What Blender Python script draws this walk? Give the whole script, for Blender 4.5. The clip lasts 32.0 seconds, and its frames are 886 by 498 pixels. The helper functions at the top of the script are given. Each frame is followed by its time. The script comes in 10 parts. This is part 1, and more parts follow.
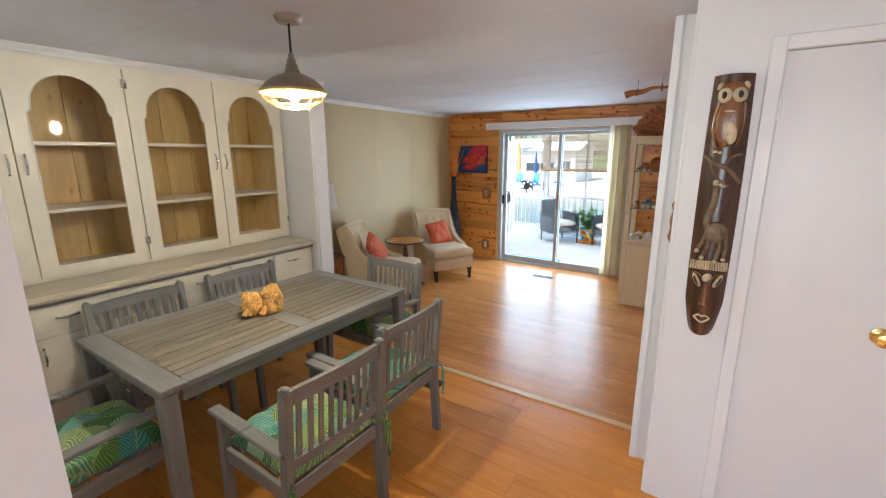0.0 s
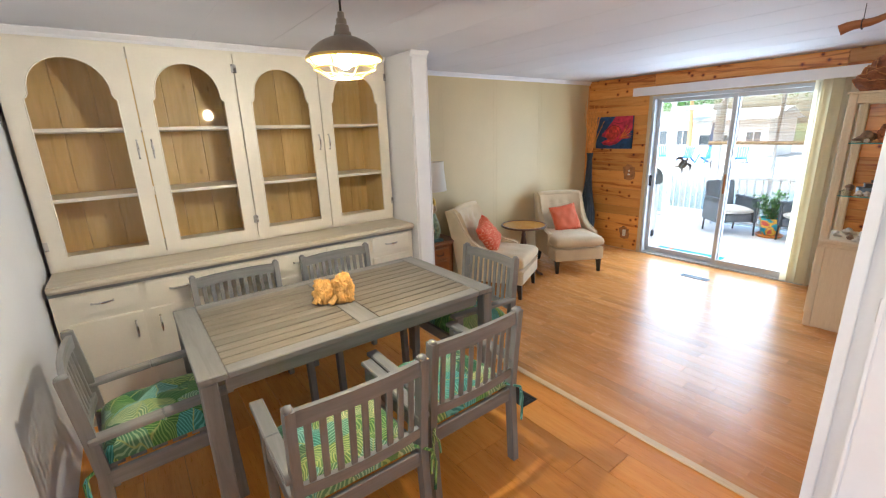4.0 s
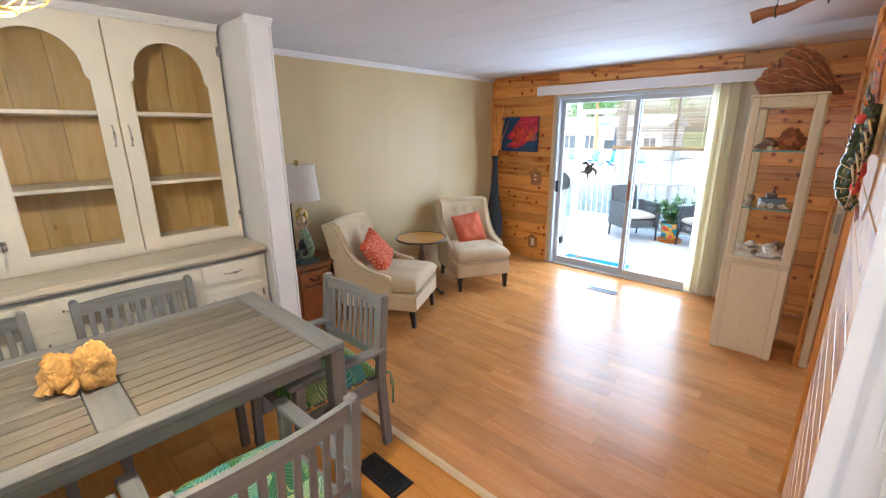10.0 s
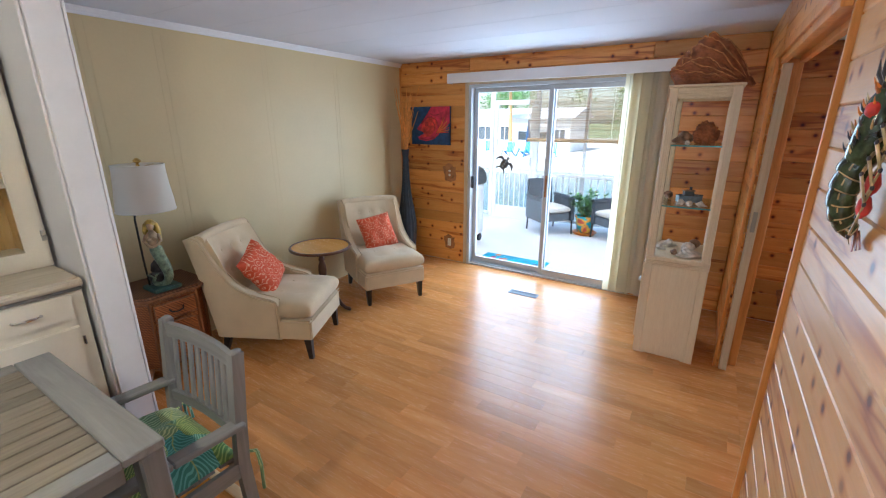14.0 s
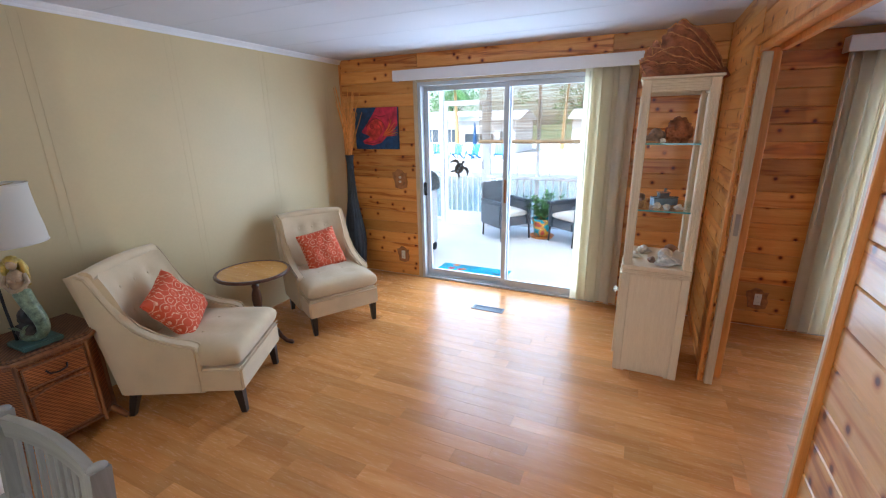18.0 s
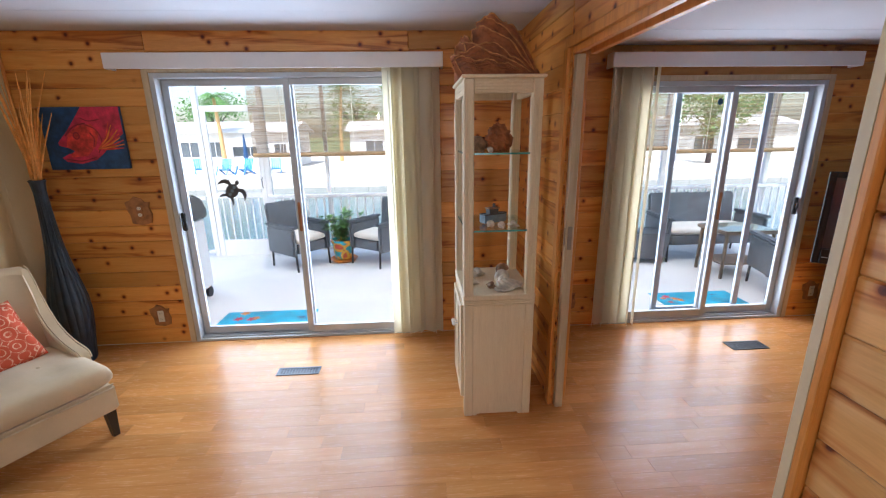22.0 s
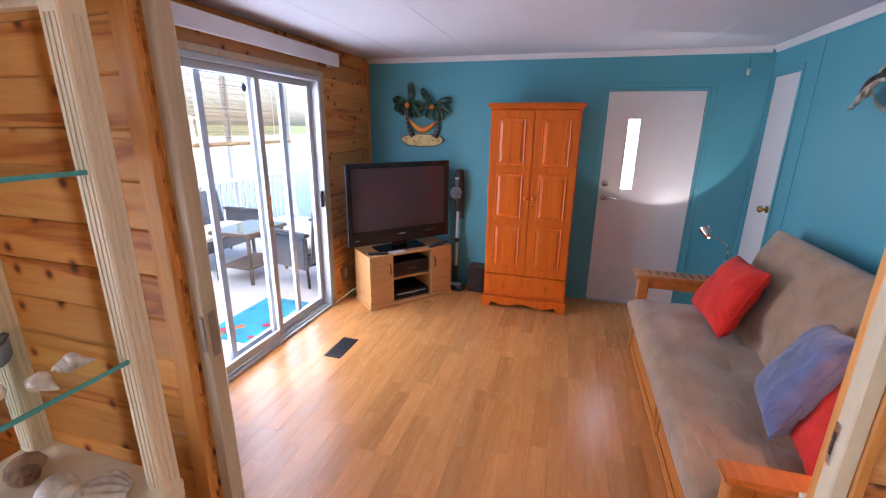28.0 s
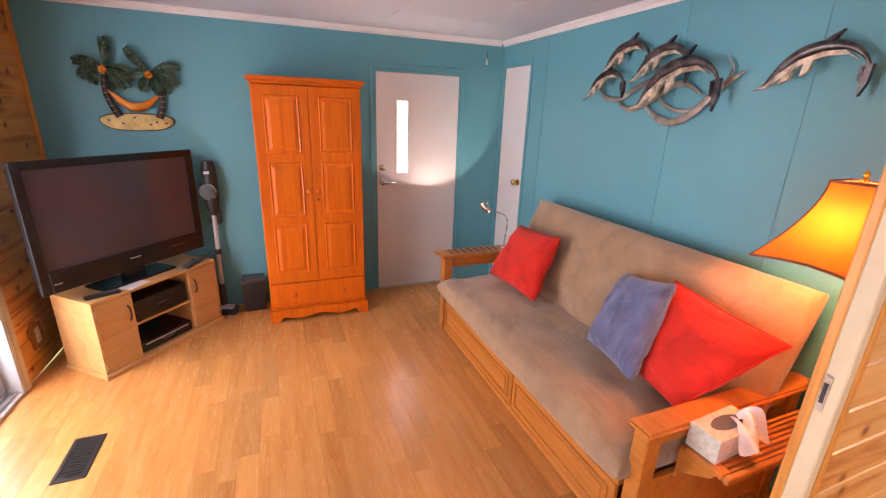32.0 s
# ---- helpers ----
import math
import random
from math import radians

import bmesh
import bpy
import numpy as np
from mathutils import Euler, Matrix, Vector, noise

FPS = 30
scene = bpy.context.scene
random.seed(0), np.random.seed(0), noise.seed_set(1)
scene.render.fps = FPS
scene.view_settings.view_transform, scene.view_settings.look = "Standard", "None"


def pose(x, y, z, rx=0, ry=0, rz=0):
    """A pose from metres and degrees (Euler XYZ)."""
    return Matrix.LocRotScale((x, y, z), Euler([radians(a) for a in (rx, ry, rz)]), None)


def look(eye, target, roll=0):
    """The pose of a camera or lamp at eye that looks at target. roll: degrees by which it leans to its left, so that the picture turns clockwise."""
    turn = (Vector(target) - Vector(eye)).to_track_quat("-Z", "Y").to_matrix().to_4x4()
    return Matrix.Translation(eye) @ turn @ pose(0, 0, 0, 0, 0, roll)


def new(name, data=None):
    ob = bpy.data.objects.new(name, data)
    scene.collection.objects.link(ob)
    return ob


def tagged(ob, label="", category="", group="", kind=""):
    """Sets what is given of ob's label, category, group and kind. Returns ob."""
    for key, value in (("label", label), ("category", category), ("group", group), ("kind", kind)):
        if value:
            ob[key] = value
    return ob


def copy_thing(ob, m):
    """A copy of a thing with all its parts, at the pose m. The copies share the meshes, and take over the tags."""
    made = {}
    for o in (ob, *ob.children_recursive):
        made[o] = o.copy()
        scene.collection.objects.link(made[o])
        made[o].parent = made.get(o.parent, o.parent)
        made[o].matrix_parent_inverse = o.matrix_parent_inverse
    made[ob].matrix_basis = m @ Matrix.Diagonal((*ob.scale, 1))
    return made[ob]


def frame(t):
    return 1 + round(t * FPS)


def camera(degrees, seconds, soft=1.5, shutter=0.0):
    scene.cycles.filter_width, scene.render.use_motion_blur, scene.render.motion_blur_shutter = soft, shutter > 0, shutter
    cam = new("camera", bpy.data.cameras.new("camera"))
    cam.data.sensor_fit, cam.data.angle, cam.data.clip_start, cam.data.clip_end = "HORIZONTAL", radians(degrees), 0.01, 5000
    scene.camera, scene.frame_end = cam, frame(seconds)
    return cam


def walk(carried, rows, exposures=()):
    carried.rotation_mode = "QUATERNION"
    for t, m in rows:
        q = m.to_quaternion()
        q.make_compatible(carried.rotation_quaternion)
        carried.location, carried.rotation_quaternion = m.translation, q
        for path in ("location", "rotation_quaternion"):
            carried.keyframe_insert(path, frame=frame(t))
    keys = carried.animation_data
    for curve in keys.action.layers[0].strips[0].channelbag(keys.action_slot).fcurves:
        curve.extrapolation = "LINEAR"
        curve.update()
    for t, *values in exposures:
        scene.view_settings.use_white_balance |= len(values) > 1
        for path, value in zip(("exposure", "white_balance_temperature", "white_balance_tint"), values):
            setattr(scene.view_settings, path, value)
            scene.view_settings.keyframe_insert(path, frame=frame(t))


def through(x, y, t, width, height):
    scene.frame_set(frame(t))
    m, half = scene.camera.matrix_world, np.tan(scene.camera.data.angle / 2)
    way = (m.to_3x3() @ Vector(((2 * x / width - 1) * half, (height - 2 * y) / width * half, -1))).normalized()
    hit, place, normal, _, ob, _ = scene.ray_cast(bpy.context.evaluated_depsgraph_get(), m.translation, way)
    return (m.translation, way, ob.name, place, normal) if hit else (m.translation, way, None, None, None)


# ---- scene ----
cam = camera(92.91, 32.0, 1.2)

PATH = [
    (0, (-0.055, 0.581, 1.715), (-1.121, 2.215, 1.274), -0.18),
    (0.5, (-0.074, 0.640, 1.693), (-1.201, 2.232, 1.251), -0.07),
    (1, (-0.137, 0.724, 1.689), (-1.322, 2.270, 1.233), -0.09),
    (1.5, (-0.147, 0.807, 1.678), (-1.406, 2.289, 1.213), -0.31),
    (2, (-0.139, 0.884, 1.684), (-1.470, 2.297, 1.203), -0.60),
    (2.5, (-0.144, 0.929, 1.676), (-1.535, 2.280, 1.187), -0.87),
    (3, (-0.137, 1.017, 1.678), (-1.592, 2.294, 1.175), -1.31),
    (3.5, (-0.078, 1.097, 1.697), (-1.588, 2.301, 1.178), -1.72),
    (5.5, (-0.084, 1.309, 1.688), (-1.668, 2.400, 1.139), -2.00),
    (6, (-0.104, 1.372, 1.701), (-1.684, 2.463, 1.139), -1.96),
    (6.5, (-0.188, 1.367, 1.697), (-1.725, 2.516, 1.133), -1.26),
    (7, (-0.279, 1.394, 1.693), (-1.772, 2.596, 1.123), -0.58),
    (7.5, (-0.346, 1.464, 1.661), (-1.809, 2.711, 1.108), -0.42),
    (8, (-0.362, 1.551, 1.658), (-1.798, 2.831, 1.112), -0.43),
    (8.5, (-0.365, 1.659, 1.655), (-1.780, 2.964, 1.114), -0.57),
    (9, (-0.362, 1.751, 1.662), (-1.752, 3.084, 1.122), -0.54),
    (9.5, (-0.363, 1.844, 1.669), (-1.721, 3.210, 1.129), -0.67),
    (10, (-0.385, 1.907, 1.668), (-1.695, 3.319, 1.131), -0.48),
    (10.5, (-0.401, 1.970, 1.700), (-1.661, 3.423, 1.151), -0.52),
    (11, (-0.449, 2.046, 1.711), (-1.651, 3.543, 1.154), -0.36),
    (11.5, (-0.448, 2.121, 1.714), (-1.615, 3.645, 1.150), -0.27),
    (12, (-0.452, 2.194, 1.703), (-1.585, 3.740, 1.135), -0.11),
    (12.5, (-0.513, 2.248, 1.685), (-1.602, 3.826, 1.116), 0.08),
    (13, (-0.546, 2.304, 1.674), (-1.607, 3.900, 1.103), 0.10),
    (13.5, (-0.570, 2.353, 1.671), (-1.610, 3.962, 1.098), 0.00),
    (14, (-0.603, 2.411, 1.670), (-1.622, 4.032, 1.092), -0.05),
    (14.5, (-0.632, 2.463, 1.665), (-1.635, 4.093, 1.084), -0.13),
    (16.5, (-0.743, 2.659, 1.641), (-1.676, 4.331, 1.063), -1.08),
    (17, (-0.787, 2.697, 1.635), (-1.690, 4.388, 1.063), -1.16),
    (17.5, (-0.822, 2.734, 1.637), (-1.688, 4.445, 1.068), -1.08),
    (18, (-0.846, 2.768, 1.649), (-1.668, 4.502, 1.084), -1.02),
    (18.5, (-0.869, 2.850, 1.640), (-1.638, 4.611, 1.084), -0.80),
    (19, (-0.895, 2.927, 1.651), (-1.590, 4.719, 1.098), -0.90),
    (19.5, (-0.910, 2.993, 1.654), (-1.525, 4.816, 1.108), -1.02),
    (20, (-0.935, 3.077, 1.647), (-1.453, 4.933, 1.109), -0.84),
    (20.5, (-0.960, 3.170, 1.650), (-1.365, 5.052, 1.110), -0.95),
    (21, (-1.003, 3.266, 1.656), (-1.268, 5.171, 1.109), -1.10),
    (21.5, (-1.061, 3.374, 1.632), (-1.149, 5.298, 1.094), -0.52),
    (22, (-1.144, 3.461, 1.620), (-1.026, 5.387, 1.093), -0.86),
    (22.5, (-1.181, 3.553, 1.598), (-0.876, 5.462, 1.087), -0.74),
    (23, (-1.162, 3.641, 1.573), (-0.685, 5.518, 1.077), -0.92),
    (23.5, (-1.162, 3.738, 1.580), (-0.493, 5.554, 1.078), -1.38),
    (24, (-1.134, 3.837, 1.582), (-0.306, 5.585, 1.075), -1.30),
    (24.5, (-1.161, 3.941, 1.588), (-0.131, 5.578, 1.082), -1.13),
    (25, (-1.198, 4.050, 1.586), (0.034, 5.546, 1.094), -1.26),
    (25.5, (-1.178, 4.139, 1.585), (0.187, 5.516, 1.094), -1.51),
    (27.5, (-1.191, 4.630, 1.599), (0.598, 5.342, 1.059), 0.32),
    (28, (-1.138, 4.751, 1.611), (0.707, 5.287, 1.051), 0.76),
    (28.5, (-1.076, 4.844, 1.606), (0.803, 5.224, 1.035), 0.92),
    (29, (-1.002, 4.894, 1.615), (0.893, 5.135, 1.022), 0.88),
    (29.5, (-0.931, 4.970, 1.618), (0.972, 5.050, 1.007), 0.89),
    (30, (-0.863, 5.071, 1.626), (1.034, 4.978, 0.997), 1.16),
    (30.5, (-0.824, 5.161, 1.637), (1.051, 4.883, 0.997), 1.34),
    (31, (-0.779, 5.250, 1.635), (1.060, 4.793, 0.997), 1.74),
    (31.5, (-0.731, 5.311, 1.607), (1.070, 4.703, 0.985), 1.84),
    (32, (-0.710, 5.300, 1.598), (1.056, 4.587, 0.988), 1.96),
]
walk(cam, [(t, look(eye, target, roll)) for t, eye, target, roll in PATH], [(0, 1.2, 5700, 5), (3, 1.45, 5700, 6), (6, 1.82, 5700, 7), (9, 1.72, 5600, 8), (13, 1.35, 5350, 7), (17, 1.4, 5200, 8), (20, 1.15, 5350, 10), (23, 1.1, 6200, 15), (25, 1.2, 7100, 20), (28, 1.62, 5700, 21), (30, 1.82, 6500, 26), (32, 2.05, 7300, 32)])

# ---- plan, in metres: x east, y north (towards the sliding doors), z up ----
CEIL = 2.33          # ceiling height
DEN = 2.23           # ceiling of the den
NORTH = 6.74         # inner face of the pine wall with the sliding doors
WEST = -3.93         # beige wall of the living room
EAST = 2.94          # blue wall behind the wardrobe
PART = -0.36         # living-room face of the pine partition
PARTN = -0.308       # living-room face of the partition's near, thinner part
PART2 = -0.24        # its other face
SOUTH_TV = 3.30      # blue wall behind the futon
SILL = 3.22          # strip between the two floors
OPEN0, OPEN1, OPENZ = 4.18, 5.65, 2.00   # opening with the pocket door

# ---- light ----
AMBER_W, CLIP_W = 5.4, 3.0      # watts of the two lamps in the den
world = bpy.data.worlds.new("sky")
scene.world = world
world.use_nodes = True
wn = world.node_tree.nodes
sky = wn.new("ShaderNodeTexSky")
sky.sky_type = "NISHITA"
sky.sun_disc = False
sky.sun_elevation, sky.sun_rotation = radians(52), radians(200)
sky.air_density, sky.dust_density = 1.2, 2.5
wn["Background"].inputs["Strength"].default_value = 0.15
world.node_tree.links.new(sky.outputs[0], wn["Background"].inputs["Color"])

sun = new("sun", bpy.data.lights.new("sun", "SUN"))
sun.data.energy, sun.data.angle, sun.data.color = 5.0, radians(0.6), (1, 0.95, 0.87)
sun.matrix_world = look((-3, -8, 14), (0, 0, 0))


def window_light(name, x, y, z, w, h, turn, watts, colour=(1, 1, 1)):
    """An area lamp set in an opening, in place of daylight."""
    ob = new(name, bpy.data.lights.new(name, "AREA"))
    ob.data.shape, ob.data.size, ob.data.size_y = "RECTANGLE", w, h
    ob.data.energy, ob.data.color = watts, colour
    ob.matrix_world = pose(x, y, z, 90, 0, turn)
    return ob


window_light("daylight_living", -2.0, NORTH + 0.16, 1.05, 1.8, 1.9, 180, 25, (0.76, 0.89, 1))
window_light("daylight_den", 1.3, NORTH + 0.16, 1.05, 1.4, 1.9, 180, 17.5, (0.88, 0.94, 1))
# fill lamp at an unseen, added window behind the dining side
window_light("hall_fill", 0.2, -1.75, 1.45, 2.2, 1.1, 0, 24, (0.90, 0.95, 1))

# ---- mesh tools ----
def box(bm, x0, x1, y0, y1, z0, z1, bev=0.0, seg=1):
    """A box between two corners, its edges rounded by bev."""
    v = [bm.verts.new((x, y, z)) for z in (z0, z1) for x, y in ((x0, y0), (x1, y0), (x1, y1), (x0, y1))]
    f = [bm.faces.new([v[i] for i in q]) for q in ((3, 2, 1, 0), (4, 5, 6, 7), (0, 1, 5, 4), (1, 2, 6, 5), (2, 3, 7, 6), (3, 0, 4, 7))]
    if bev > 0:
        edges = list({e for q in f for e in q.edges})
        bmesh.ops.bevel(bm, geom=edges, offset=bev, segments=seg, affect="EDGES", clamp_overlap=True)
    return v


def boxed(x0, x1, y0, y1, z0, z1, bev=0.0, seg=1):
    bm = bmesh.new()
    box(bm, x0, x1, y0, y1, z0, z1, bev, seg)
    return bm


def beam(bm, a, b, w, d, up=(0, 0, 1), bev=0.0):
    """A squared bar from a to b, w across and d along up."""
    a, b = Vector(a), Vector(b)
    ax = (b - a).normalized()
    s = ax.cross(Vector(up)).normalized()
    u = s.cross(ax)
    v = []
    for p in (a, b):
        v += [bm.verts.new(p + s * (i * w / 2) + u * (j * d / 2)) for i, j in ((-1, -1), (1, -1), (1, 1), (-1, 1))]
    f = [bm.faces.new([v[i] for i in q]) for q in ((3, 2, 1, 0), (4, 5, 6, 7), (0, 1, 5, 4), (1, 2, 6, 5), (2, 3, 7, 6), (3, 0, 4, 7))]
    if bev > 0:
        bmesh.ops.bevel(bm, geom=list({e for q in f for e in q.edges}), offset=bev, segments=1, affect="EDGES", clamp_overlap=True)


def beamed(a, b, w, d, up=(0, 0, 1), bev=0.0):
    bm = bmesh.new()
    beam(bm, a, b, w, d, up, bev)
    return bm


def tube(bm, pts, r, n=8, ends=True, squash=1.0):
    """A round bar along points; r is one radius or one for each point."""
    pts = [Vector(p) for p in pts]
    rs = r if hasattr(r, "__len__") else [r] * len(pts)
    rings, side = [], None
    for i, p in enumerate(pts):
        t = (pts[min(i + 1, len(pts) - 1)] - pts[max(i - 1, 0)]).normalized()
        if side is None:
            side = t.cross(Vector((0, 0, 1)) if abs(t.z) < 0.9 else Vector((1, 0, 0))).normalized()
        side = (side - t * side.dot(t)).normalized()
        up = side.cross(t)
        rings.append([bm.verts.new(p + (side * math.cos(a) + up * math.sin(a) * squash) * rs[i]) for a in (2 * math.pi * k / n for k in range(n))])
    for a, b in zip(rings, rings[1:]):
        for k in range(n):
            bm.faces.new((a[k], a[(k + 1) % n], b[(k + 1) % n], b[k]))
    if ends:
        bm.faces.new(rings[0][::-1])
        bm.faces.new(rings[-1])


def curve_of(pts, n):
    """Points along a smooth curve through pts, n for each span."""
    p = [Vector(q) for q in pts]
    p = [p[0] * 2 - p[1]] + p + [p[-1] * 2 - p[-2]]
    out = []
    for i in range(1, len(p) - 2):
        for k in range(n):
            t = k / n
            out.append(0.5 * (2 * p[i] + (p[i + 1] - p[i - 1]) * t + (2 * p[i - 1] - 5 * p[i] + 4 * p[i + 1] - p[i + 2]) * t * t + (3 * p[i] - p[i - 1] - 3 * p[i + 1] + p[i + 2]) * t ** 3))
    return out + [p[-2]]


def tubed(pts, r, n=8, squash=1.0):
    bm = bmesh.new()
    tube(bm, pts, r, n, True, squash)
    return bm


def lathe(bm, prof, n=24, c=(0, 0), cap=True):
    """A turned body from (radius, height) pairs."""
    rings = [[bm.verts.new((c[0] + r * math.cos(2 * math.pi * k / n), c[1] + r * math.sin(2 * math.pi * k / n), z)) for k in range(n)] for r, z in prof]
    for a, b in zip(rings, rings[1:]):
        for k in range(n):
            bm.faces.new((a[k], a[(k + 1) % n], b[(k + 1) % n], b[k]))
    if cap:
        bm.faces.new(rings[0][::-1])
        bm.faces.new(rings[-1])


def lathed(prof, n=24, cap=True):
    bm = bmesh.new()
    lathe(bm, prof, n, (0, 0), cap)
    return bm


def slab(bm, outline, z0, z1, bev=0.0):
    """An upright prism over an outline of (x, y)."""
    lo, hi = [bm.verts.new((x, y, z0)) for x, y in outline], [bm.verts.new((x, y, z1)) for x, y in outline]
    n = len(outline)
    f = [bm.faces.new(lo[::-1]), bm.faces.new(hi)] + [bm.faces.new((lo[k], lo[(k + 1) % n], hi[(k + 1) % n], hi[k])) for k in range(n)]
    bmesh.ops.recalc_face_normals(bm, faces=f)
    if bev > 0:
        e = [e for e in f[1].edges] + [e for e in f[0].edges]
        bmesh.ops.bevel(bm, geom=e, offset=bev, segments=2, affect="EDGES", clamp_overlap=True)


def slabbed(outline, z0, z1, bev=0.0):
    bm = bmesh.new()
    slab(bm, outline, z0, z1, bev)
    return bm


def sheet(bm, fn, nu, nv, thick=0.0):
    """A surface fn(u, v) over the unit square; with thick it gets a second skin below it."""
    g = [[bm.verts.new(fn(i / nu, j / nv)) for j in range(nv + 1)] for i in range(nu + 1)]
    for i in range(nu):
        for j in range(nv):
            bm.faces.new((g[i][j], g[i + 1][j], g[i + 1][j + 1], g[i][j + 1]))
    if not thick:
        return
    h = []
    for i in range(nu + 1):
        h.append([])
        for j in range(nv + 1):
            a = g[min(i + 1, nu)][j].co - g[max(i - 1, 0)][j].co
            b = g[i][min(j + 1, nv)].co - g[i][max(j - 1, 0)].co
            n = a.cross(b)
            n = n.normalized() if n.length > 1e-9 else Vector((0, 0, 1))
            h[i].append(bm.verts.new(g[i][j].co - n * thick))
    for i in range(nu):
        for j in range(nv):
            bm.faces.new((h[i][j + 1], h[i + 1][j + 1], h[i + 1][j], h[i][j]))
    rim = [(i, 0) for i in range(nu)] + [(nu, j) for j in range(nv)] + [(i, nv) for i in range(nu, 0, -1)] + [(0, j) for j in range(nv, 0, -1)]
    for k, (i, j) in enumerate(rim):
        p, q = rim[(k + 1) % len(rim)]
        bm.faces.new((g[p][q], g[i][j], h[i][j], h[p][q]))


def blob(bm, rx, ry, rz, rough=0.0, freq=3.0, sub=2, c=(0, 0, 0), seed=0.0):
    """An uneven lump."""
    made = bmesh.ops.create_icosphere(bm, subdivisions=sub, radius=1)["verts"]
    for v in made:
        k = 1 + rough * noise.noise(v.co * freq + Vector((seed, seed * 1.7, 0)))
        v.co = Vector((v.co.x * rx * k + c[0], v.co.y * ry * k + c[1], v.co.z * rz * k + c[2]))


def turned(bm, m):
    bmesh.ops.transform(bm, matrix=m, verts=bm.verts)
    return bm


def mesh_of(name, bm, mat, smooth=None):
    bm.normal_update()
    me = bpy.data.meshes.new(name)
    bm.to_mesh(me)
    bm.free()
    for m in (mat if isinstance(mat, (list, tuple)) else [mat]):
        me.materials.append(m)
    if smooth is not None:
        me.shade_smooth()
        me.set_sharp_from_angle(angle=radians(smooth))
    return me


def part(name, bm, mat, parent, label="", smooth=35):
    ob = new(name, mesh_of(name, bm, mat, smooth))
    ob.parent = parent
    return tagged(ob, label)


def piece(name, me, parent, m):
    """One more object on a shared mesh."""
    ob = new(name, me)
    ob.parent = parent
    ob.matrix_basis = m
    return ob


def thing(name, m, label, category, group="", kind=""):
    ob = new(name)
    ob.empty_display_size = 0.05
    ob.matrix_basis = m
    return tagged(ob, label, category, group, kind)


def solid(name, bm, mat, label, category, group="", kind="", m=None, smooth=35):
    """A thing of one mesh."""
    ob = new(name, mesh_of(name, bm, mat, smooth))
    if m is not None:
        ob.matrix_basis = m
    return tagged(ob, label, category, group, kind)


# ---- materials ----
def nodes_of(name):
    m = bpy.data.materials.new(name)
    m.use_nodes = True
    t = m.node_tree
    return m, t, t.nodes["Principled BSDF"]


def link(t, a, b):
    t.links.new(a, b)


def coords(t, scale=(1, 1, 1), jitter=True):
    """Object coordinates, shifted at random for each object."""
    c = t.nodes.new("ShaderNodeTexCoord")
    mp = t.nodes.new("ShaderNodeMapping")
    mp.inputs["Scale"].default_value = scale
    link(t, c.outputs["Object"], mp.inputs["Vector"])
    if jitter:
        oi = t.nodes.new("ShaderNodeObjectInfo")
        mu = t.nodes.new("ShaderNodeMath")
        mu.operation = "MULTIPLY"
        mu.inputs[1].default_value = 37.0
        link(t, oi.outputs["Random"], mu.inputs[0])
        link(t, mu.outputs[0], mp.inputs["Location"])
    return mp.outputs["Vector"]


def noise_tex(t, vec, scale, detail=4, rough=0.55, dist=0.0):
    n = t.nodes.new("ShaderNodeTexNoise")
    n.inputs["Scale"].default_value, n.inputs["Detail"].default_value = scale, detail
    n.inputs["Roughness"].default_value, n.inputs["Distortion"].default_value = rough, dist
    link(t, vec, n.inputs["Vector"])
    return n.outputs["Fac"]


def ramp(t, fac, stops):
    r = t.nodes.new("ShaderNodeValToRGB")
    while len(r.color_ramp.elements) < len(stops):
        r.color_ramp.elements.new(0.5)
    for e, (p, c) in zip(r.color_ramp.elements, stops):
        e.position, e.color = p, (*c, 1) if len(c) == 3 else c
    link(t, fac, r.inputs["Fac"])
    return r.outputs["Color"]


def mix(t, a, b, fac, kind="MIX"):
    m = t.nodes.new("ShaderNodeMix")
    m.data_type, m.blend_type = "RGBA", kind
    for sock, val in ((m.inputs[0], fac), (m.inputs[6], a), (m.inputs[7], b)):
        if hasattr(val, "node"):
            link(t, val, sock)
        elif isinstance(val, (int, float)):
            sock.default_value = val
        else:
            sock.default_value = (*val, 1)
    return m.outputs[2]


def bump(t, bsdf, height, strength=0.2, dist=0.01):
    b = t.nodes.new("ShaderNodeBump")
    b.inputs["Strength"].default_value, b.inputs["Distance"].default_value = strength, dist
    link(t, height, b.inputs["Height"])
    link(t, b.outputs["Normal"], bsdf.inputs["Normal"])


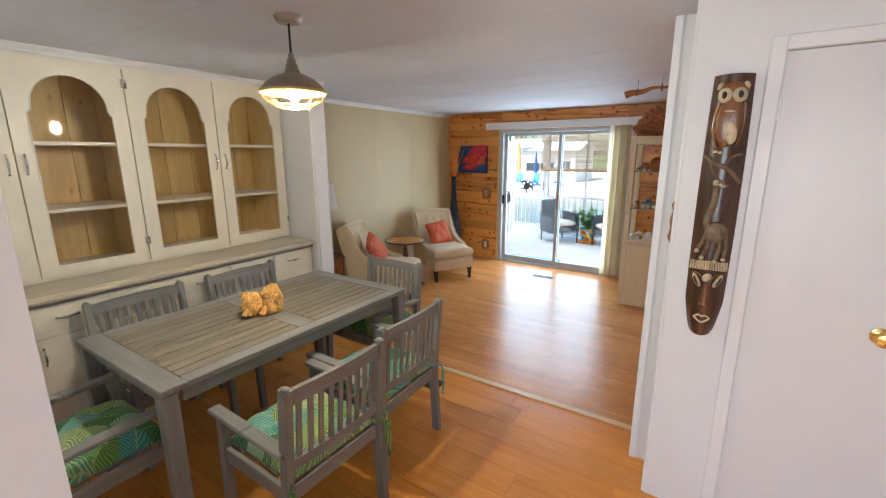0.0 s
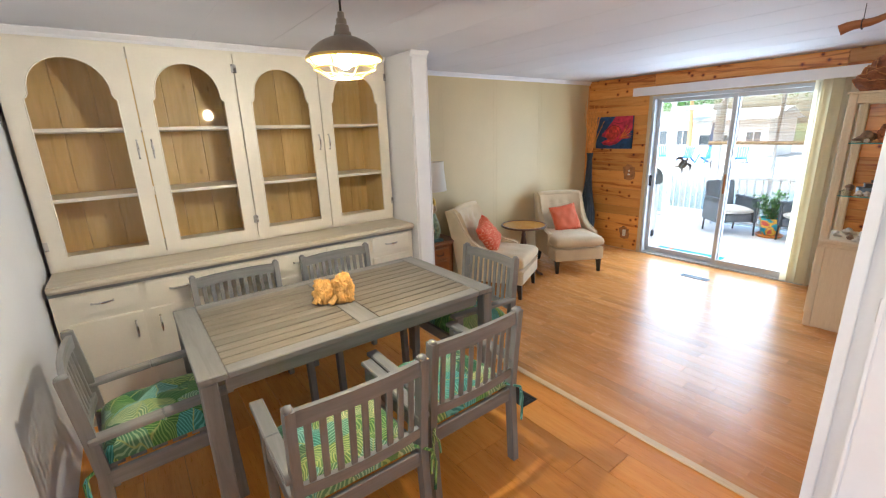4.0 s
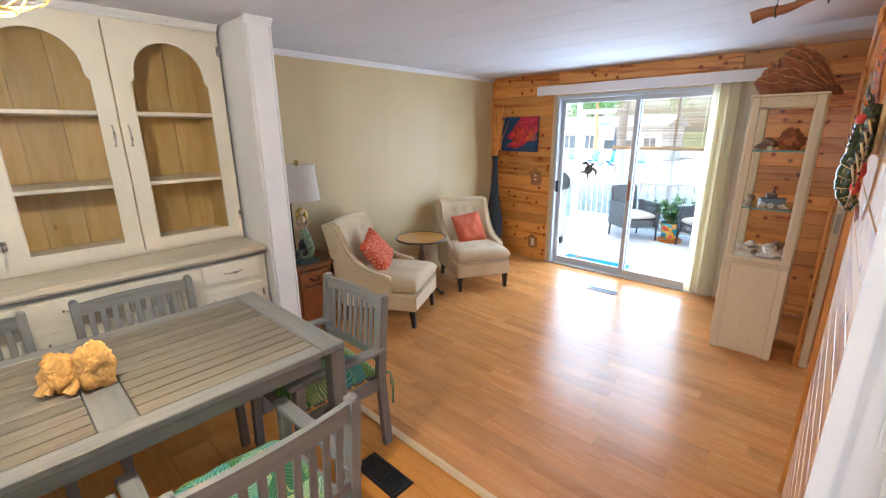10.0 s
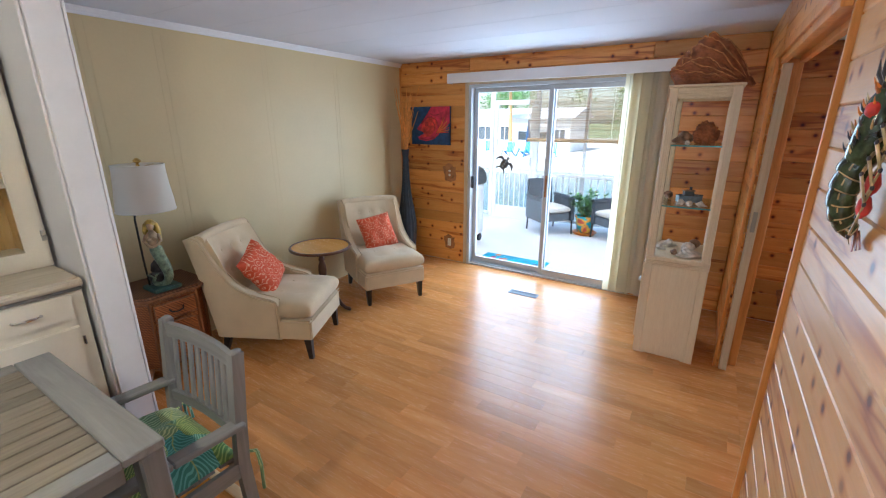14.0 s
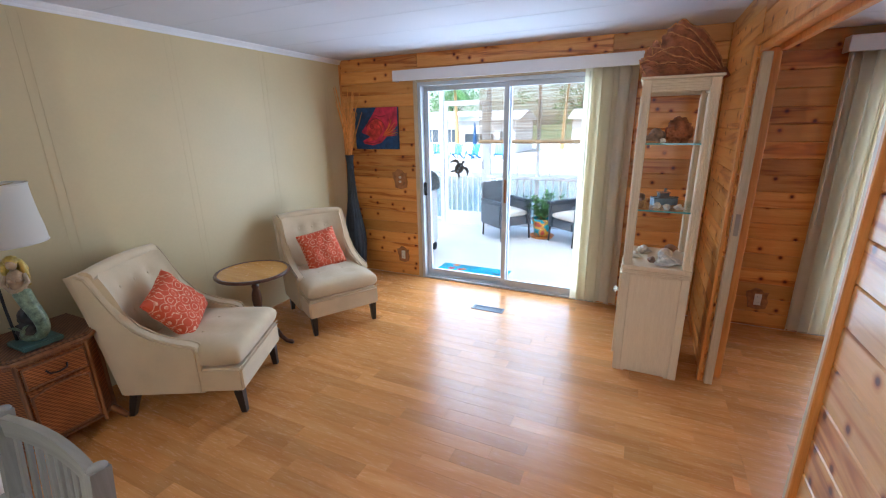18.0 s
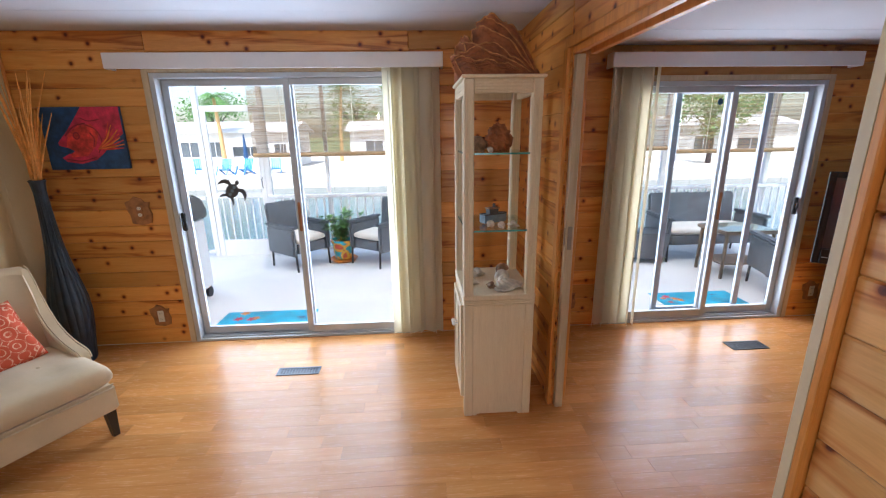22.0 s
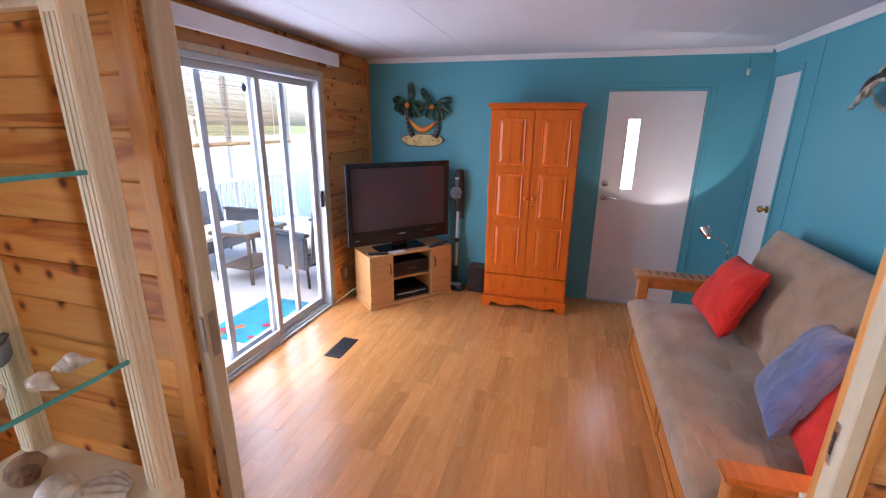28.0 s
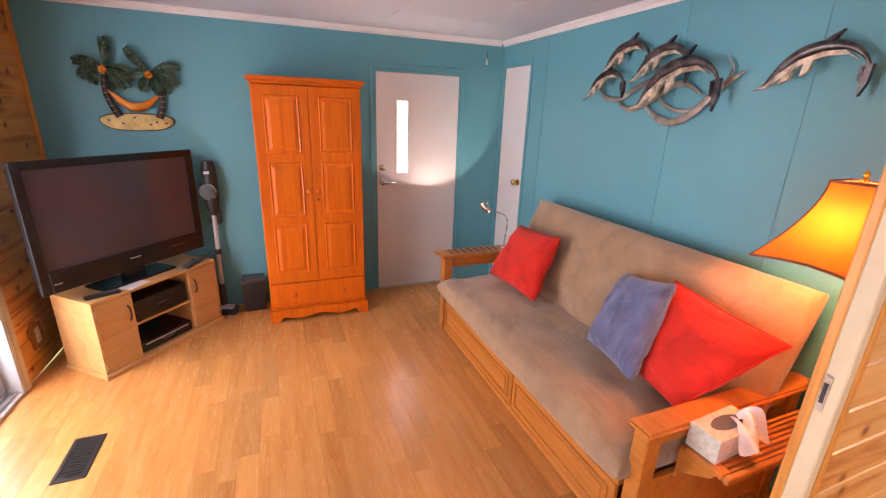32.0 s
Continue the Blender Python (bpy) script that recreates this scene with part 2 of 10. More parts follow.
def plain(name, col, rough=0.6, metal=0.0, vary=0.08, scale=6, grain=60, bumps=0.06, spec=0.5, sheen=0.0, coat=0.0):
    """A painted, moulded or woven surface: broad mottling, fine grain, slight relief."""
    m, t, b = nodes_of(name)
    v = coords(t)
    big, fine = noise_tex(t, v, scale, 3), noise_tex(t, v, grain, 3)
    dark, light = [max(0, c * (1 - vary * 1.6)) for c in col], [min(1, c * (1 + vary)) for c in col]
    base = ramp(t, big, [(0.3, dark), (0.7, light)])
    link(t, mix(t, base, ramp(t, fine, [(0.3, (1 - vary,) * 3), (0.7, (1, 1, 1))]), 0.6, "MULTIPLY"), b.inputs["Base Color"])
    link(t, ramp(t, big, [(0.2, (rough * 0.85,) * 3), (0.8, (min(1, rough * 1.12),) * 3)]), b.inputs["Roughness"])
    b.inputs["Metallic"].default_value, b.inputs["Specular IOR Level"].default_value = metal, spec
    b.inputs["Sheen Weight"].default_value, b.inputs["Coat Weight"].default_value = sheen, coat
    b.inputs["Coat Roughness"].default_value = 0.12
    if bumps:
        bump(t, b, fine, bumps, 0.004)
    return m


def wood(name, cols, axis=0, rough=0.4, stretch=14, scale=7, knots=0.0, bumps=0.1, coat=0.0, tone=0.18, island=False, lines=0.5):
    """Grained wood with the grain along one axis, and knots where asked."""
    m, t, b = nodes_of(name)
    sc = [stretch] * 3
    sc[axis] = 1.0
    v = coords(t, tuple(sc))
    v2 = coords(t, tuple(1.0 if i == axis else 2.2 for i in range(3)))
    grain = noise_tex(t, v, scale * 0.35, 6, 0.62, 0.6)
    fine = noise_tex(t, v, scale * 2.5, 4, 0.7)
    col = ramp(t, grain, [(0.25, cols[0]), (0.5, cols[1]), (0.75, cols[2])])
    col = mix(t, col, ramp(t, fine, [(0.3, (0.8, 0.76, 0.72)), (0.65, (1, 1, 1))]), lines, "MULTIPLY")
    if island:
        g = t.nodes.new("ShaderNodeNewGeometry")
        rnd = g.outputs["Random Per Island"]
    else:
        rnd = t.nodes.new("ShaderNodeObjectInfo").outputs["Random"]
    hi = 1 + tone * 0.3
    col = mix(t, col, ramp(t, rnd, [(0.0, (1 - tone,) * 3), (0.5, (1 - tone * 0.3, 1 - tone * 0.4, 1 - tone * 0.5)), (1.0, (hi, hi, hi))]), 1.0, "MULTIPLY")
    if knots >= 1:
        far = [7.0] * 3
        far[axis] = 0.55
        streak = noise_tex(t, coords(t, tuple(far)), 1.6, 3, 0.5, 0.8)
        col = mix(t, col, ramp(t, streak, [(0.55, (1, 1, 1)), (0.61, (0.84, 0.66, 0.50)), (0.65, (0.55, 0.34, 0.21)), (0.72, (0.92, 0.82, 0.72))]), 1.0, "MULTIPLY")
    if knots >= 1:
        # round knots, scattered over the face of the board
        g = t.nodes.new("ShaderNodeTexCoord")
        sx, cx = t.nodes.new("ShaderNodeSeparateXYZ"), t.nodes.new("ShaderNodeCombineXYZ")
        ma = t.nodes.new("ShaderNodeMath")
        ma.operation, ma.inputs[1].default_value = "MULTIPLY_ADD", 53.0
        link(t, g.outputs["Object"], sx.inputs[0])
        link(t, t.nodes.new("ShaderNodeObjectInfo").outputs["Random"], ma.inputs[0])
        link(t, sx.outputs[2], ma.inputs[2])
        link(t, sx.outputs[axis], cx.inputs[0])
        link(t, ma.outputs[0], cx.inputs[1])
        w = t.nodes.new("ShaderNodeTexVoronoi")
        w.voronoi_dimensions = "2D"
        w.inputs["Scale"].default_value, w.inputs["Randomness"].default_value = 6.5, 1.0
        link(t, cx.outputs[0], w.inputs["Vector"])
        ring = ramp(t, w.outputs["Distance"], [(0.0, (0.10, 0.03, 0.012)), (0.055, (0.20, 0.07, 0.03)), (0.08, (0.55, 0.32, 0.18)), (0.13, (0.88, 0.74, 0.60)), (0.20, (1, 1, 1))])
        some = t.nodes.new("ShaderNodeSeparateColor")
        link(t, w.outputs["Color"], some.inputs[0])
        col = mix(t, col, mix(t, col, ring, 1.0, "MULTIPLY"), ramp(t, some.outputs[0], [(0.38, (0, 0, 0)), (0.42, (1, 1, 1))]))
    elif knots:
        w = t.nodes.new("ShaderNodeTexVoronoi")
        w.inputs["Scale"].default_value = 4.0
        link(t, v2, w.inputs["Vector"])
        col = mix(t, mix(t, (1, 1, 1), ramp(t, w.outputs["Distance"], [(0.0, (0.30, 0.16, 0.07)), (0.06, (0.5, 0.32, 0.18)), (0.12, (1, 1, 1))]), knots), col, 1.0, "MULTIPLY")
    link(t, col, b.inputs["Base Color"])
    link(t, ramp(t, fine, [(0.2, (rough * (1 - 0.4 * lines),) * 3), (0.8, (min(1, rough * (1 + 0.4 * lines)),) * 3)]), b.inputs["Roughness"])
    b.inputs["Coat Weight"].default_value, b.inputs["Coat Roughness"].default_value = coat, 0.15
    bump(t, b, fine, bumps, 0.003)
    return m


def glass(name, tint=(1, 1, 1), rough=0.0):
    """Thin clear glass: see-through, with a mirror's gloss at a slant."""
    m, t, b = nodes_of(name)
    out = t.nodes["Material Output"]
    tr, gl = t.nodes.new("ShaderNodeBsdfTransparent"), t.nodes.new("ShaderNodeBsdfGlossy")
    tr.inputs["Color"].default_value, gl.inputs["Roughness"].default_value = (*tint, 1), rough
    fr, mx = t.nodes.new("ShaderNodeLayerWeight"), t.nodes.new("ShaderNodeMixShader")
    pw, ad = t.nodes.new("ShaderNodeMath"), t.nodes.new("ShaderNodeMath")
    pw.operation, ad.operation = "POWER", "MULTIPLY_ADD"
    pw.inputs[1].default_value, ad.inputs[1].default_value, ad.inputs[2].default_value = 5.0, 0.7, 0.022
    link(t, fr.outputs["Facing"], pw.inputs[0])
    link(t, pw.outputs[0], ad.inputs[0])
    link(t, ad.outputs[0], mx.inputs[0])
    link(t, tr.outputs[0], mx.inputs[1])
    link(t, gl.outputs[0], mx.inputs[2])
    link(t, mx.outputs[0], out.inputs["Surface"])
    return m


def glow(name, col, power):
    m, t, b = nodes_of(name)
    b.inputs["Base Color"].default_value = (*col, 1)
    b.inputs["Emission Color"].default_value, b.inputs["Emission Strength"].default_value = (*col, 1), power
    return m


def shade_cloth(name, col, through=0.5):
    """Lamp-shade cloth that lets part of the light through."""
    m, t, b = nodes_of(name)
    b.inputs["Base Color"].default_value, b.inputs["Roughness"].default_value = (*col, 1), 0.9
    tl, mx = t.nodes.new("ShaderNodeBsdfTranslucent"), t.nodes.new("ShaderNodeMixShader")
    tl.inputs["Color"].default_value = (*col, 1)
    mx.inputs[0].default_value = through
    link(t, b.outputs[0], mx.inputs[1])
    link(t, tl.outputs[0], mx.inputs[2])
    link(t, mx.outputs[0], t.nodes["Material Output"].inputs["Surface"])
    bump(t, b, noise_tex(t, coords(t), 220, 2), 0.15, 0.002)
    return m


M = {}
M["ceiling"] = plain("ceiling_paint", (0.64, 0.65, 0.71), 0.75, vary=0.03, scale=1.5, grain=90, bumps=0.12)
M["beige"] = plain("beige_wall_paint", (0.615, 0.492, 0.268), 0.5, vary=0.04, scale=1.2, grain=50, bumps=0.05)
M["blue"] = plain("teal_blue_wall_paint", (0.098, 0.375, 0.46), 0.5, vary=0.05, scale=1.2, grain=50, bumps=0.05)
M["white"] = plain("white_wall_paint", (0.78, 0.77, 0.78), 0.45, vary=0.03, scale=1.5, grain=60, bumps=0.05)
M["trim"] = plain("white_trim_paint", (0.80, 0.79, 0.80), 0.35, vary=0.03, scale=4, grain=60, bumps=0.04)
M["cream"] = plain("cream_cabinet_paint", (0.82, 0.765, 0.645), 0.38, vary=0.04, scale=3, grain=70, bumps=0.06)
M["pine"] = wood("knotty_pine_orange", [(0.70, 0.29, 0.055), (0.80, 0.365, 0.080), (0.86, 0.44, 0.115)], 0, 0.34, 12, 6, 1.0, 0.1, 0.15, 0.3)
M["pine_y"] = wood("knotty_pine_orange_deep", [(0.70, 0.29, 0.055), (0.80, 0.365, 0.080), (0.86, 0.44, 0.115)], 1, 0.34, 12, 6, 1.0, 0.1, 0.15, 0.3)
# same pine, its colour paled for the daylight sheen on the near boards
M["pine_lit"] = wood("knotty_pine_lit", [(0.73, 0.395, 0.13), (0.82, 0.475, 0.18), (0.87, 0.55, 0.25)], 1, 0.35, 12, 6, 1.0, 0.1, 0.35, 0.2)
M["pine_trim"] = wood("pine_trim", [(0.50, 0.19, 0.035), (0.70, 0.30, 0.065), (0.78, 0.38, 0.10)], 2, 0.4, 14, 6, 0.0, 0.1, 0.1, 0.15)
M["door_pale"] = wood("pale_door_edge", [(0.52, 0.40, 0.24), (0.62, 0.50, 0.33), (0.70, 0.58, 0.40)], 2, 0.5, 14, 6, 0.0, 0.1, 0.0, 0.1)
M["laminate"] = wood("beech_laminate", [(0.54, 0.215, 0.058), (0.64, 0.29, 0.088), (0.71, 0.365, 0.13)], 0, 0.27, 10, 5, 0.0, 0.01, 0.0, 0.22, lines=0.12)
M["oak_floor"] = wood("orange_oak_laminate", [(0.70, 0.255, 0.034), (0.80, 0.325, 0.052), (0.85, 0.39, 0.08)], 0, 0.3, 12, 5, 0.0, 0.03, 0.0, 0.16)
M["seam"] = plain("dark_seam", (0.30, 0.14, 0.05), 0.8)
M["alu"] = plain("brushed_aluminium", (0.52, 0.545, 0.57), 0.45, 0.3, 0.05, 5, 150, 0.03)
M["alu_dark"] = plain("dark_aluminium", (0.34, 0.38, 0.43), 0.4, 0.5, 0.05, 5, 150, 0.03)
M["pane"] = glass("window_glass")
M["black"] = plain("black_plastic", (0.02, 0.02, 0.022), 0.4)

def leaf_print(name):
    """Palm fronds in greens, yellow and turquoise, each with its own slant and leaflets."""
    m, t, b = nodes_of(name)
    v = coords(t, (1, 1, 0.2))
    wave = t.nodes.new("ShaderNodeTexNoise")
    wave.inputs["Scale"].default_value = 7.0
    link(t, v, wave.inputs["Vector"])
    push = t.nodes.new("ShaderNodeVectorMath")
    push.operation, push.inputs[1].default_value = "MULTIPLY_ADD", (0.11, 0.11, 0.0)
    link(t, wave.outputs["Color"], push.inputs[0])
    link(t, v, push.inputs[2])
    v = push.outputs[0]
    vo = t.nodes.new("ShaderNodeTexVoronoi")
    vo.inputs["Scale"].default_value, vo.inputs["Randomness"].default_value = 8.5, 1.0
    link(t, v, vo.inputs["Vector"])
    sub = t.nodes.new("ShaderNodeVectorMath")
    sub.operation = "SUBTRACT"
    link(t, v, sub.inputs[0])
    link(t, vo.outputs["Position"], sub.inputs[1])
    rgb = t.nodes.new("ShaderNodeSeparateColor")
    link(t, vo.outputs["Color"], rgb.inputs[0])
    ang = t.nodes.new("ShaderNodeMath")
    ang.operation, ang.inputs[1].default_value = "MULTIPLY", 6.283
    link(t, rgb.outputs[0], ang.inputs[0])
    rot = t.nodes.new("ShaderNodeVectorRotate")
    rot.rotation_type = "Z_AXIS"
    link(t, sub.outputs[0], rot.inputs["Vector"])
    link(t, ang.outputs[0], rot.inputs["Angle"])
    xyz = t.nodes.new("ShaderNodeSeparateXYZ")
    link(t, rot.outputs[0], xyz.inputs[0])

    def calc(op, a, c):
        n = t.nodes.new("ShaderNodeMath")
        n.operation = op
        for sock, val in zip(n.inputs, (a, c)):
            if hasattr(val, "node"):
                link(t, val, sock)
            elif val is not None:
                sock.default_value = val
        return n.outputs[0]

    side = calc("ABSOLUTE", xyz.outputs[1], None)
    leaflet = calc("SINE", calc("MULTIPLY", calc("SUBTRACT", xyz.outputs[0], calc("MULTIPLY", side, 0.9)), 420), None)
    hue = ramp(t, rgb.outputs[1], [(0.0, (0.10, 0.28, 0.09)), (0.18, (0.22, 0.42, 0.11)), (0.34, (0.55, 0.60, 0.20)), (0.50, (0.12, 0.46, 0.42)), (0.66, (0.30, 0.58, 0.48)), (0.80, (0.66, 0.66, 0.28)), (0.93, (0.06, 0.20, 0.09))])
    dark = mix(t, hue, (0.34, 0.50, 0.46), 1.0, "MULTIPLY")
    col = mix(t, dark, hue, ramp(t, leaflet, [(0.1, (0, 0, 0)), (0.6, (1, 1, 1))]))
    col = mix(t, (0.42, 0.48, 0.16), col, ramp(t, side, [(0.0015, (0, 0, 0)), (0.004, (1, 1, 1))]))
    link(t, col, b.inputs["Base Color"])
    b.inputs["Roughness"].default_value, b.inputs["Sheen Weight"].default_value = 0.85, 0.2
    bump(t, b, noise_tex(t, v, 300, 2), 0.2, 0.002)
    return m


def medallion(name, ground, line):
    """Cushion cloth with a repeated ring pattern."""
    m, t, b = nodes_of(name)
    v = coords(t, (1, 1, 1), False)
    vo = t.nodes.new("ShaderNodeTexVoronoi")
    vo.inputs["Scale"].default_value, vo.inputs["Randomness"].default_value = 14.0, 0.0
    link(t, v, vo.inputs["Vector"])
    mu = t.nodes.new("ShaderNodeMath")
    mu.operation, mu.inputs[1].default_value = "MULTIPLY", 26
    si = t.nodes.new("ShaderNodeMath")
    si.operation = "SINE"
    link(t, vo.outputs["Distance"], mu.inputs[0])
    link(t, mu.outputs[0], si.inputs[0])
    fine = noise_tex(t, v, 60, 2)
    col = mix(t, ground, line, ramp(t, si.outputs[0], [(0.66, (0, 0, 0)), (0.82, (1, 1, 1))]))
    col = mix(t, col, ground, ramp(t, fine, [(0.45, (0, 0, 0)), (0.6, (0.8, 0.8, 0.8))]))
    link(t, col, b.inputs["Base Color"])
    b.inputs["Roughness"].default_value = 0.9
    bump(t, b, noise_tex(t, v, 250, 2), 0.2, 0.002)
    return m


def soft_cloth(name, col, vary, scale, stretch, sheen):
    """Cloth with brushed patches and broad creases."""
    m, t, b = nodes_of(name)
    v = coords(t)
    patch, fine = noise_tex(t, v, scale, 4, 0.6, 0.8), noise_tex(t, v, 240, 2)
    crease = noise_tex(t, coords(t, stretch), 7, 3, 0.5, 1.6)
    base = ramp(t, patch, [(0.32, [c * (1 - vary * 1.5) for c in col]), (0.5, col), (0.68, [min(1, c * (1 + vary)) for c in col])])
    link(t, mix(t, base, ramp(t, fine, [(0.3, (0.86,) * 3), (0.7, (1, 1, 1))]), 0.7, "MULTIPLY"), b.inputs["Base Color"])
    b.inputs["Roughness"].default_value, b.inputs["Sheen Weight"].default_value, b.inputs["Specular IOR Level"].default_value = 0.92, sheen, 0.2
    bump(t, b, mix(t, crease, fine, 0.12), 0.55, 0.02)
    return m


def wicker(name, a, c, scale=90):
    """Woven strands."""
    m, t, b = nodes_of(name)
    v = coords(t, (1, 1, 1), False)
    w1, w2 = t.nodes.new("ShaderNodeTexWave"), t.nodes.new("ShaderNodeTexWave")
    w1.bands_direction, w2.bands_direction = "Z", "DIAGONAL"
    for w in (w1, w2):
        w.inputs["Scale"].default_value, w.inputs["Distortion"].default_value = scale / 6, 1.5
        link(t, v, w.inputs["Vector"])
    h = mix(t, w1.outputs["Color"], w2.outputs["Color"], 0.45)
    n = noise_tex(t, v, 9, 3)
    link(t, mix(t, ramp(t, h, [(0.2, a), (0.8, c)]), ramp(t, n, [(0.3, (0.6,) * 3), (0.7, (1, 1, 1))]), 0.8, "MULTIPLY"), b.inputs["Base Color"])
    b.inputs["Roughness"].default_value = 0.55
    bump(t, b, h, 0.6, 0.004)
    return m


GREY = [(0.185, 0.182, 0.176), (0.245, 0.241, 0.233), (0.305, 0.30, 0.287)]
M["teak"], M["teak_x"], M["teak_up"] = (wood("weathered_grey_teak_" + n, GREY, a, 0.6, 12, 6, 0, 0.12, 0, 0.12, lines=0.25) for n, a in (("deep", 1), ("wide", 0), ("upright", 2)))
M["teak_top"] = wood("weathered_brown_teak", [(0.165, 0.138, 0.105), (0.225, 0.195, 0.152), (0.285, 0.252, 0.202)], 1, 0.5, 14, 8, 0, 0.2, 0, 0.22, lines=0.35)
M["leafprint"] = leaf_print("tropical_leaf_cloth")
M["hutch_back"] = wood("golden_knotty_panel", [(0.60, 0.395, 0.125), (0.73, 0.515, 0.20), (0.79, 0.60, 0.27)], 2, 0.45, 9, 4, 0.5, 0.05, 0, 0.1)
M["counter"] = wood("limed_grey_counter", [(0.50, 0.435, 0.33), (0.60, 0.535, 0.42), (0.68, 0.61, 0.495)], 1, 0.5, 16, 9, 0, 0.15, 0, 0.1)
M["chrome"] = plain("worn_nickel", (0.55, 0.53, 0.50), 0.28, 1.0, 0.1, 20, 90, 0.02)
M["brass"] = plain("polished_brass", (0.72, 0.50, 0.16), 0.2, 1.0, 0.05, 20, 90, 0.01)
M["bronze"] = plain("grey_bronze_enamel", (0.34, 0.30, 0.24), 0.35, 0.3, 0.1, 8, 90, 0.04)
M["lampgold"] = plain("gold_enamel_inside", (0.75, 0.52, 0.16), 0.3, 0.7, 0.05, 8, 90, 0.02)
M["bulb"] = glow("lit_bulb", (1.0, 0.86, 0.62), 40)
M["coral"] = plain("orange_coral", (0.80, 0.45, 0.13), 0.85, 0, 0.25, 22, 90, 0.7)
M["mask_wood"] = wood("dark_carved_wood", [(0.035, 0.016, 0.008), (0.07, 0.03, 0.014), (0.14, 0.055, 0.02)], 2, 0.3, 10, 6, 0, 0.15, 0.4, 0.1)
M["mask_pale"] = plain("pale_carved_wood", (0.62, 0.50, 0.32), 0.5, 0, 0.2, 30, 90, 0.2)
M["mask_mid"] = plain("burnt_carved_wood", (0.20, 0.13, 0.07), 0.5, 0, 0.3, 30, 90, 0.3)
M["linen"] = plain("oatmeal_linen", (0.63, 0.495, 0.31), 0.92, 0, 0.06, 5, 260, 0.25, 0.3, 0.3)
M["leg_dark"] = plain("black_stained_wood", (0.022, 0.017, 0.015), 0.35, 0, 0.15, 10, 90, 0.05)
M["coralcloth"] = medallion("coral_medallion_cloth", (0.60, 0.085, 0.03), (0.78, 0.45, 0.28))
M["rattan"] = wicker("brown_rattan", (0.26, 0.078, 0.018), (0.60, 0.215, 0.055), 150)
M["rattan_dark"] = wicker("dark_brown_rattan", (0.13, 0.05, 0.02), (0.34, 0.15, 0.06), 150)
M["rattan_trim"] = wood("rattan_pole", [(0.16, 0.06, 0.02), (0.30, 0.12, 0.04), (0.42, 0.19, 0.07)], 2, 0.35, 8, 10, 0, 0.2, 0.2, 0.1)
M["shade_white"] = shade_cloth("white_linen_shade", (0.80, 0.76, 0.68), 0.4)
M["shade_amber"] = shade_cloth("amber_cloth_shade", (0.66, 0.17, 0.018), 0.22)
M["shade_edge"] = plain("brown_shade_braid", (0.22, 0.10, 0.05), 0.8)
M["mermaid"] = plain("painted_resin_sage", (0.27, 0.34, 0.20), 0.35, 0, 0.35, 40, 160, 0.4)
M["resin_rock"] = plain("painted_resin_rock", (0.07, 0.06, 0.055), 0.45, 0, 0.5, 26, 90, 0.3)
M["resin_skin"] = plain("painted_resin_tan", (0.52, 0.36, 0.20), 0.4, 0, 0.2, 26, 90, 0.2)
M["resin_gold"] = plain("painted_resin_gold", (0.74, 0.50, 0.09), 0.45, 0, 0.3, 26, 90, 0.3)
M["iron"] = plain("dark_iron", (0.05, 0.05, 0.05), 0.4, 0.8)
M["tabletop"] = wood("honey_tabletop", [(0.50, 0.23, 0.04), (0.64, 0.32, 0.06), (0.70, 0.38, 0.09)], 0, 0.25, 10, 5, 0, 0.05, 0.4, 0.05)
M["mahogany"] = wood("dark_mahogany", [(0.045, 0.018, 0.01), (0.09, 0.035, 0.018), (0.14, 0.06, 0.03)], 2, 0.3, 10, 6, 0, 0.08, 0.3, 0.1)
M["vase"] = plain("blue_black_ceramic", (0.012, 0.022, 0.036), 0.42, 0, 0.3, 12, 80, 0.3)
M["reed"] = plain("dried_orange_reed", (0.78, 0.33, 0.07), 0.8, 0, 0.2, 20, 90, 0.2)
M["limewash"] = wood("whitewashed_wood", [(0.74, 0.61, 0.41), (0.79, 0.66, 0.455), (0.82, 0.70, 0.50)], 2, 0.5, 16, 9, 0, 0.15, 0, 0.06)
M["shelf_glass"] = glass("shelf_glass", (0.90, 0.97, 0.95))
M["glass_edge"] = plain("green_glass_edge", (0.10, 0.36, 0.33), 0.15)
M["sponge"] = plain("dry_brown_sponge", (0.40, 0.135, 0.05), 0.95, 0, 0.32, 14, 70, 0.7)
M["sponge_edge"] = plain("pale_sponge_fibre", (0.62, 0.27, 0.09), 0.95, 0, 0.3, 30, 90, 0.5)
M["shell"] = plain("white_shell", (0.74, 0.64, 0.52), 0.5, 0, 0.2, 30, 90, 0.3)
M["shell_brown"] = plain("brown_shell", (0.36, 0.20, 0.11), 0.6, 0, 0.35, 24, 90, 0.4)
M["toy_blue"] = plain("faded_blue_paint", (0.22, 0.30, 0.36), 0.6, 0, 0.2, 20)
M["toy_grey"] = plain("dark_grey_paint", (0.10, 0.10, 0.10), 0.6, 0, 0.2, 20)
M["blind"] = shade_cloth("ivory_fabric_slat", (0.88, 0.83, 0.70), 0.6)
M["vent_dark"] = plain("dark_bronze_metal", (0.035, 0.03, 0.028), 0.45, 0.5)
M["vent_grey"] = plain("steel_vent", (0.13, 0.145, 0.17), 0.45, 0.4)
M["outlet"] = plain("carved_outlet_wood", (0.40, 0.17, 0.06), 0.5, 0, 0.25, 20, 90, 0.2)
M["ivory"] = plain("ivory_plastic", (0.72, 0.68, 0.58), 0.4, 0, 0.03)
M["paint_red"] = plain("red_canvas_paint", (0.58, 0.03, 0.075), 0.6, 0, 0.3, 14, 90, 0.2)
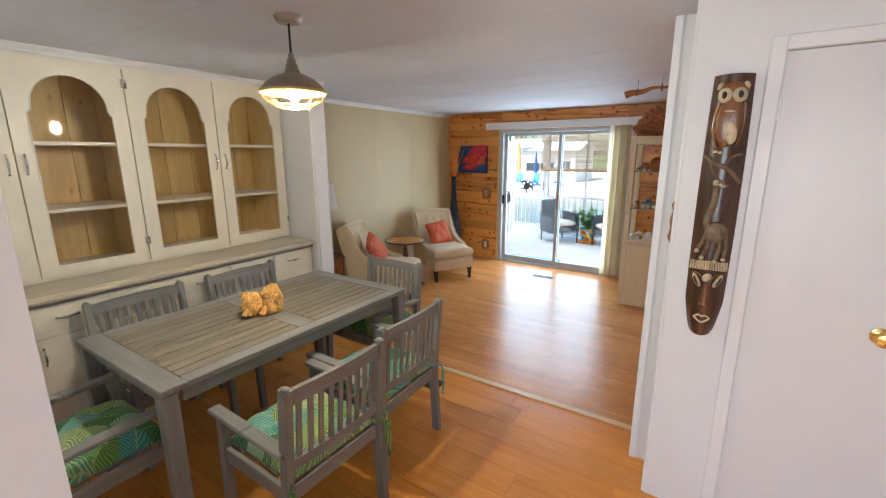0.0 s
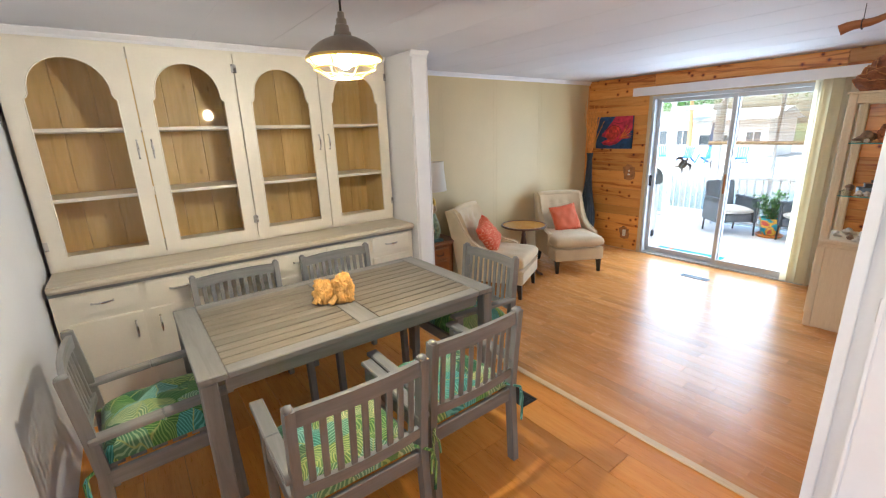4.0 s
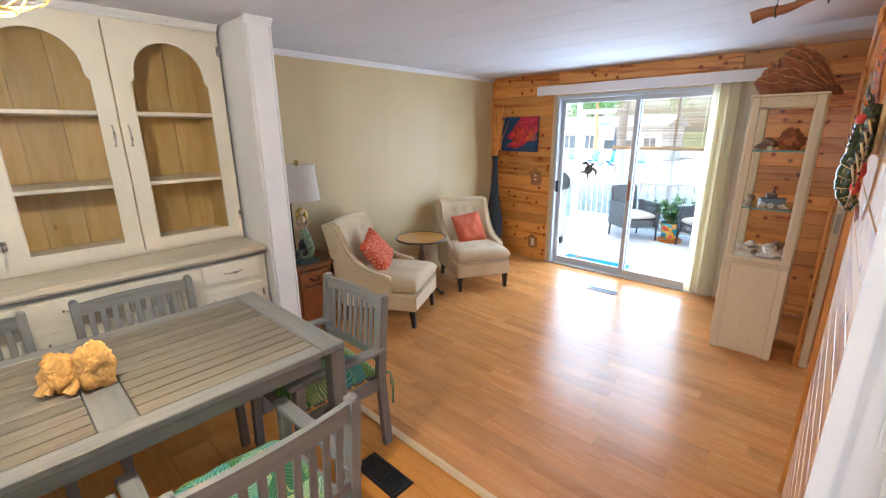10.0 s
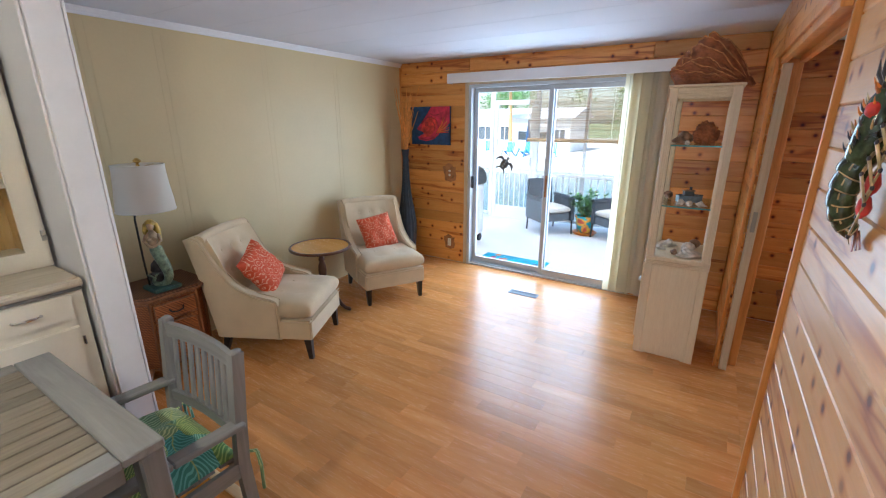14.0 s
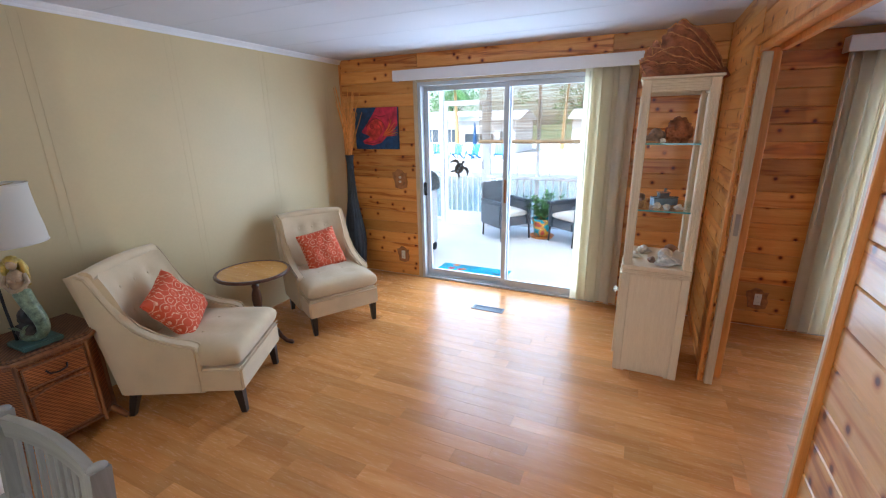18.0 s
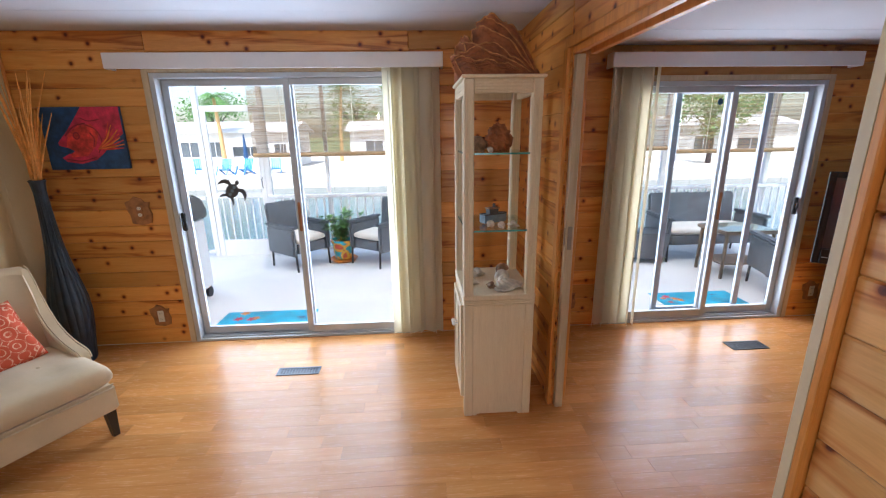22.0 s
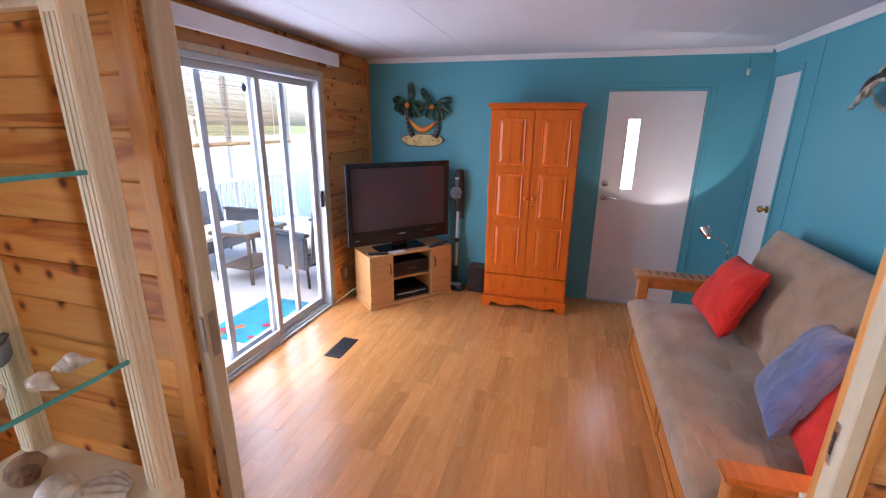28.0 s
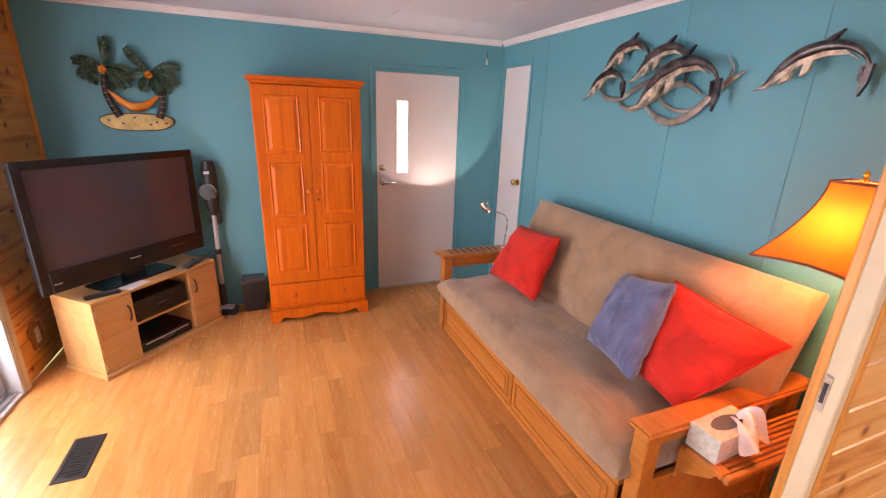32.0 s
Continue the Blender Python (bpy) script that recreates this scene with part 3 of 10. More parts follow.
M["paint_navy"] = plain("navy_canvas_paint", (0.02, 0.075, 0.19), 0.6, 0, 0.3, 14, 90, 0.2)
M["paint_orange"] = plain("orange_canvas_paint", (0.75, 0.22, 0.03), 0.6, 0, 0.3, 14, 90, 0.2)
M["honey_wood"] = wood("orange_pine_varnish", [(0.58, 0.10, 0.004), (0.72, 0.145, 0.006), (0.80, 0.19, 0.010)], 2, 0.34, 12, 6, 0, 0.05, 0.12, 0.05)
M["futon_wood"] = wood("honey_oak_varnish", [(0.46, 0.14, 0.02), (0.60, 0.215, 0.04), (0.68, 0.27, 0.06)], 0, 0.35, 12, 6, 0, 0.06, 0.25, 0.1)
M["suede"] = soft_cloth("taupe_suede", (0.38, 0.250, 0.150), 0.12, 5, (1, 2.2, 1), 0.5)
M["red_cloth"] = soft_cloth("scarlet_cotton", (0.70, 0.035, 0.022), 0.14, 6, (1, 1, 2.5), 0.1)
M["blue_cloth"] = soft_cloth("slate_blue_velvet", (0.12, 0.145, 0.28), 0.25, 7, (1, 1, 1.6), 0.4)
M["beech"] = wood("light_beech_board", [(0.56, 0.29, 0.10), (0.66, 0.37, 0.14), (0.72, 0.43, 0.18)], 0, 0.4, 10, 5, 0, 0.04, 0.1, 0.05)
M["tv_black"] = plain("gloss_black_plastic", (0.012, 0.012, 0.014), 0.22, 0, 0.05)
M["screen"] = plain("plasma_screen", (0.075, 0.060, 0.072), 0.16, 0, 0.05, 2, 60, 0.0)
M["palm_green"] = plain("dark_green_enamel", (0.028, 0.085, 0.052), 0.28, 0.15, 0.3, 26, 80, 0.2)
M["palm_trunk"] = plain("brown_enamel", (0.045, 0.030, 0.028), 0.35, 0.3, 0.3, 26, 80, 0.2)
M["sand"] = plain("yellow_enamel", (0.66, 0.47, 0.16), 0.4, 0.2, 0.2, 16, 80, 0.1)
M["orange_enamel"] = plain("orange_enamel", (0.78, 0.25, 0.02), 0.3, 0.2, 0.1)
M["pewter"] = plain("dark_pewter", (0.15, 0.135, 0.14), 0.32, 0.7, 0.5, 18, 80, 0.15)
M["patina"] = plain("copper_shell_patina", (0.72, 0.60, 0.46), 0.35, 0.35, 0.4, 24, 80, 0.2)
M["paper"] = plain("white_tissue_paper", (0.82, 0.82, 0.84), 0.9, 0, 0.03)
M["white_door"] = plain("white_door_paint", (0.76, 0.74, 0.75), 0.35, 0, 0.03, 2, 60, 0.03)
# emission stands in for daylight behind the door's slit window
M["lit_pane"] = glow("frosted_daylight_pane", (0.95, 1.0, 1.0), 3.5)

# ---- floors ----
def floor_strips(name, x0, x1, y0, y1, wide, long, mat, gap, label, seed=3):
    """A floor of staggered strips along x, each a piece of its own."""
    rng = random.Random(seed)
    base = solid(name, boxed(x0, x1, y0, y1, -0.12, -0.006), M["seam"], label, "floor", kind="structure", smooth=None)
    shared = {}
    y = y0
    while y < y1 - 0.005:
        w = min(wide, y1 - y)
        x = x0 - rng.random() * long
        while x < x1:
            ln = rng.choice((0.62, 0.8, 1.0, 1.25)) * long
            a, b = max(x, x0), min(x + ln, x1)
            x += ln
            if b - a < 0.02:
                continue
            key = (round(b - a, 4), round(w, 4))
            if key not in shared:
                h = (b - a) / 2
                shared[key] = mesh_of("floor_strip", boxed(-h + gap, h - gap, -w / 2 + gap, w / 2 - gap, -0.008, 0, gap), mat)
            piece("floor_strip", shared[key], base, pose((a + b) / 2, y + w / 2, 0))
        y += wide
    return base


# ---- walls ----
def wall(name, boxes, mat, label):
    bm = bmesh.new()
    for b in boxes:
        box(bm, *b)
    return solid(name, bm, mat, label, "wall", kind="structure", smooth=None)


def boards_x(parent, x0, x1, y, z0, z1, out, mat, h=0.125, thick=0.012):
    """Horizontal boards on a wall that runs along x; out is the side they face."""
    n = max(1, round((z1 - z0) / h))
    h = (z1 - z0) / n
    me = mesh_of("plank", boxed(-(x1 - x0) / 2, (x1 - x0) / 2, -thick / 2, thick / 2, -h / 2 + 0.0006, h / 2 - 0.0006, 0.0045), mat)
    for k in range(n):
        piece("plank", me, parent, pose((x0 + x1) / 2, y + out * thick / 2, z0 + h * (k + 0.5)))


def boards_y(parent, y0, y1, x, z0, z1, out, mat, h=0.125, thick=0.012):
    n = max(1, round((z1 - z0) / h))
    h = (z1 - z0) / n
    me = mesh_of("plank", boxed(-thick / 2, thick / 2, -(y1 - y0) / 2, (y1 - y0) / 2, -h / 2 + 0.0006, h / 2 - 0.0006, 0.0045), mat)
    for k in range(n):
        piece("plank", me, parent, pose(x + out * thick / 2, (y0 + y1) / 2, z0 + h * (k + 0.5)))


D1 = (-2.98, -1.17, 2.06)    # first sliding door: left, right, top
D2 = (0.48, 2.06, 1.98)      # second sliding door
N0, N1 = NORTH + 0.012, NORTH + 0.14
wall_north = wall("wall_north", [(-4.1, D1[0], N0, N1, 0, 2.4), (D1[0], D1[1], N0, N1, D1[2], 2.4), (D1[1], D2[0], N0, N1, 0, 2.4),
                                 (D2[0], D2[1], N0, N1, D2[2], 2.4), (D2[1], 3.1, N0, N1, 0, 2.4)], M["pine"], "knotty pine wall with two sliding glass doors")
wall_west = wall("wall_west", [(WEST - 0.14, WEST, 0.5, N0, 0, 2.4)], M["beige"], "beige wall of grooved panels")
wall_stub = wall("wall_stub", [(WEST, -3.06, 3.12, 3.25, 0, CEIL)], M["white"], "short white wall at the end of the built-in hutch")
wall_east = wall("wall_east", [(EAST, EAST + 0.14, SOUTH_TV - 0.14, 3.70, 0, 2.4), (EAST, EAST + 0.14, 4.49, N0, 0, 2.4), (EAST, EAST + 0.14, 3.70, 4.49, 1.94, 2.4)],
                 M["blue"], "teal blue wall with an entrance door")
wall_den_south = wall("wall_den_south", [(PART2, 2.47, SOUTH_TV - 0.12, SOUTH_TV, 0, 2.4), (2.47, 2.915, SOUTH_TV - 0.12, SOUTH_TV, 2.02, 2.4), (2.915, EAST, SOUTH_TV - 0.12, SOUTH_TV, 0, 2.4)],
                      M["blue"], "teal blue wall behind the futon")
wall_partition = wall("wall_partition", [(PARTN + 0.012, PART2 - 0.012, 3.10, 4.07, 0, CEIL), (PARTN + 0.012, -0.272, 4.07, OPEN0 - 0.02, 0, CEIL), (-0.272, PART2 - 0.012, 4.07, OPEN0 - 0.02, OPENZ + 0.02, CEIL), (PART + 0.012, -0.303, OPEN1 + 0.02, 5.76, 0, CEIL), (PART + 0.012, PART2 - 0.012, 5.76, N0, 0, CEIL), (-0.303, PART2 - 0.012, OPEN1 + 0.02, 5.76, OPENZ + 0.02, CEIL),
                                         (PART + 0.012, PART2 - 0.012, OPEN0 - 0.02, OPEN1 + 0.02, OPENZ + 0.02, CEIL)], M["pine_y"], "pine-clad partition with a pocket-door opening")
wall_dining_south = wall("wall_dining_south", [(-4.07, -0.58, 0.55, 0.68, 0, CEIL)], M["white"], "white wall at the end of the dining table")
MASK_Y = 2.70
wall_mask = wall("wall_mask", [(-0.20, 0.10, MASK_Y, MASK_Y + 0.1, 0, CEIL), (0.10, 0.75, MASK_Y, MASK_Y + 0.1, 2.087, CEIL), (0.75, 3.0, MASK_Y, MASK_Y + 0.1, 0, CEIL),
                               (0.10, 0.75, MASK_Y + 0.05, MASK_Y + 0.1, 0, 2.087)], M["white"], "white wall with a closet door")
wall_corner = wall("wall_corner", [(PARTN + 0.0125, -0.20, 2.957, 3.098, 0, CEIL), (-0.20, -0.12, MASK_Y + 0.1, 3.098, 0, CEIL)], M["white"], "white corner wall beside the pine partition")
# unseen closing walls; the window hole is added for the fill lamp
wall_hall = wall("wall_hall", [(-4.07, -1.1, -1.95, -1.85, 0, 2.4), (1.5, 3.1, -1.95, -1.85, 0, 2.4), (-1.1, 1.5, -1.95, -1.85, 0, 0.85), (-1.1, 1.5, -1.95, -1.85, 2.05, 2.4),
                               (-4.07, -3.93, -1.85, 0.5, 0, 2.4), (3.0, 3.1, -1.85, 3.2, 0, 2.4)], M["white"], "unseen white walls behind, with an added window opening")

# ---- ceilings with their seams ----
bm = bmesh.new()
box(bm, -4.1, 3.1, -1.95, N1, CEIL, CEIL + 0.14)
for k in range(17):
    y = 6.27 - 0.46 * k
    box(bm, -3.92 if y > 0.7 else -3.9, 2.9 if y < 2.6 else PART, y - 0.004, y + 0.004, CEIL - 0.0008, CEIL)
solid("ceiling", bm, M["ceiling"], "white panelled ceiling with thin seam strips", "ceiling", kind="structure", smooth=None)
bm = bmesh.new()
box(bm, PART2 + 0.001, EAST - 0.001, SOUTH_TV + 0.001, NORTH, DEN, CEIL - 0.002)
for y in (6.26, 5.66, 5.06, 4.46, 3.86):
    box(bm, PART2 + 0.002, EAST - 0.036, y - 0.005, y + 0.005, DEN - 0.0014, DEN)
solid("ceiling_den", bm, M["ceiling"], "white panelled ceiling of the den", "ceiling", kind="structure", smooth=None)


def moulding(name, runs, mat, label):
    """Crown strips: runs of (axis, from, to, at, side, top)."""
    bm = bmesh.new()
    for axis, a, b, at, side, top in runs:
        prof = [(0, 0), (0.034 * side, 0), (0.034 * side, -0.008), (0.012 * side, -0.03), (0.010 * side, -0.044), (0, -0.044)]
        rings = [[bm.verts.new((at + d, p, top + h) if axis == "y" else (p, at + d, top + h)) for d, h in prof] for p in (a, b)]
        n = len(prof)
        f = [bm.faces.new((rings[0][k], rings[0][(k + 1) % n], rings[1][(k + 1) % n], rings[1][k])) for k in range(n)] + [bm.faces.new(rings[0]), bm.faces.new(rings[1][::-1])]
        bmesh.ops.recalc_face_normals(bm, faces=f)
    return solid(name, bm, mat, label, "trim", kind="structure", smooth=None)


moulding("trim_crown", [("y", 3.252, NORTH - 0.002, WEST + 0.001, 1, CEIL - 0.001), ("y", 0.70, 3.10, -3.45, 1, CEIL - 0.001), ("x", WEST + 0.04, -3.062, 3.251, 1, CEIL - 0.001),
                        ("y", 3.10, 3.27, -3.058, 1, CEIL - 0.001), ("x", -3.44, -0.60, 0.681, 1, CEIL - 0.001)], M["trim"], "white crown moulding of the living room")
moulding("trim_crown_den", [("y", SOUTH_TV + 0.036, NORTH - 0.014, EAST - 0.001, -1, DEN - 0.001), ("x", PART2 + 0.002, EAST - 0.002, SOUTH_TV + 0.001, 1, DEN - 0.001)], M["trim"], "white crown moulding of the den")

bm = bmesh.new()
for y in (3.62, 4.05, 4.87, 5.68, 6.5):
    for d in (-0.024, 0.024):
        box(bm, WEST + 0.0003, WEST + 0.0012, y + d - 0.002, y + d + 0.002, 0.0, CEIL - 0.046)
solid("trim_wall_ribs", bm, M["beige"], "paired ribs of the beige wall panels", "trim", kind="structure", smooth=None)
bm = bmesh.new()
for x in (2.25, 1.05, 0.42, -0.1):
    box(bm, x - 0.003, x + 0.003, SOUTH_TV + 0.0005, SOUTH_TV + 0.003, 0.0, DEN - 0.046)
for y in (5.45, 4.6):
    box(bm, EAST - 0.003, EAST - 0.0005, y - 0.003, y + 0.003, 0.0, DEN - 0.046)
solid("trim_den_ribs", bm, M["blue"], "thin ribs of the blue wall panels", "trim", kind="structure", smooth=None)
bm = bmesh.new()
box(bm, -3.075, -3.058, 3.105, 3.118, 0, CEIL - 0.046, 0.003)
box(bm, -3.075, -3.045, 3.252, 3.265, 0, CEIL - 0.046, 0.003)
box(bm, -3.058, -3.046, 3.12, 3.25, 0, CEIL - 0.046, 0.003)
box(bm, -0.2135, -0.2005, 2.7005, 2.716, 0, CEIL, 0.004, 2)
box(bm, -0.217, -0.2005, 2.938, 2.9565, 0, CEIL, 0.006, 2)
box(bm, PARTN - 0.0065, -0.279, 2.945, 2.9565, 0, CEIL, 0.003, 2)
solid("trim_post", bm, M["trim"], "white corner trim of the short wall", "trim", kind="structure")
bm = bmesh.new()
box(bm, PARTN - 0.006, PARTN + 0.011, 2.958, 2.975, 0, CEIL, 0.003)
box(bm, PARTN - 0.018, -0.270, OPEN0 - 0.0065, OPEN0 + 0.0135, 0, OPENZ, 0.003)
box(bm, PARTN + 0.014, -0.2705, OPEN0 - 0.0195, OPEN0 - 0.007, 0, OPENZ - 0.001)
box(bm, PART - 0.020, PART - 0.001, OPEN1 + 0.02, OPEN1 + 0.075, 0, OPENZ + 0.02, 0.003)
box(bm, PART - 0.014, PART - 0.001, OPEN0 - 0.05, OPEN1 + 0.075, OPENZ + 0.021, OPENZ + 0.07, 0.003)
box(bm, PART + 0.001, PART + 0.03, OPEN0, OPEN1, OPENZ - 0.012, OPENZ + 0.02, 0.002)
box(bm, PART2 - 0.03, PART2 - 0.001, OPEN0, OPEN1, OPENZ - 0.012, OPENZ + 0.02, 0.002)
box(bm, -0.3025, PART2 + 0.001, 5.747, 5.759, 0, OPENZ + 0.019, 0.003)
box(bm, -0.2715, PART2 + 0.001, 4.071, 4.083, 0, OPENZ + 0.019, 0.003)
box(bm, -0.283, -0.262, OPEN0 + 0.014, OPEN0 + 0.042, 0, OPENZ - 0.013, 0.003)
solid("trim_opening", bm, M["pine_trim"], "orange pine casing of the pocket-door opening", "trim", kind="structure")

bm = bmesh.new()
box(bm, EAST - 0.022, EAST - 0.0005, NORTH - 0.022, NORTH - 0.0005, 0, DEN - 0.046, 0.004)
box(bm, WEST + 0.0005, WEST + 0.016, NORTH - 0.022, NORTH - 0.0005, 0, CEIL - 0.046, 0.004)
solid("trim_corner", bm, M["pine_trim"], "slim pine corner strips beside the painted walls", "trim", kind="structure")

# ---- pine boards ----
boards_x(wall_north, WEST + 0.002, D1[0] - 0.002, N0, 0.0, CEIL, -1, M["pine"])
boards_x(wall_north, D1[0], D1[1], N0, D1[2] + 0.002, CEIL, -1, M["pine"])
boards_x(wall_north, D1[1] + 0.002, PART - 0.002, N0, 0.0, CEIL, -1, M["pine"])
boards_x(wall_north, PART2 + 0.002, D2[0] - 0.002, N0, 0.0, DEN, -1, M["pine"])
boards_x(wall_north, D2[0], D2[1], N0, D2[2] + 0.002, DEN, -1, M["pine"])
boards_x(wall_north, D2[1] + 0.002, EAST - 0.002, N0, 0.0, DEN, -1, M["pine"])
boards_y(wall_partition, 2.976, OPEN0 - 0.008, PARTN + 0.012, 0.0, CEIL, -1, M["pine_lit"])
boards_y(wall_partition, OPEN1 + 0.022, NORTH - 0.002, PART + 0.012, 0.0, CEIL, -1, M["pine_y"])
boards_y(wall_partition, OPEN0 - 0.02, OPEN1 + 0.02, PART + 0.012, OPENZ + 0.022, CEIL, -1, M["pine_y"])
boards_y(wall_partition, SOUTH_TV + 0.002, 4.069, PART2 - 0.012, 0.0, DEN, 1, M["pine_y"])
boards_y(wall_partition, 5.762, NORTH - 0.002, PART2 - 0.012, 0.0, DEN, 1, M["pine_y"])
boards_y(wall_partition, OPEN0 - 0.02, OPEN1 + 0.02, PART2 - 0.012, OPENZ + 0.022, DEN, 1, M["pine_y"])

# unseen slab, added to shut out a sun streak on the porch deck
solid("roof", boxed(-4.35, 3.35, -2.2, N1 + 0.02, CEIL + 0.142, 2.92), M["trim"], "unseen slab over the rooms, added to block stray sun", "roof", kind="structure", smooth=None)

# ---- built-in hutch ----
FACE, BASE_X, HY0, HY1 = -3.45, -3.15, 0.70, 3.10
UP = Matrix(((0, 0, 1, 0), (1, 0, 0, 0), (0, 1, 0, 0), (0, 0, 0, 1)))   # outline (y, z), thickness along x


def pull(parent, y, z, x, upright, ln=0.10):
    """A bowed bar handle with two feet."""
    bm = bmesh.new()
    d = (0, 0, 1) if upright else (0, 1, 0)
    c = Vector((x, y, z))
    pts = [c + Vector(d) * (ln * k / 10 - ln / 2) + Vector((0.012 + 0.014 * math.sin(math.pi * k / 10), 0, 0)) for k in range(11)]
    tube(bm, pts, [0.0035 + 0.003 * math.sin(math.pi * k / 10) for k in range(11)], 8)
    for s in (-1, 1):
        e = c + Vector(d) * (s * ln / 2)
        tube(bm, [e, e + Vector((0.014, 0, 0))], 0.006, 8)
    return part("handle", bm, M["chrome"], parent, "bowed nickel handle")


def hutch():
    base = thing("sideboard", pose(0, 0, 0), "built-in cream hutch base with drawers and doors", "cabinet")
    bm = bmesh.new()
    x0, x1 = WEST + 0.002, BASE_X
    box(bm, x0, x1 - 0.002, HY0, HY1, 0.09, 0.90)
    box(bm, x0, x1 - 0.06, HY0, HY1, 0.0, 0.09)
    part("carcass", bm, M["cream"], base, smooth=None)
    n, w = 6, (HY1 - HY0 - 0.06) / 6
    for k in range(n):
        a, b = HY0 + 0.03 + k * w + 0.018, HY0 + 0.03 + (k + 1) * w - 0.018
        dr = part("drawer", boxed(x1, x1 + 0.018, a, b, 0.745, 0.875, 0.005, 2), M["cream"], base)
        pull(dr, (a + b) / 2, 0.81, x1 + 0.018, False)
        do = part("door", boxed(x1, x1 + 0.018, a, b, 0.13, 0.705, 0.005, 2), M["cream"], base)
        pull(do, b - 0.045 if k % 2 == 0 else a + 0.045, 0.60, x1 + 0.018, True)
        hy = a - 0.008 if k % 2 == 0 else b + 0.008
        for z in (0.22, 0.62):
            part("hinge", tubed([(x1 + 0.006, hy, z - 0.022), (x1 + 0.006, hy, z + 0.022)], 0.007), M["chrome"], do, "worn nickel hinge")
    tagged(base, "built-in cream hutch base with drawers and doors")
    top = boxed(WEST + 0.002, BASE_X + 0.035, HY0, HY1, 0.905, 0.95, 0.006, 2)
    ct = thing("hutch_counter", pose(0, 0, 0), "limed grey wooden counter on the hutch base", "counter")
    part("board", top, M["counter"], ct)
    part("edge", tubed([(BASE_X + 0.036, HY0 + 0.004, 0.9275), (BASE_X + 0.036, HY1 - 0.004, 0.9275)], 0.016, 8), M["counter"], ct, "rounded counter edge")
    part("cove", boxed(BASE_X + 0.002, BASE_X + 0.02, HY0, HY1, 0.885, 0.9045, 0.004), M["teak"], ct, "thin grey strip below the counter")

    up = thing("hutch_cabinet", pose(0, 0, 0), "built-in cream glazed hutch with four arched doors", "cabinet")
    bm = bmesh.new()
    box(bm, WEST + 0.03, FACE - 0.002, HY0, HY0 + 0.03, 0.952, 2.29)
    box(bm, WEST + 0.03, FACE - 0.002, HY1 - 0.03, HY1, 0.952, 2.29)
    box(bm, WEST + 0.03, FACE - 0.002, HY0 + 0.03, HY1 - 0.03, 0.952, 0.985)
    box(bm, WEST + 0.03, FACE - 0.002, HY0 + 0.03, HY1 - 0.03, 2.262, 2.29)
    box(bm, WEST + 0.03, FACE - 0.002, 1.885, 1.915, 0.985, 2.262)
    part("carcass", bm, M["cream"], up, smooth=None)
    for a, b in ((HY0 + 0.0302, HY0 + 0.036), (1.879, 1.8848), (1.9152, 1.921), (HY1 - 0.036, HY1 - 0.0302)):
        part("lining", boxed(WEST + 0.043, FACE - 0.004, a, b, 0.986, 2.261, 0.001), M["hutch_back"], up, "golden wooden side lining", smooth=None)
    me = mesh_of("back_board", boxed(-0.006, 0.006, -0.099, 0.099, -0.65, 0.65, 0.003), M["hutch_back"])
    for k in range(12):
        piece("back_board", me, up, pose(WEST + 0.036, HY0 + 0.1 + k * 0.2, 1.62))
    for z in (1.375, 1.785):
        for a, b in ((HY0 + 0.037, 1.878), (1.922, HY1 - 0.037)):
            part("shelf", boxed(WEST + 0.045, FACE - 0.03, a, b, z - 0.011, z + 0.011, 0.002), M["cream"], up)
    w = (HY1 - HY0 - 0.02) / 4
    for k in range(4):
        a, b = HY0 + 0.01 + k * w + 0.004, HY0 + 0.01 + (k + 1) * w - 0.004
        g0, g1, z0, zt, zs = a + 0.085, b - 0.085, 0.975, 2.265, 1.955
        gb = 1.045
        mid, r = (g0 + g1) / 2, (g1 - g0) / 2 - 0.022
        arch = [(mid + r * math.cos(q), zs + 0.045 + (2.185 - zs - 0.045) * math.sin(q)) for q in (math.pi * j / 18 for j in range(19))]
        outer = [(a, z0), (b, z0), (b, zt), (a, zt)]
        hole = [(g0, gb), (g1, gb), (g1, zs), (g1 - 0.012, zs + 0.008), (g1 - 0.022, zs + 0.03)] + arch + [(g0 + 0.022, zs + 0.03), (g0 + 0.012, zs + 0.008), (g0, zs)]
        bm = bmesh.new()
        slab(bm, [(a, z0), (g0, z0), (g0, zt), (a, zt)], 0, 0.02)
        slab(bm, [(g1, z0), (b, z0), (b, zt), (g1, zt)], 0, 0.02)
        slab(bm, [(g0, z0), (g1, z0), (g1, gb), (g0, gb)], 0, 0.02)
        slab(bm, [(g1, zt), (g0, zt)] + [(y, z) for y, z in hole[2:]][::-1], 0, 0.02)
        turned(bm, Matrix.Translation((FACE, 0, 0)) @ UP)
        door = part("door", bm, M["cream"], up, "arched cream glazed door", smooth=25)
        bm = bmesh.new()
        edge = [Vector((FACE + 0.021, y, z)) for y, z in hole + hole[:1]]
        tube(bm, edge, 0.004, 5, False)
        part("bead", bm, M["cream"], door)
        bm = bmesh.new()
        slab(bm, [(g0 - 0.004, gb - 0.004), (g1 + 0.004, gb - 0.004), (g1 + 0.004, zs), (g1 - 0.015, zs + 0.03)] + arch + [(g0 + 0.015, zs + 0.03), (g0 - 0.004, zs)], 0.006, 0.009)
        turned(bm, Matrix.Translation((FACE, 0, 0)) @ UP)
        pane = part("pane", bm, M["pane"], door, "clear glass pane", smooth=None)
        pane.visible_shadow = False
        right = k % 2 == 0
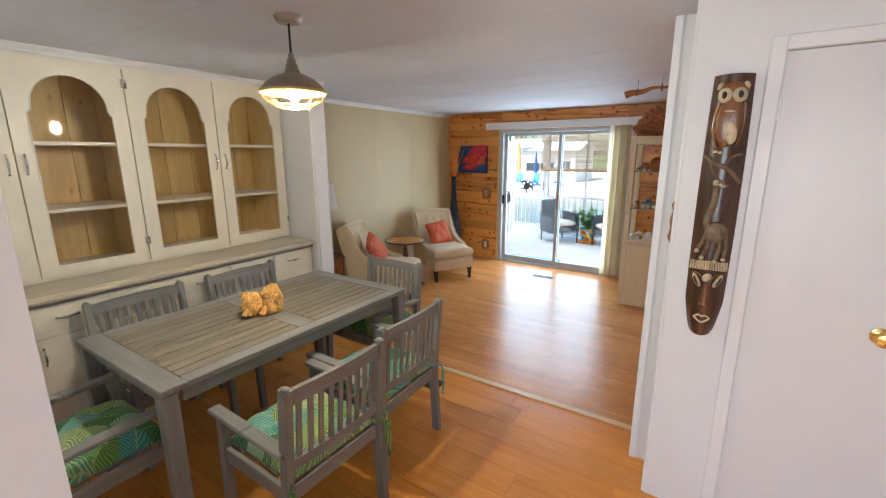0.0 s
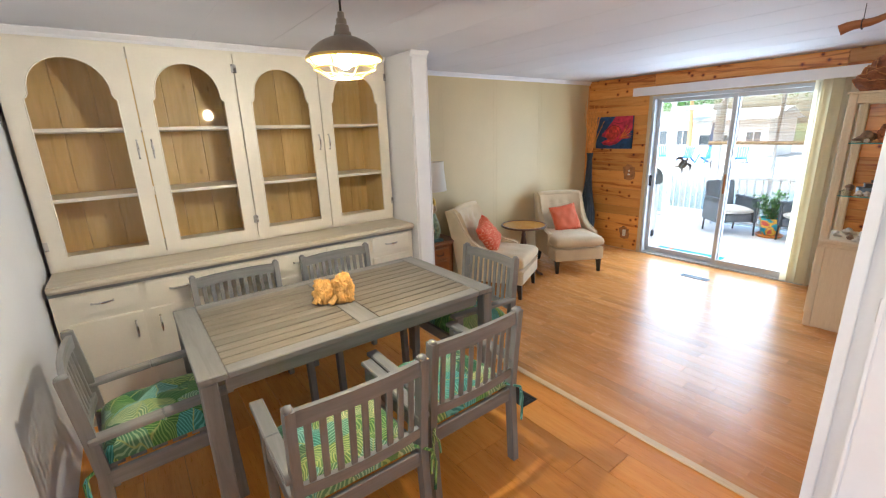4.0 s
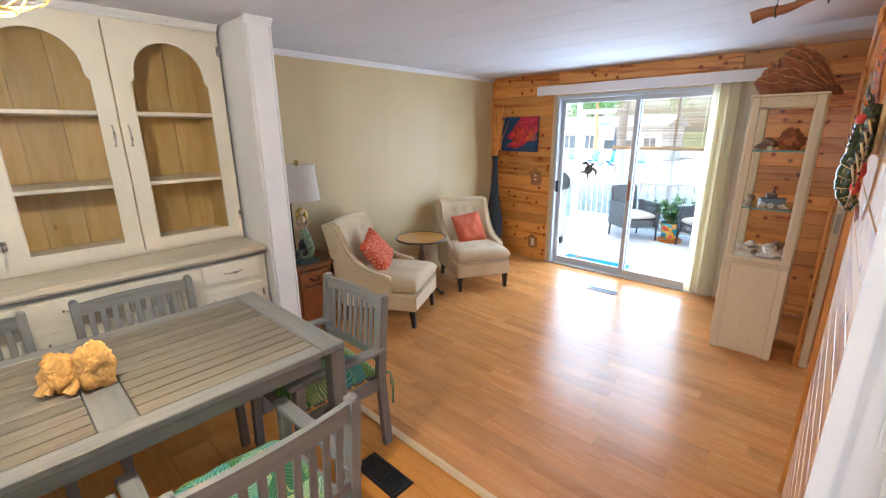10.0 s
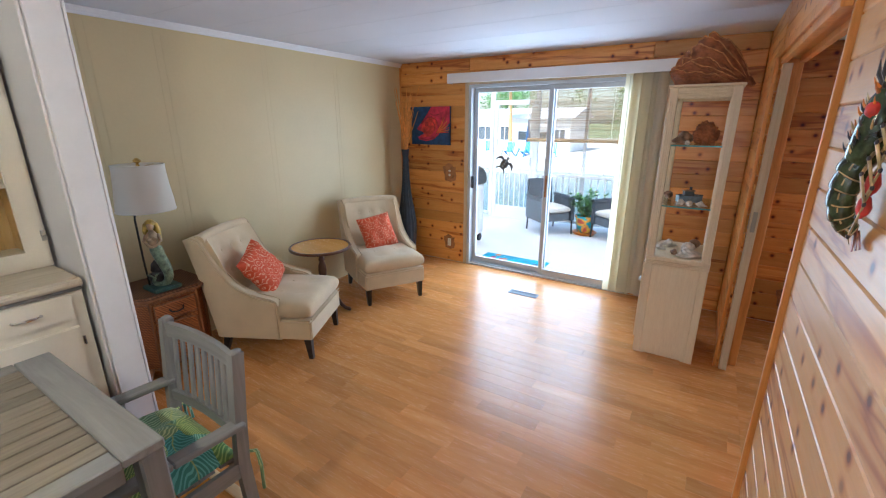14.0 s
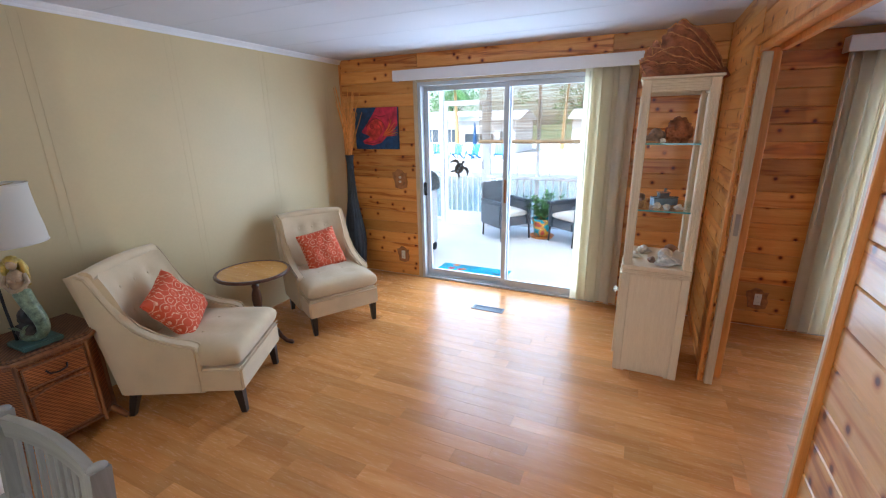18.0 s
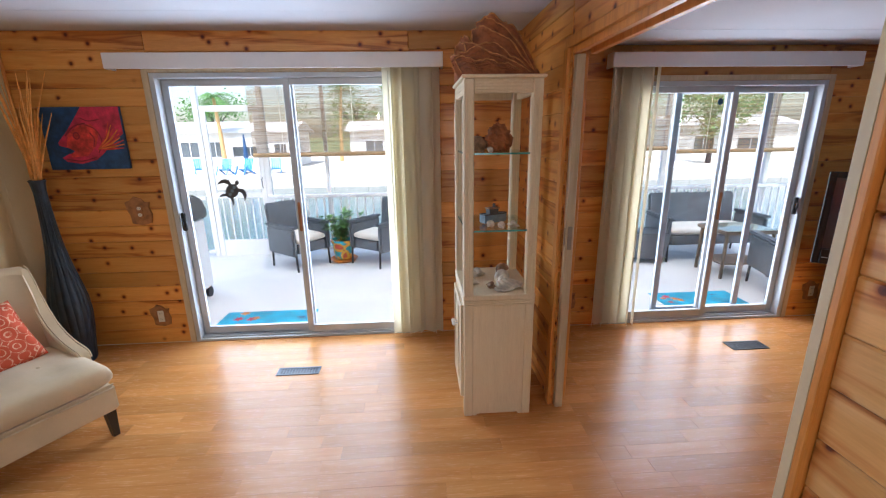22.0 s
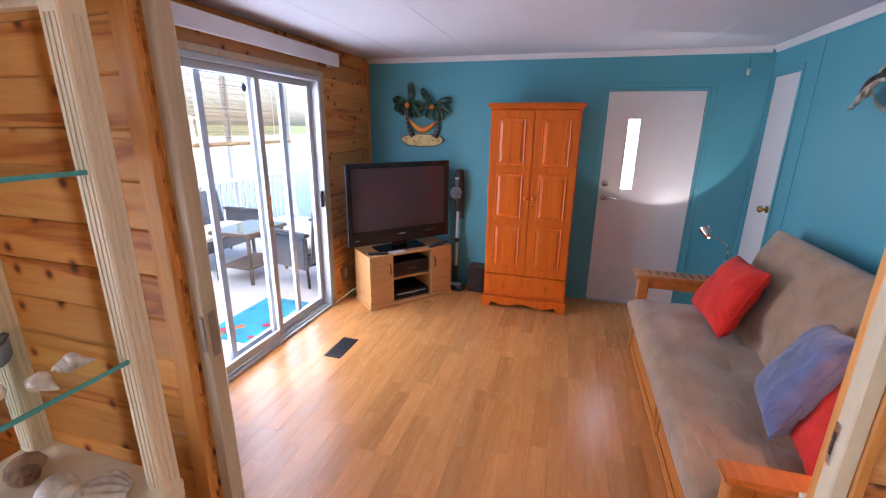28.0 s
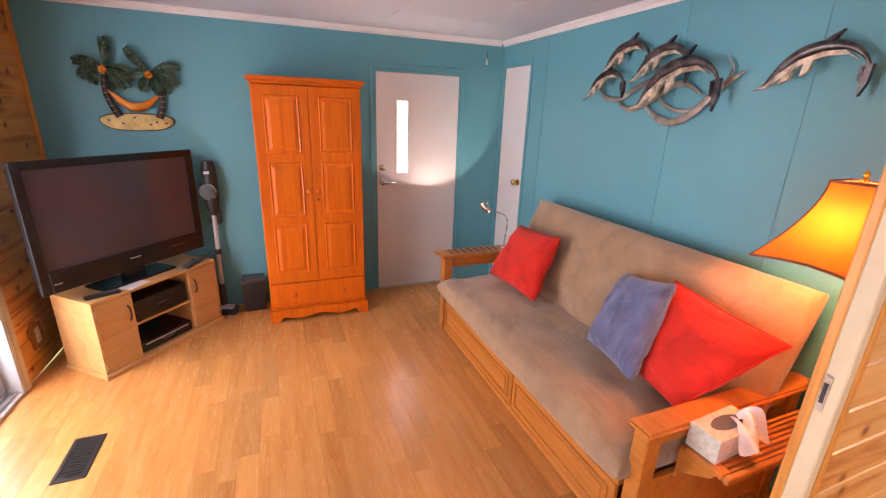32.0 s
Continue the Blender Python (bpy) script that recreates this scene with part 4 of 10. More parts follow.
        pull(door, b - 0.035 if right else a + 0.035, 1.66, FACE + 0.02, True, 0.11)
        for z in (1.12, 2.17):
            hy = a + 0.002 if right else b - 0.002
            part("hinge", boxed(FACE + 0.02, FACE + 0.026, hy - 0.011, hy + 0.011, z - 0.028, z + 0.028, 0.002), M["chrome"], door, "worn nickel hinge")


hutch()

# ---- table ----
def dining_table():
    t = thing("dining_table", pose(-2.315, 2.042, 0), "weathered grey teak dining table with a slatted top", "table")
    hx, hy, z = 0.460, 0.805, 0.775
    for s in (-1, 1):
        part("end_board", boxed(-hx, hx, s * hy - (0.11 if s > 0 else 0), s * hy + (0.11 if s < 0 else 0), z - 0.03, z, 0.004), M["teak_x"], t)
        part("side_board", boxed(s * hx - (0.075 if s > 0 else 0), s * hx + (0.075 if s < 0 else 0), -hy + 0.112, hy - 0.112, z - 0.03, z, 0.004), M["teak"], t)
        part("side_apron", boxed(s * (hx - 0.05) - 0.011, s * (hx - 0.05) + 0.011, -hy + 0.10, hy - 0.10, z - 0.105, z - 0.032, 0.003), M["teak"], t)
        part("end_apron", boxed(-hx + 0.10, hx - 0.10, s * (hy - 0.05) - 0.011, s * (hy - 0.05) + 0.011, z - 0.105, z - 0.032, 0.003), M["teak_x"], t)
    part("centre_board", boxed(-hx + 0.077, hx - 0.077, -0.055, 0.055, z - 0.029, z - 0.001, 0.003), M["teak_x"], t)
    n = 11
    w = (2 * hx - 0.154) / n
    me = mesh_of("slat", boxed(-w / 2 + 0.0036, w / 2 - 0.0036, -(hy - 0.112 - 0.058) / 2, (hy - 0.112 - 0.058) / 2, -0.011, 0.011, 0.002), M["teak_top"])
    for s in (-1, 1):
        for k in range(n):
            piece("slat", me, t, pose(-hx + 0.077 + w * (k + 0.5), s * (hy - 0.112 + 0.058) / 2, z - 0.0125))
    me = mesh_of("leg", boxed(-0.034, 0.034, -0.034, 0.034, 0, z - 0.032, 0.006), M["teak_up"])
    for sx in (-1, 1):
        for sy in (-1, 1):
            piece("leg", me, t, pose(sx * (hx - 0.037), sy * (hy - 0.037), 0))


dining_table()


def dining_chair():
    """Facing +y; back posts at y = -0.27."""
    c = thing("dining_chair", pose(0, 0, 0), "grey teak armchair with slatted back and tropical leaf cushion", "chair", "chairs round the dining table")
    for s in (-1, 1):
        bm = bmesh.new()
        pts = [(s * 0.255, -0.26, 0.0), (s * 0.255, -0.235, 0.42), (s * 0.255, -0.25, 0.62), (s * 0.255, -0.275, 0.87)]
        for p, q in zip(pts, pts[1:]):
            beam(bm, p, q, 0.034, 0.046, (0, 1, 0), 0.0)
        blob(bm, 0.017, 0.023, 0.014, 0, 1, 2, (s * 0.255, -0.2755, 0.87))
        part("back_leg", bm, M["teak_up"], c)
        bm = bmesh.new()
        beam(bm, (s * 0.255, 0.235, 0), (s * 0.255, 0.215, 0.585), 0.04, 0.046, (0, 1, 0), 0.004)
        part("front_leg", bm, M["teak_up"], c)
        bm = bmesh.new()
        pts = [(s * 0.262, -0.255, 0.585), (s * 0.266, 0.0, 0.596), (s * 0.262, 0.27, 0.600)]
        for p, q in zip(pts, pts[1:]):
            beam(bm, p, q, 0.058, 0.024, (0, 0, 1), 0.005)
        part("armrest", bm, M["teak"], c)
        part("side_rail", boxed(s * 0.255 - 0.011, s * 0.255 + 0.011, -0.22, 0.20, 0.355, 0.425, 0.003), M["teak"], c)
    part("front_rail", boxed(-0.236, 0.236, 0.205, 0.227, 0.355, 0.425, 0.003), M["teak_x"], c)
    part("back_rail", boxed(-0.236, 0.236, -0.247, -0.225, 0.355, 0.425, 0.003), M["teak_x"], c)
    for nm, z, hgt, y, bow in (("top_rail", 0.828, 0.062, -0.270, 0.004), ("lower_rail", 0.525, 0.045, -0.243, 0.0)):
        bm = bmesh.new()
        rows = [[bm.verts.new((x, y + dy - 0.02 * (1 - (x / 0.24) ** 2), z + bow * (1 - (x / 0.24) ** 2) + dz)) for dy, dz in ((-0.011, -hgt / 2), (0.011, -hgt / 2), (0.011, hgt / 2), (-0.011, hgt / 2))] for x in (-0.24 + 0.06 * k for k in range(9))]
        for p, q in zip(rows, rows[1:]):
            for k in range(4):
                bm.faces.new((p[k], p[(k + 1) % 4], q[(k + 1) % 4], q[k]))
        bm.faces.new(rows[0][::-1])
        bm.faces.new(rows[-1])
        bmesh.ops.recalc_face_normals(bm, faces=bm.faces)
        part(nm, bm, M["teak_x"], c)
    for k in range(9):
        x = -0.2 + 0.05 * k
        b = -0.02 * (1 - (x / 0.24) ** 2)
        part("slat", beamed((x, -0.243 + b, 0.54), (x, -0.267 + b, 0.803), 0.025, 0.011, (0, 1, 0.1), 0.002), M["teak_up"], c)
    for k in range(6):
        y = -0.19 + 0.075 * k
        part("seat_slat", boxed(-0.236, 0.236, y - 0.028, y + 0.028, 0.425, 0.438, 0.002), M["teak_x"], c)
    bm = bmesh.new()

    def cushion_at(u, v):
        x, y = 2 * u - 1, 2 * v - 1
        e = (1 - abs(x) ** 5) * (1 - abs(y) ** 5)
        tuft = sum(math.exp(-((x - a) ** 2 + (y - b) ** 2) * 26) for a in (-0.42, 0.42) for b in (-0.4, 0.4))
        puff = 0.086 * max(e, 0) ** 0.5 - 0.032 * tuft + 0.012 * noise.noise((x * 3, y * 3, 1))
        return Vector((x * 0.232, y * 0.228 - 0.005, 0.448 + puff))

    sheet(bm, cushion_at, 18, 18)
    rim = [v for v in bm.verts if v.is_boundary]
    low = bmesh.ops.extrude_edge_only(bm, edges=[e for e in bm.edges if e.is_boundary])["geom"]
    for v in low:
        if isinstance(v, bmesh.types.BMVert):
            v.co.z = 0.4385
    bmesh.ops.holes_fill(bm, edges=[e for e in bm.edges if e.is_boundary], sides=0)
    bmesh.ops.recalc_face_normals(bm, faces=bm.faces)
    cu = part("cushion", bm, M["leafprint"], c, "green tropical leaf cushion", smooth=60)
    for s in (-1, 1):
        bm = bmesh.new()
        tube(bm, [(s * 0.225, -0.225, 0.45), (s * 0.275, -0.285, 0.44), (s * 0.287, -0.29, 0.38), (s * 0.278, -0.293, 0.25)], 0.007, 6)
        tube(bm, [(s * 0.275, -0.285, 0.44), (s * 0.262, -0.30, 0.41), (s * 0.255, -0.302, 0.35)], 0.006, 6)
        part("tie", bm, M["leafprint"], cu)
    return c


chair = dining_chair()
chair.matrix_basis = pose(-1.575, 1.69, 0, 0, 0, 89)
for x, y, turn in ((-1.645, 2.29, 91), (-2.775, 1.64, -90), (-2.765, 2.34, -89), (-2.222, 2.885, 179), (-2.30, 1.10, 2)):
    copy_thing(chair, pose(x, y, 0, 0, 0, turn))

# ---- coral on the table ----
def coral_piece():
    c = thing("coral_piece", pose(-2.275, 2.0, 0.775, 0, 0, 58), "knobbly orange coral piece on the dining table", "coral")
    rng = random.Random(8)
    for x, r, h, seed in ((0.045, 0.062, 0.085, 3.1), (-0.055, 0.055, 0.070, 5.3)):
        bm = bmesh.new()
        bmesh.ops.create_icosphere(bm, subdivisions=5, radius=1)
        for v in bm.verts:
            p = v.co.copy()
            k = 1 + 0.30 * noise.noise(p * 1.8 + Vector((seed, 0, 0))) + 0.24 * abs(noise.noise(p * 4.2 + Vector((0, seed, 0)))) + 0.10 * noise.noise(p * 9)
            v.co = Vector((x + p.x * r * k, p.y * r * 0.8 * k, max(0.0, h * 0.95 + p.z * h * k)))
        part("lobe", bm, M["coral"], c, smooth=60)
    for k in range(11):
        a = rng.uniform(0, 6.28)
        p = Vector((rng.choice((-0.075, -0.05, -0.02, 0.03)), 0.015 * math.cos(a), 0.06))
        q = p + Vector((-0.045 + 0.02 * math.sin(a), 0.045 * math.cos(a), 0.07 * math.sin(a * 1.7)))
        q.z = max(q.z, 0.016)
        part("branch", tubed([p, (p + q) / 2 + Vector((0, 0, 0.006)), q], [0.021, 0.014, 0.016], 9), M["coral"], c, smooth=70)


coral_piece()

# ---- pendant ----
LAMP = (-1.80, 1.965)
lamp = thing("pendant_lamp", pose(*LAMP, 0), "grey barn pendant lamp with a lit bulb and wire cage", "lamp")
part("canopy", lathed([(0.0, CEIL - 0.03), (0.05, CEIL - 0.028), (0.062, CEIL - 0.012), (0.064, CEIL - 0.001)], 24), M["bronze"], lamp)
part("cord", tubed([(0, 0, CEIL - 0.03), (0, 0, 2.168)], 0.005), M["black"], lamp)
part("neck", lathed([(0.009, 2.175), (0.013, 2.172), (0.014, 2.150), (0.020, 2.148), (0.021, 2.128), (0.027, 2.124), (0.029, 2.104), (0.034, 2.098), (0.036, 2.086)], 24), M["bronze"], lamp, "stepped grey neck", smooth=40)
part("shade", lathed([(0.034, 2.086), (0.060, 2.078), (0.098, 2.060), (0.128, 2.036), (0.148, 2.010), (0.150, 2.000), (0.146, 2.003), (0.125, 2.030), (0.095, 2.053), (0.058, 2.070), (0.020, 2.076)], 40), M["bronze"], lamp, "grey enamel shade")
part("lining", lathed([(0.1455, 2.0015), (0.124, 2.0285), (0.094, 2.0515), (0.057, 2.0685), (0.022, 2.0745)], 40, False), M["lampgold"], lamp, "gold inner face")
part("rim", lathed([(0.149, 1.995), (0.154, 1.997), (0.154, 2.006), (0.149, 2.008), (0.147, 2.001), (0.149, 1.995)], 40, False), M["lampgold"], lamp, "gold rim")
for k in range(8):
    a = math.pi * k / 4
    part("cage_wire", tubed([(r * math.cos(a), r * math.sin(a), z) for r, z in ((0.150, 1.998), (0.122, 1.960), (0.066, 1.930), (0.030, 1.927))], 0.0024, 6), M["lampgold"], lamp)
for r, z in ((0.123, 1.961), (0.067, 1.930), (0.030, 1.927)):
    part("cage_ring", tubed([(r * math.cos(a), r * math.sin(a), z) for a in (2 * math.pi * k / 28 for k in range(29))], 0.0024, 6), M["lampgold"], lamp)
part("socket", lathed([(0.018, 2.075), (0.020, 2.045), (0.016, 2.030)], 16), M["bronze"], lamp)
bm = bmesh.new()
blob(bm, 0.032, 0.032, 0.040, 0, 1, 3, (0, 0, 2.000))
part("bulb", bm, M["bulb"], lamp, "glowing bulb")
pl = new("pendant_light", bpy.data.lights.new("pendant_light", "POINT"))
pl.data.energy, pl.data.color, pl.data.shadow_soft_size = 26, (1, 0.86, 0.64), 0.04
pl.matrix_world = pose(*LAMP, 1.945)


# ---- floor registers ----
def register(name, x, y, w, d, mat, label):
    v = thing(name, pose(x, y, 0), label, "vent")
    bm = bmesh.new()
    for s in (-1, 1):
        box(bm, -w / 2, w / 2, s * d / 2 - (0.018 if s > 0 else 0), s * d / 2 + (0.018 if s < 0 else 0), 0.0, 0.006, 0.002)
        box(bm, s * w / 2 - (0.018 if s > 0 else 0), s * w / 2 + (0.018 if s < 0 else 0), -d / 2 + 0.018, d / 2 - 0.018, 0.0, 0.006, 0.002)
    part("frame", bm, mat, v)
    bm = bmesh.new()
    n = int(w / 0.022)
    for k in range(n):
        x0 = -w / 2 + 0.02 + k * (w - 0.04) / n
        box(bm, x0, x0 + 0.006, -d / 2 + 0.018, d / 2 - 0.018, 0.001, 0.005)
        y0 = (-d / 4 if k % 2 else d / 8)
        box(bm, x0, x0 + (w - 0.04) / n, y0, y0 + 0.006, 0.001, 0.0045)
    part("grille", bm, mat, v)
    # black sheet for the darkness of the duct, which isn't modelled
    part("backing", boxed(-w / 2 + 0.01, w / 2 - 0.01, -d / 2 + 0.01, d / 2 - 0.01, 0.0003, 0.001), M["black"], v)


register("floor_vent", -1.80, 2.975, 0.31, 0.135, M["vent_dark"], "black cast floor vent with a key pattern")
register("floor_vent", -2.02, 6.195, 0.30, 0.10, M["vent_grey"], "grey steel floor vent near the sliding door")
register("floor_vent", 1.375, 6.265, 0.29, 0.13, M["vent_dark"], "dark bronze floor vent in the den floor")

# ---- strip between the floors ----
M["strip"] = wood("pale_oak_strip", [(0.62, 0.42, 0.20), (0.74, 0.54, 0.30), (0.80, 0.62, 0.38)], 0, 0.3, 14, 6, 0.0, 0.05, 0.2, 0.1)
bm = bmesh.new()
box(bm, -3.05, PARTN - 0.007, SILL - 0.024, SILL + 0.024, 0.0, 0.010, 0.004)
solid("threshold_strip", bm, M["strip"], "pale wooden strip between the two floors", "trim", kind="structure")

# ---- carved mask and closet door in the hall ----
MX = -0.055
bm = bmesh.new()
def mask_at(u, v):
    y = 2 * u - 1
    half = 0.075 * (1 - 0.10 * abs(2 * v - 1) ** 2) * (1 if v > 0.14 else 0.55 + 0.45 * (v / 0.14) ** 0.6)
    return Vector((half * y, -0.045 * (1 - y * y) - 0.006, 0.93 + 1.085 * v))
sheet(bm, mask_at, 14, 50, 0.012)
bmesh.ops.recalc_face_normals(bm, faces=bm.faces)
mk = thing("carved_mask", pose(MX, MASK_Y - 0.002, 0, 0, 0, 0), "tall dark carved wooden wall mask with pale relief", "mask")
part("board", bm, M["mask_wood"], mk, smooth=60)
def on_mask(x, f):
    """A point of the carved face, f down from its top."""
    return Vector((x, -0.051 + 0.045 * (x / 0.075) ** 2 - 0.002, 2.015 - f * 1.085))


def carve(name, mat, lumps=(), lines=(), label=""):
    """Relief of flattened lumps (x, f, half width, half height, tilt) and ridges (points, radius)."""
    bm = bmesh.new()
    proud = 0.020 if name == "eyes" else 0.014 if name in ("owl_face", "giraffe_marks", "face_marks") else 0.0
    for x, f, rx, rz, tilt in lumps:
        b2 = bmesh.new()
        blob(b2, rx, 0.014 if name == "eyes" else 0.012, rz, 0.10, 3, 3)
        turned(b2, Matrix.Translation(on_mask(x, f) - Vector((0, proud, 0))) @ Matrix.Rotation(math.atan(1.2 * x / 0.075), 4, "Z") @ Matrix.Rotation(radians(tilt), 4, "Y"))
        tmp = bpy.data.meshes.new("tmp")
        b2.to_mesh(tmp)
        b2.free()
        bm.from_mesh(tmp)
        bpy.data.meshes.remove(tmp)
    for pts, r in lines:
        tube(bm, curve_of([on_mask(x, f) for x, f in pts], 5), r, 8)
    part(name, bm, mat, mk, label, smooth=60)


M["mask_amber"] = wood("amber_carved_wood", [(0.10, 0.035, 0.010), (0.20, 0.075, 0.018), (0.32, 0.13, 0.035)], 2, 0.25, 8, 9, 0, 0.3, 0.5, 0.05)
carve("owl_body", M["mask_amber"], [(0.0, 0.16, 0.046, 0.105, 4), (0.0, 0.06, 0.052, 0.035, 0)], [([(-0.04, 0.10), (-0.05, 0.18), (-0.03, 0.26)], 0.007), ([(0.045, 0.10), (0.05, 0.17), (0.035, 0.25)], 0.007)], "amber carved owl")
carve("owl_face", M["mask_pale"], [(-0.024, 0.075, 0.026, 0.028, 0), (0.026, 0.075, 0.026, 0.028, 0), (-0.042, 0.043, 0.009, 0.016, 25), (0.044, 0.043, 0.009, 0.016, -25), (0.012, 0.205, 0.021, 0.045, -6), (0.0, 0.13, 0.02, 0.005, 0), (-0.03, 0.272, 0.008, 0.006, 0), (-0.012, 0.276, 0.008, 0.006, 0)])
carve("branch", M["mask_mid"], [], [([(-0.066, 0.285), (-0.03, 0.315), (0.02, 0.335), (0.065, 0.385)], 0.009), ([(0.0, 0.325), (0.03, 0.29), (0.06, 0.28)], 0.005), ([(-0.05, 0.30), (-0.02, 0.36), (0.03, 0.40)], 0.004)], "carved branch")
carve("giraffe", M["mask_mid"], [(0.010, 0.575, 0.042, 0.045, 8), (-0.010, 0.395, 0.012, 0.022, -30)], [([(-0.008, 0.39), (-0.012, 0.46), (-0.028, 0.53), (-0.01, 0.57)], 0.014), ([(-0.022, 0.58), (-0.035, 0.62), (-0.048, 0.645)], 0.009), ([(-0.01, 0.60), (-0.015, 0.64), (-0.028, 0.67)], 0.009), ([(0.025, 0.60), (0.028, 0.64), (0.02, 0.68)], 0.009), ([(0.042, 0.58), (0.05, 0.63), (0.046, 0.67)], 0.009)], "burnt carved giraffe")
carve("giraffe_marks", M["mask_pale"], [(-0.014, 0.385, 0.010, 0.012, 20), (0.006, 0.395, 0.016, 0.006, 25), (-0.050, 0.652, 0.008, 0.009, 0), (-0.030, 0.676, 0.008, 0.009, 0), (0.018, 0.686, 0.008, 0.008, 0), (0.046, 0.678, 0.008, 0.008, 0)], [([(-0.018, 0.41), (-0.022, 0.47), (-0.038, 0.53)], 0.004)])
carve("fringe", M["mask_pale"], [], [([(x, 0.688 + 0.10 * abs(x)), (x * 1.02, 0.705 + 0.10 * abs(x)), (x * 1.04, 0.722 + 0.12 * abs(x))], 0.0042) for x in (-0.064 + 0.0091 * k for k in range(15))])
carve("face_marks", M["mask_pale"], [(0.0, 0.752, 0.015, 0.02, 45), (-0.037, 0.768, 0.011, 0.032, -32), (0.040, 0.765, 0.011, 0.032, 32)], [([(-0.03, 0.925), (-0.012, 0.912), (0, 0.918), (0.012, 0.912), (0.03, 0.925)], 0.004), ([(-0.03, 0.925), (0, 0.942), (0.03, 0.925)], 0.004)])
carve("face_ridges", M["mask_amber"], [(0.0, 0.868, 0.022, 0.014, 0)], [([(0.0, 0.78), (0.0, 0.83), (0.0, 0.865)], [0.006 + 0.0006 * k for k in range(11)]), ([(-0.058, 0.745), (-0.035, 0.742), (-0.015, 0.765)], 0.005), ([(0.06, 0.745), (0.036, 0.742), (0.016, 0.765)], 0.005)])
carve("eyes", M["black"], [(-0.024, 0.075, 0.010, 0.0145, 0), (0.026, 0.075, 0.010, 0.0145, 0), (-0.037, 0.768, 0.004, 0.022, -32), (0.040, 0.765, 0.004, 0.022, 32)])

door = thing("door_closet", pose(-0.05, MASK_Y, 0), "white flush closet door with a brass knob, closed", "door", kind="structure")
part("leaf", boxed(0.15, 0.80, 0.004, 0.04, 0.01, 2.085, 0.002), M["white_door"], door)
bm = bmesh.new()
box(bm, 0.095, 0.147, -0.014, 0.0, 0, 2.14, 0.004)
box(bm, 0.803, 0.855, -0.014, 0.0, 0, 2.14, 0.004)
box(bm, 0.147, 0.803, -0.014, 0.0, 2.088, 2.14, 0.004)
part("casing", bm, M["trim"], door)
for z in (0.25, 1.88):
    part("hinge", boxed(0.143, 0.157, -0.004, 0.004, z - 0.04, z + 0.04, 0.002), M["trim"], door)
bm = bmesh.new()
lathe(bm, [(0.03, 0), (0.031, 0.006), (0.014, 0.012), (0.012, 0.03), (0.024, 0.042), (0.029, 0.056), (0.024, 0.068), (0.004, 0.072)], 24)
turned(bm, pose(0.565, 0.002, 1.045, 90, 0, 0))
part("knob", bm, M["brass"], door, "polished brass knob")

# ---- soft shapes ----
def cushion(w, h, t, power=4.0, n=22, wrinkle=0.013, seed=0.0, pinch=0.06):
    """A stuffed square cushion lying in the xy plane, pinched to its seams."""
    bm = bmesh.new()
    g = {}
    for s in (1, -1):
        for i in range(n + 1):
            for j in range(n + 1):
                u, v = math.sin(math.pi * (i / n - 0.5)), math.sin(math.pi * (j / n - 0.5))
                edge = i in (0, n) or j in (0, n)
                if edge and s == -1:
                    g[s, i, j] = g[1, i, j]
                    continue
                k = 1 - pinch * (1 - abs(u) ** 2) * abs(v) ** 3, 1 - pinch * (1 - abs(v) ** 2) * abs(u) ** 3
                z = 0 if edge else s * t / 2 * ((1 - abs(u) ** power) * (1 - abs(v) ** power)) ** 0.5
                z += 0 if edge else wrinkle * (noise.noise(Vector((u * 3 + seed, v * 3, s))) + 0.7 * noise.noise(Vector((u * 3 + v * 5 + seed, v * 2 - u, s + 7))))
                g[s, i, j] = bm.verts.new((u * w / 2 * k[1], v * h / 2 * k[0], z))
    for s in (1, -1):
        for i in range(n):
            for j in range(n):
                q = [g[s, i, j], g[s, i + 1, j], g[s, i + 1, j + 1], g[s, i, j + 1]]
                bm.faces.new(q if s == 1 else q[::-1])
    return bm


def pad(w, d, h, dents=(), power=9.0, n=18, crown=0.0, depth=0.02, wide=0.05, wrinkle=0.0, seed=0.0):
    """An upholstered block w x d x h with rounded edges and buttoned dents in its top, standing on z = 0."""
    bm = bmesh.new()
    g = {}
    for s in (1, -1):
        for i in range(n + 1):
            for j in range(n + 1):
                u, v = math.sin(math.pi * (i / n - 0.5)), math.sin(math.pi * (j / n - 0.5))
                if s == -1 and (i in (0, n) or j in (0, n)):
                    g[s, i, j] = g[1, i, j]
                    continue
                x, y = u * w / 2, v * d / 2
                r = ((1 - abs(u) ** power) * (1 - abs(v) ** power)) ** 0.28
                z = h / 2 + s * h / 2 * r
                if s == 1 and r > 0:
                    z += crown * (1 - u * u) * (1 - v * v) + wrinkle * r * noise.noise(Vector((x * 4 + seed, y * 7, seed)))
                    for a, b in dents:
                        z -= depth * math.exp(-((x - a) ** 2 + (y - b) ** 2) / wide ** 2)
                g[s, i, j] = bm.verts.new((x, y, z))
    for s in (1, -1):
        for i in range(n):
            for j in range(n):
                q = [g[s, i, j], g[s, i + 1, j], g[s, i + 1, j + 1], g[s, i, j + 1]]
                bm.faces.new(q if s == 1 else q[::-1])
    return bm


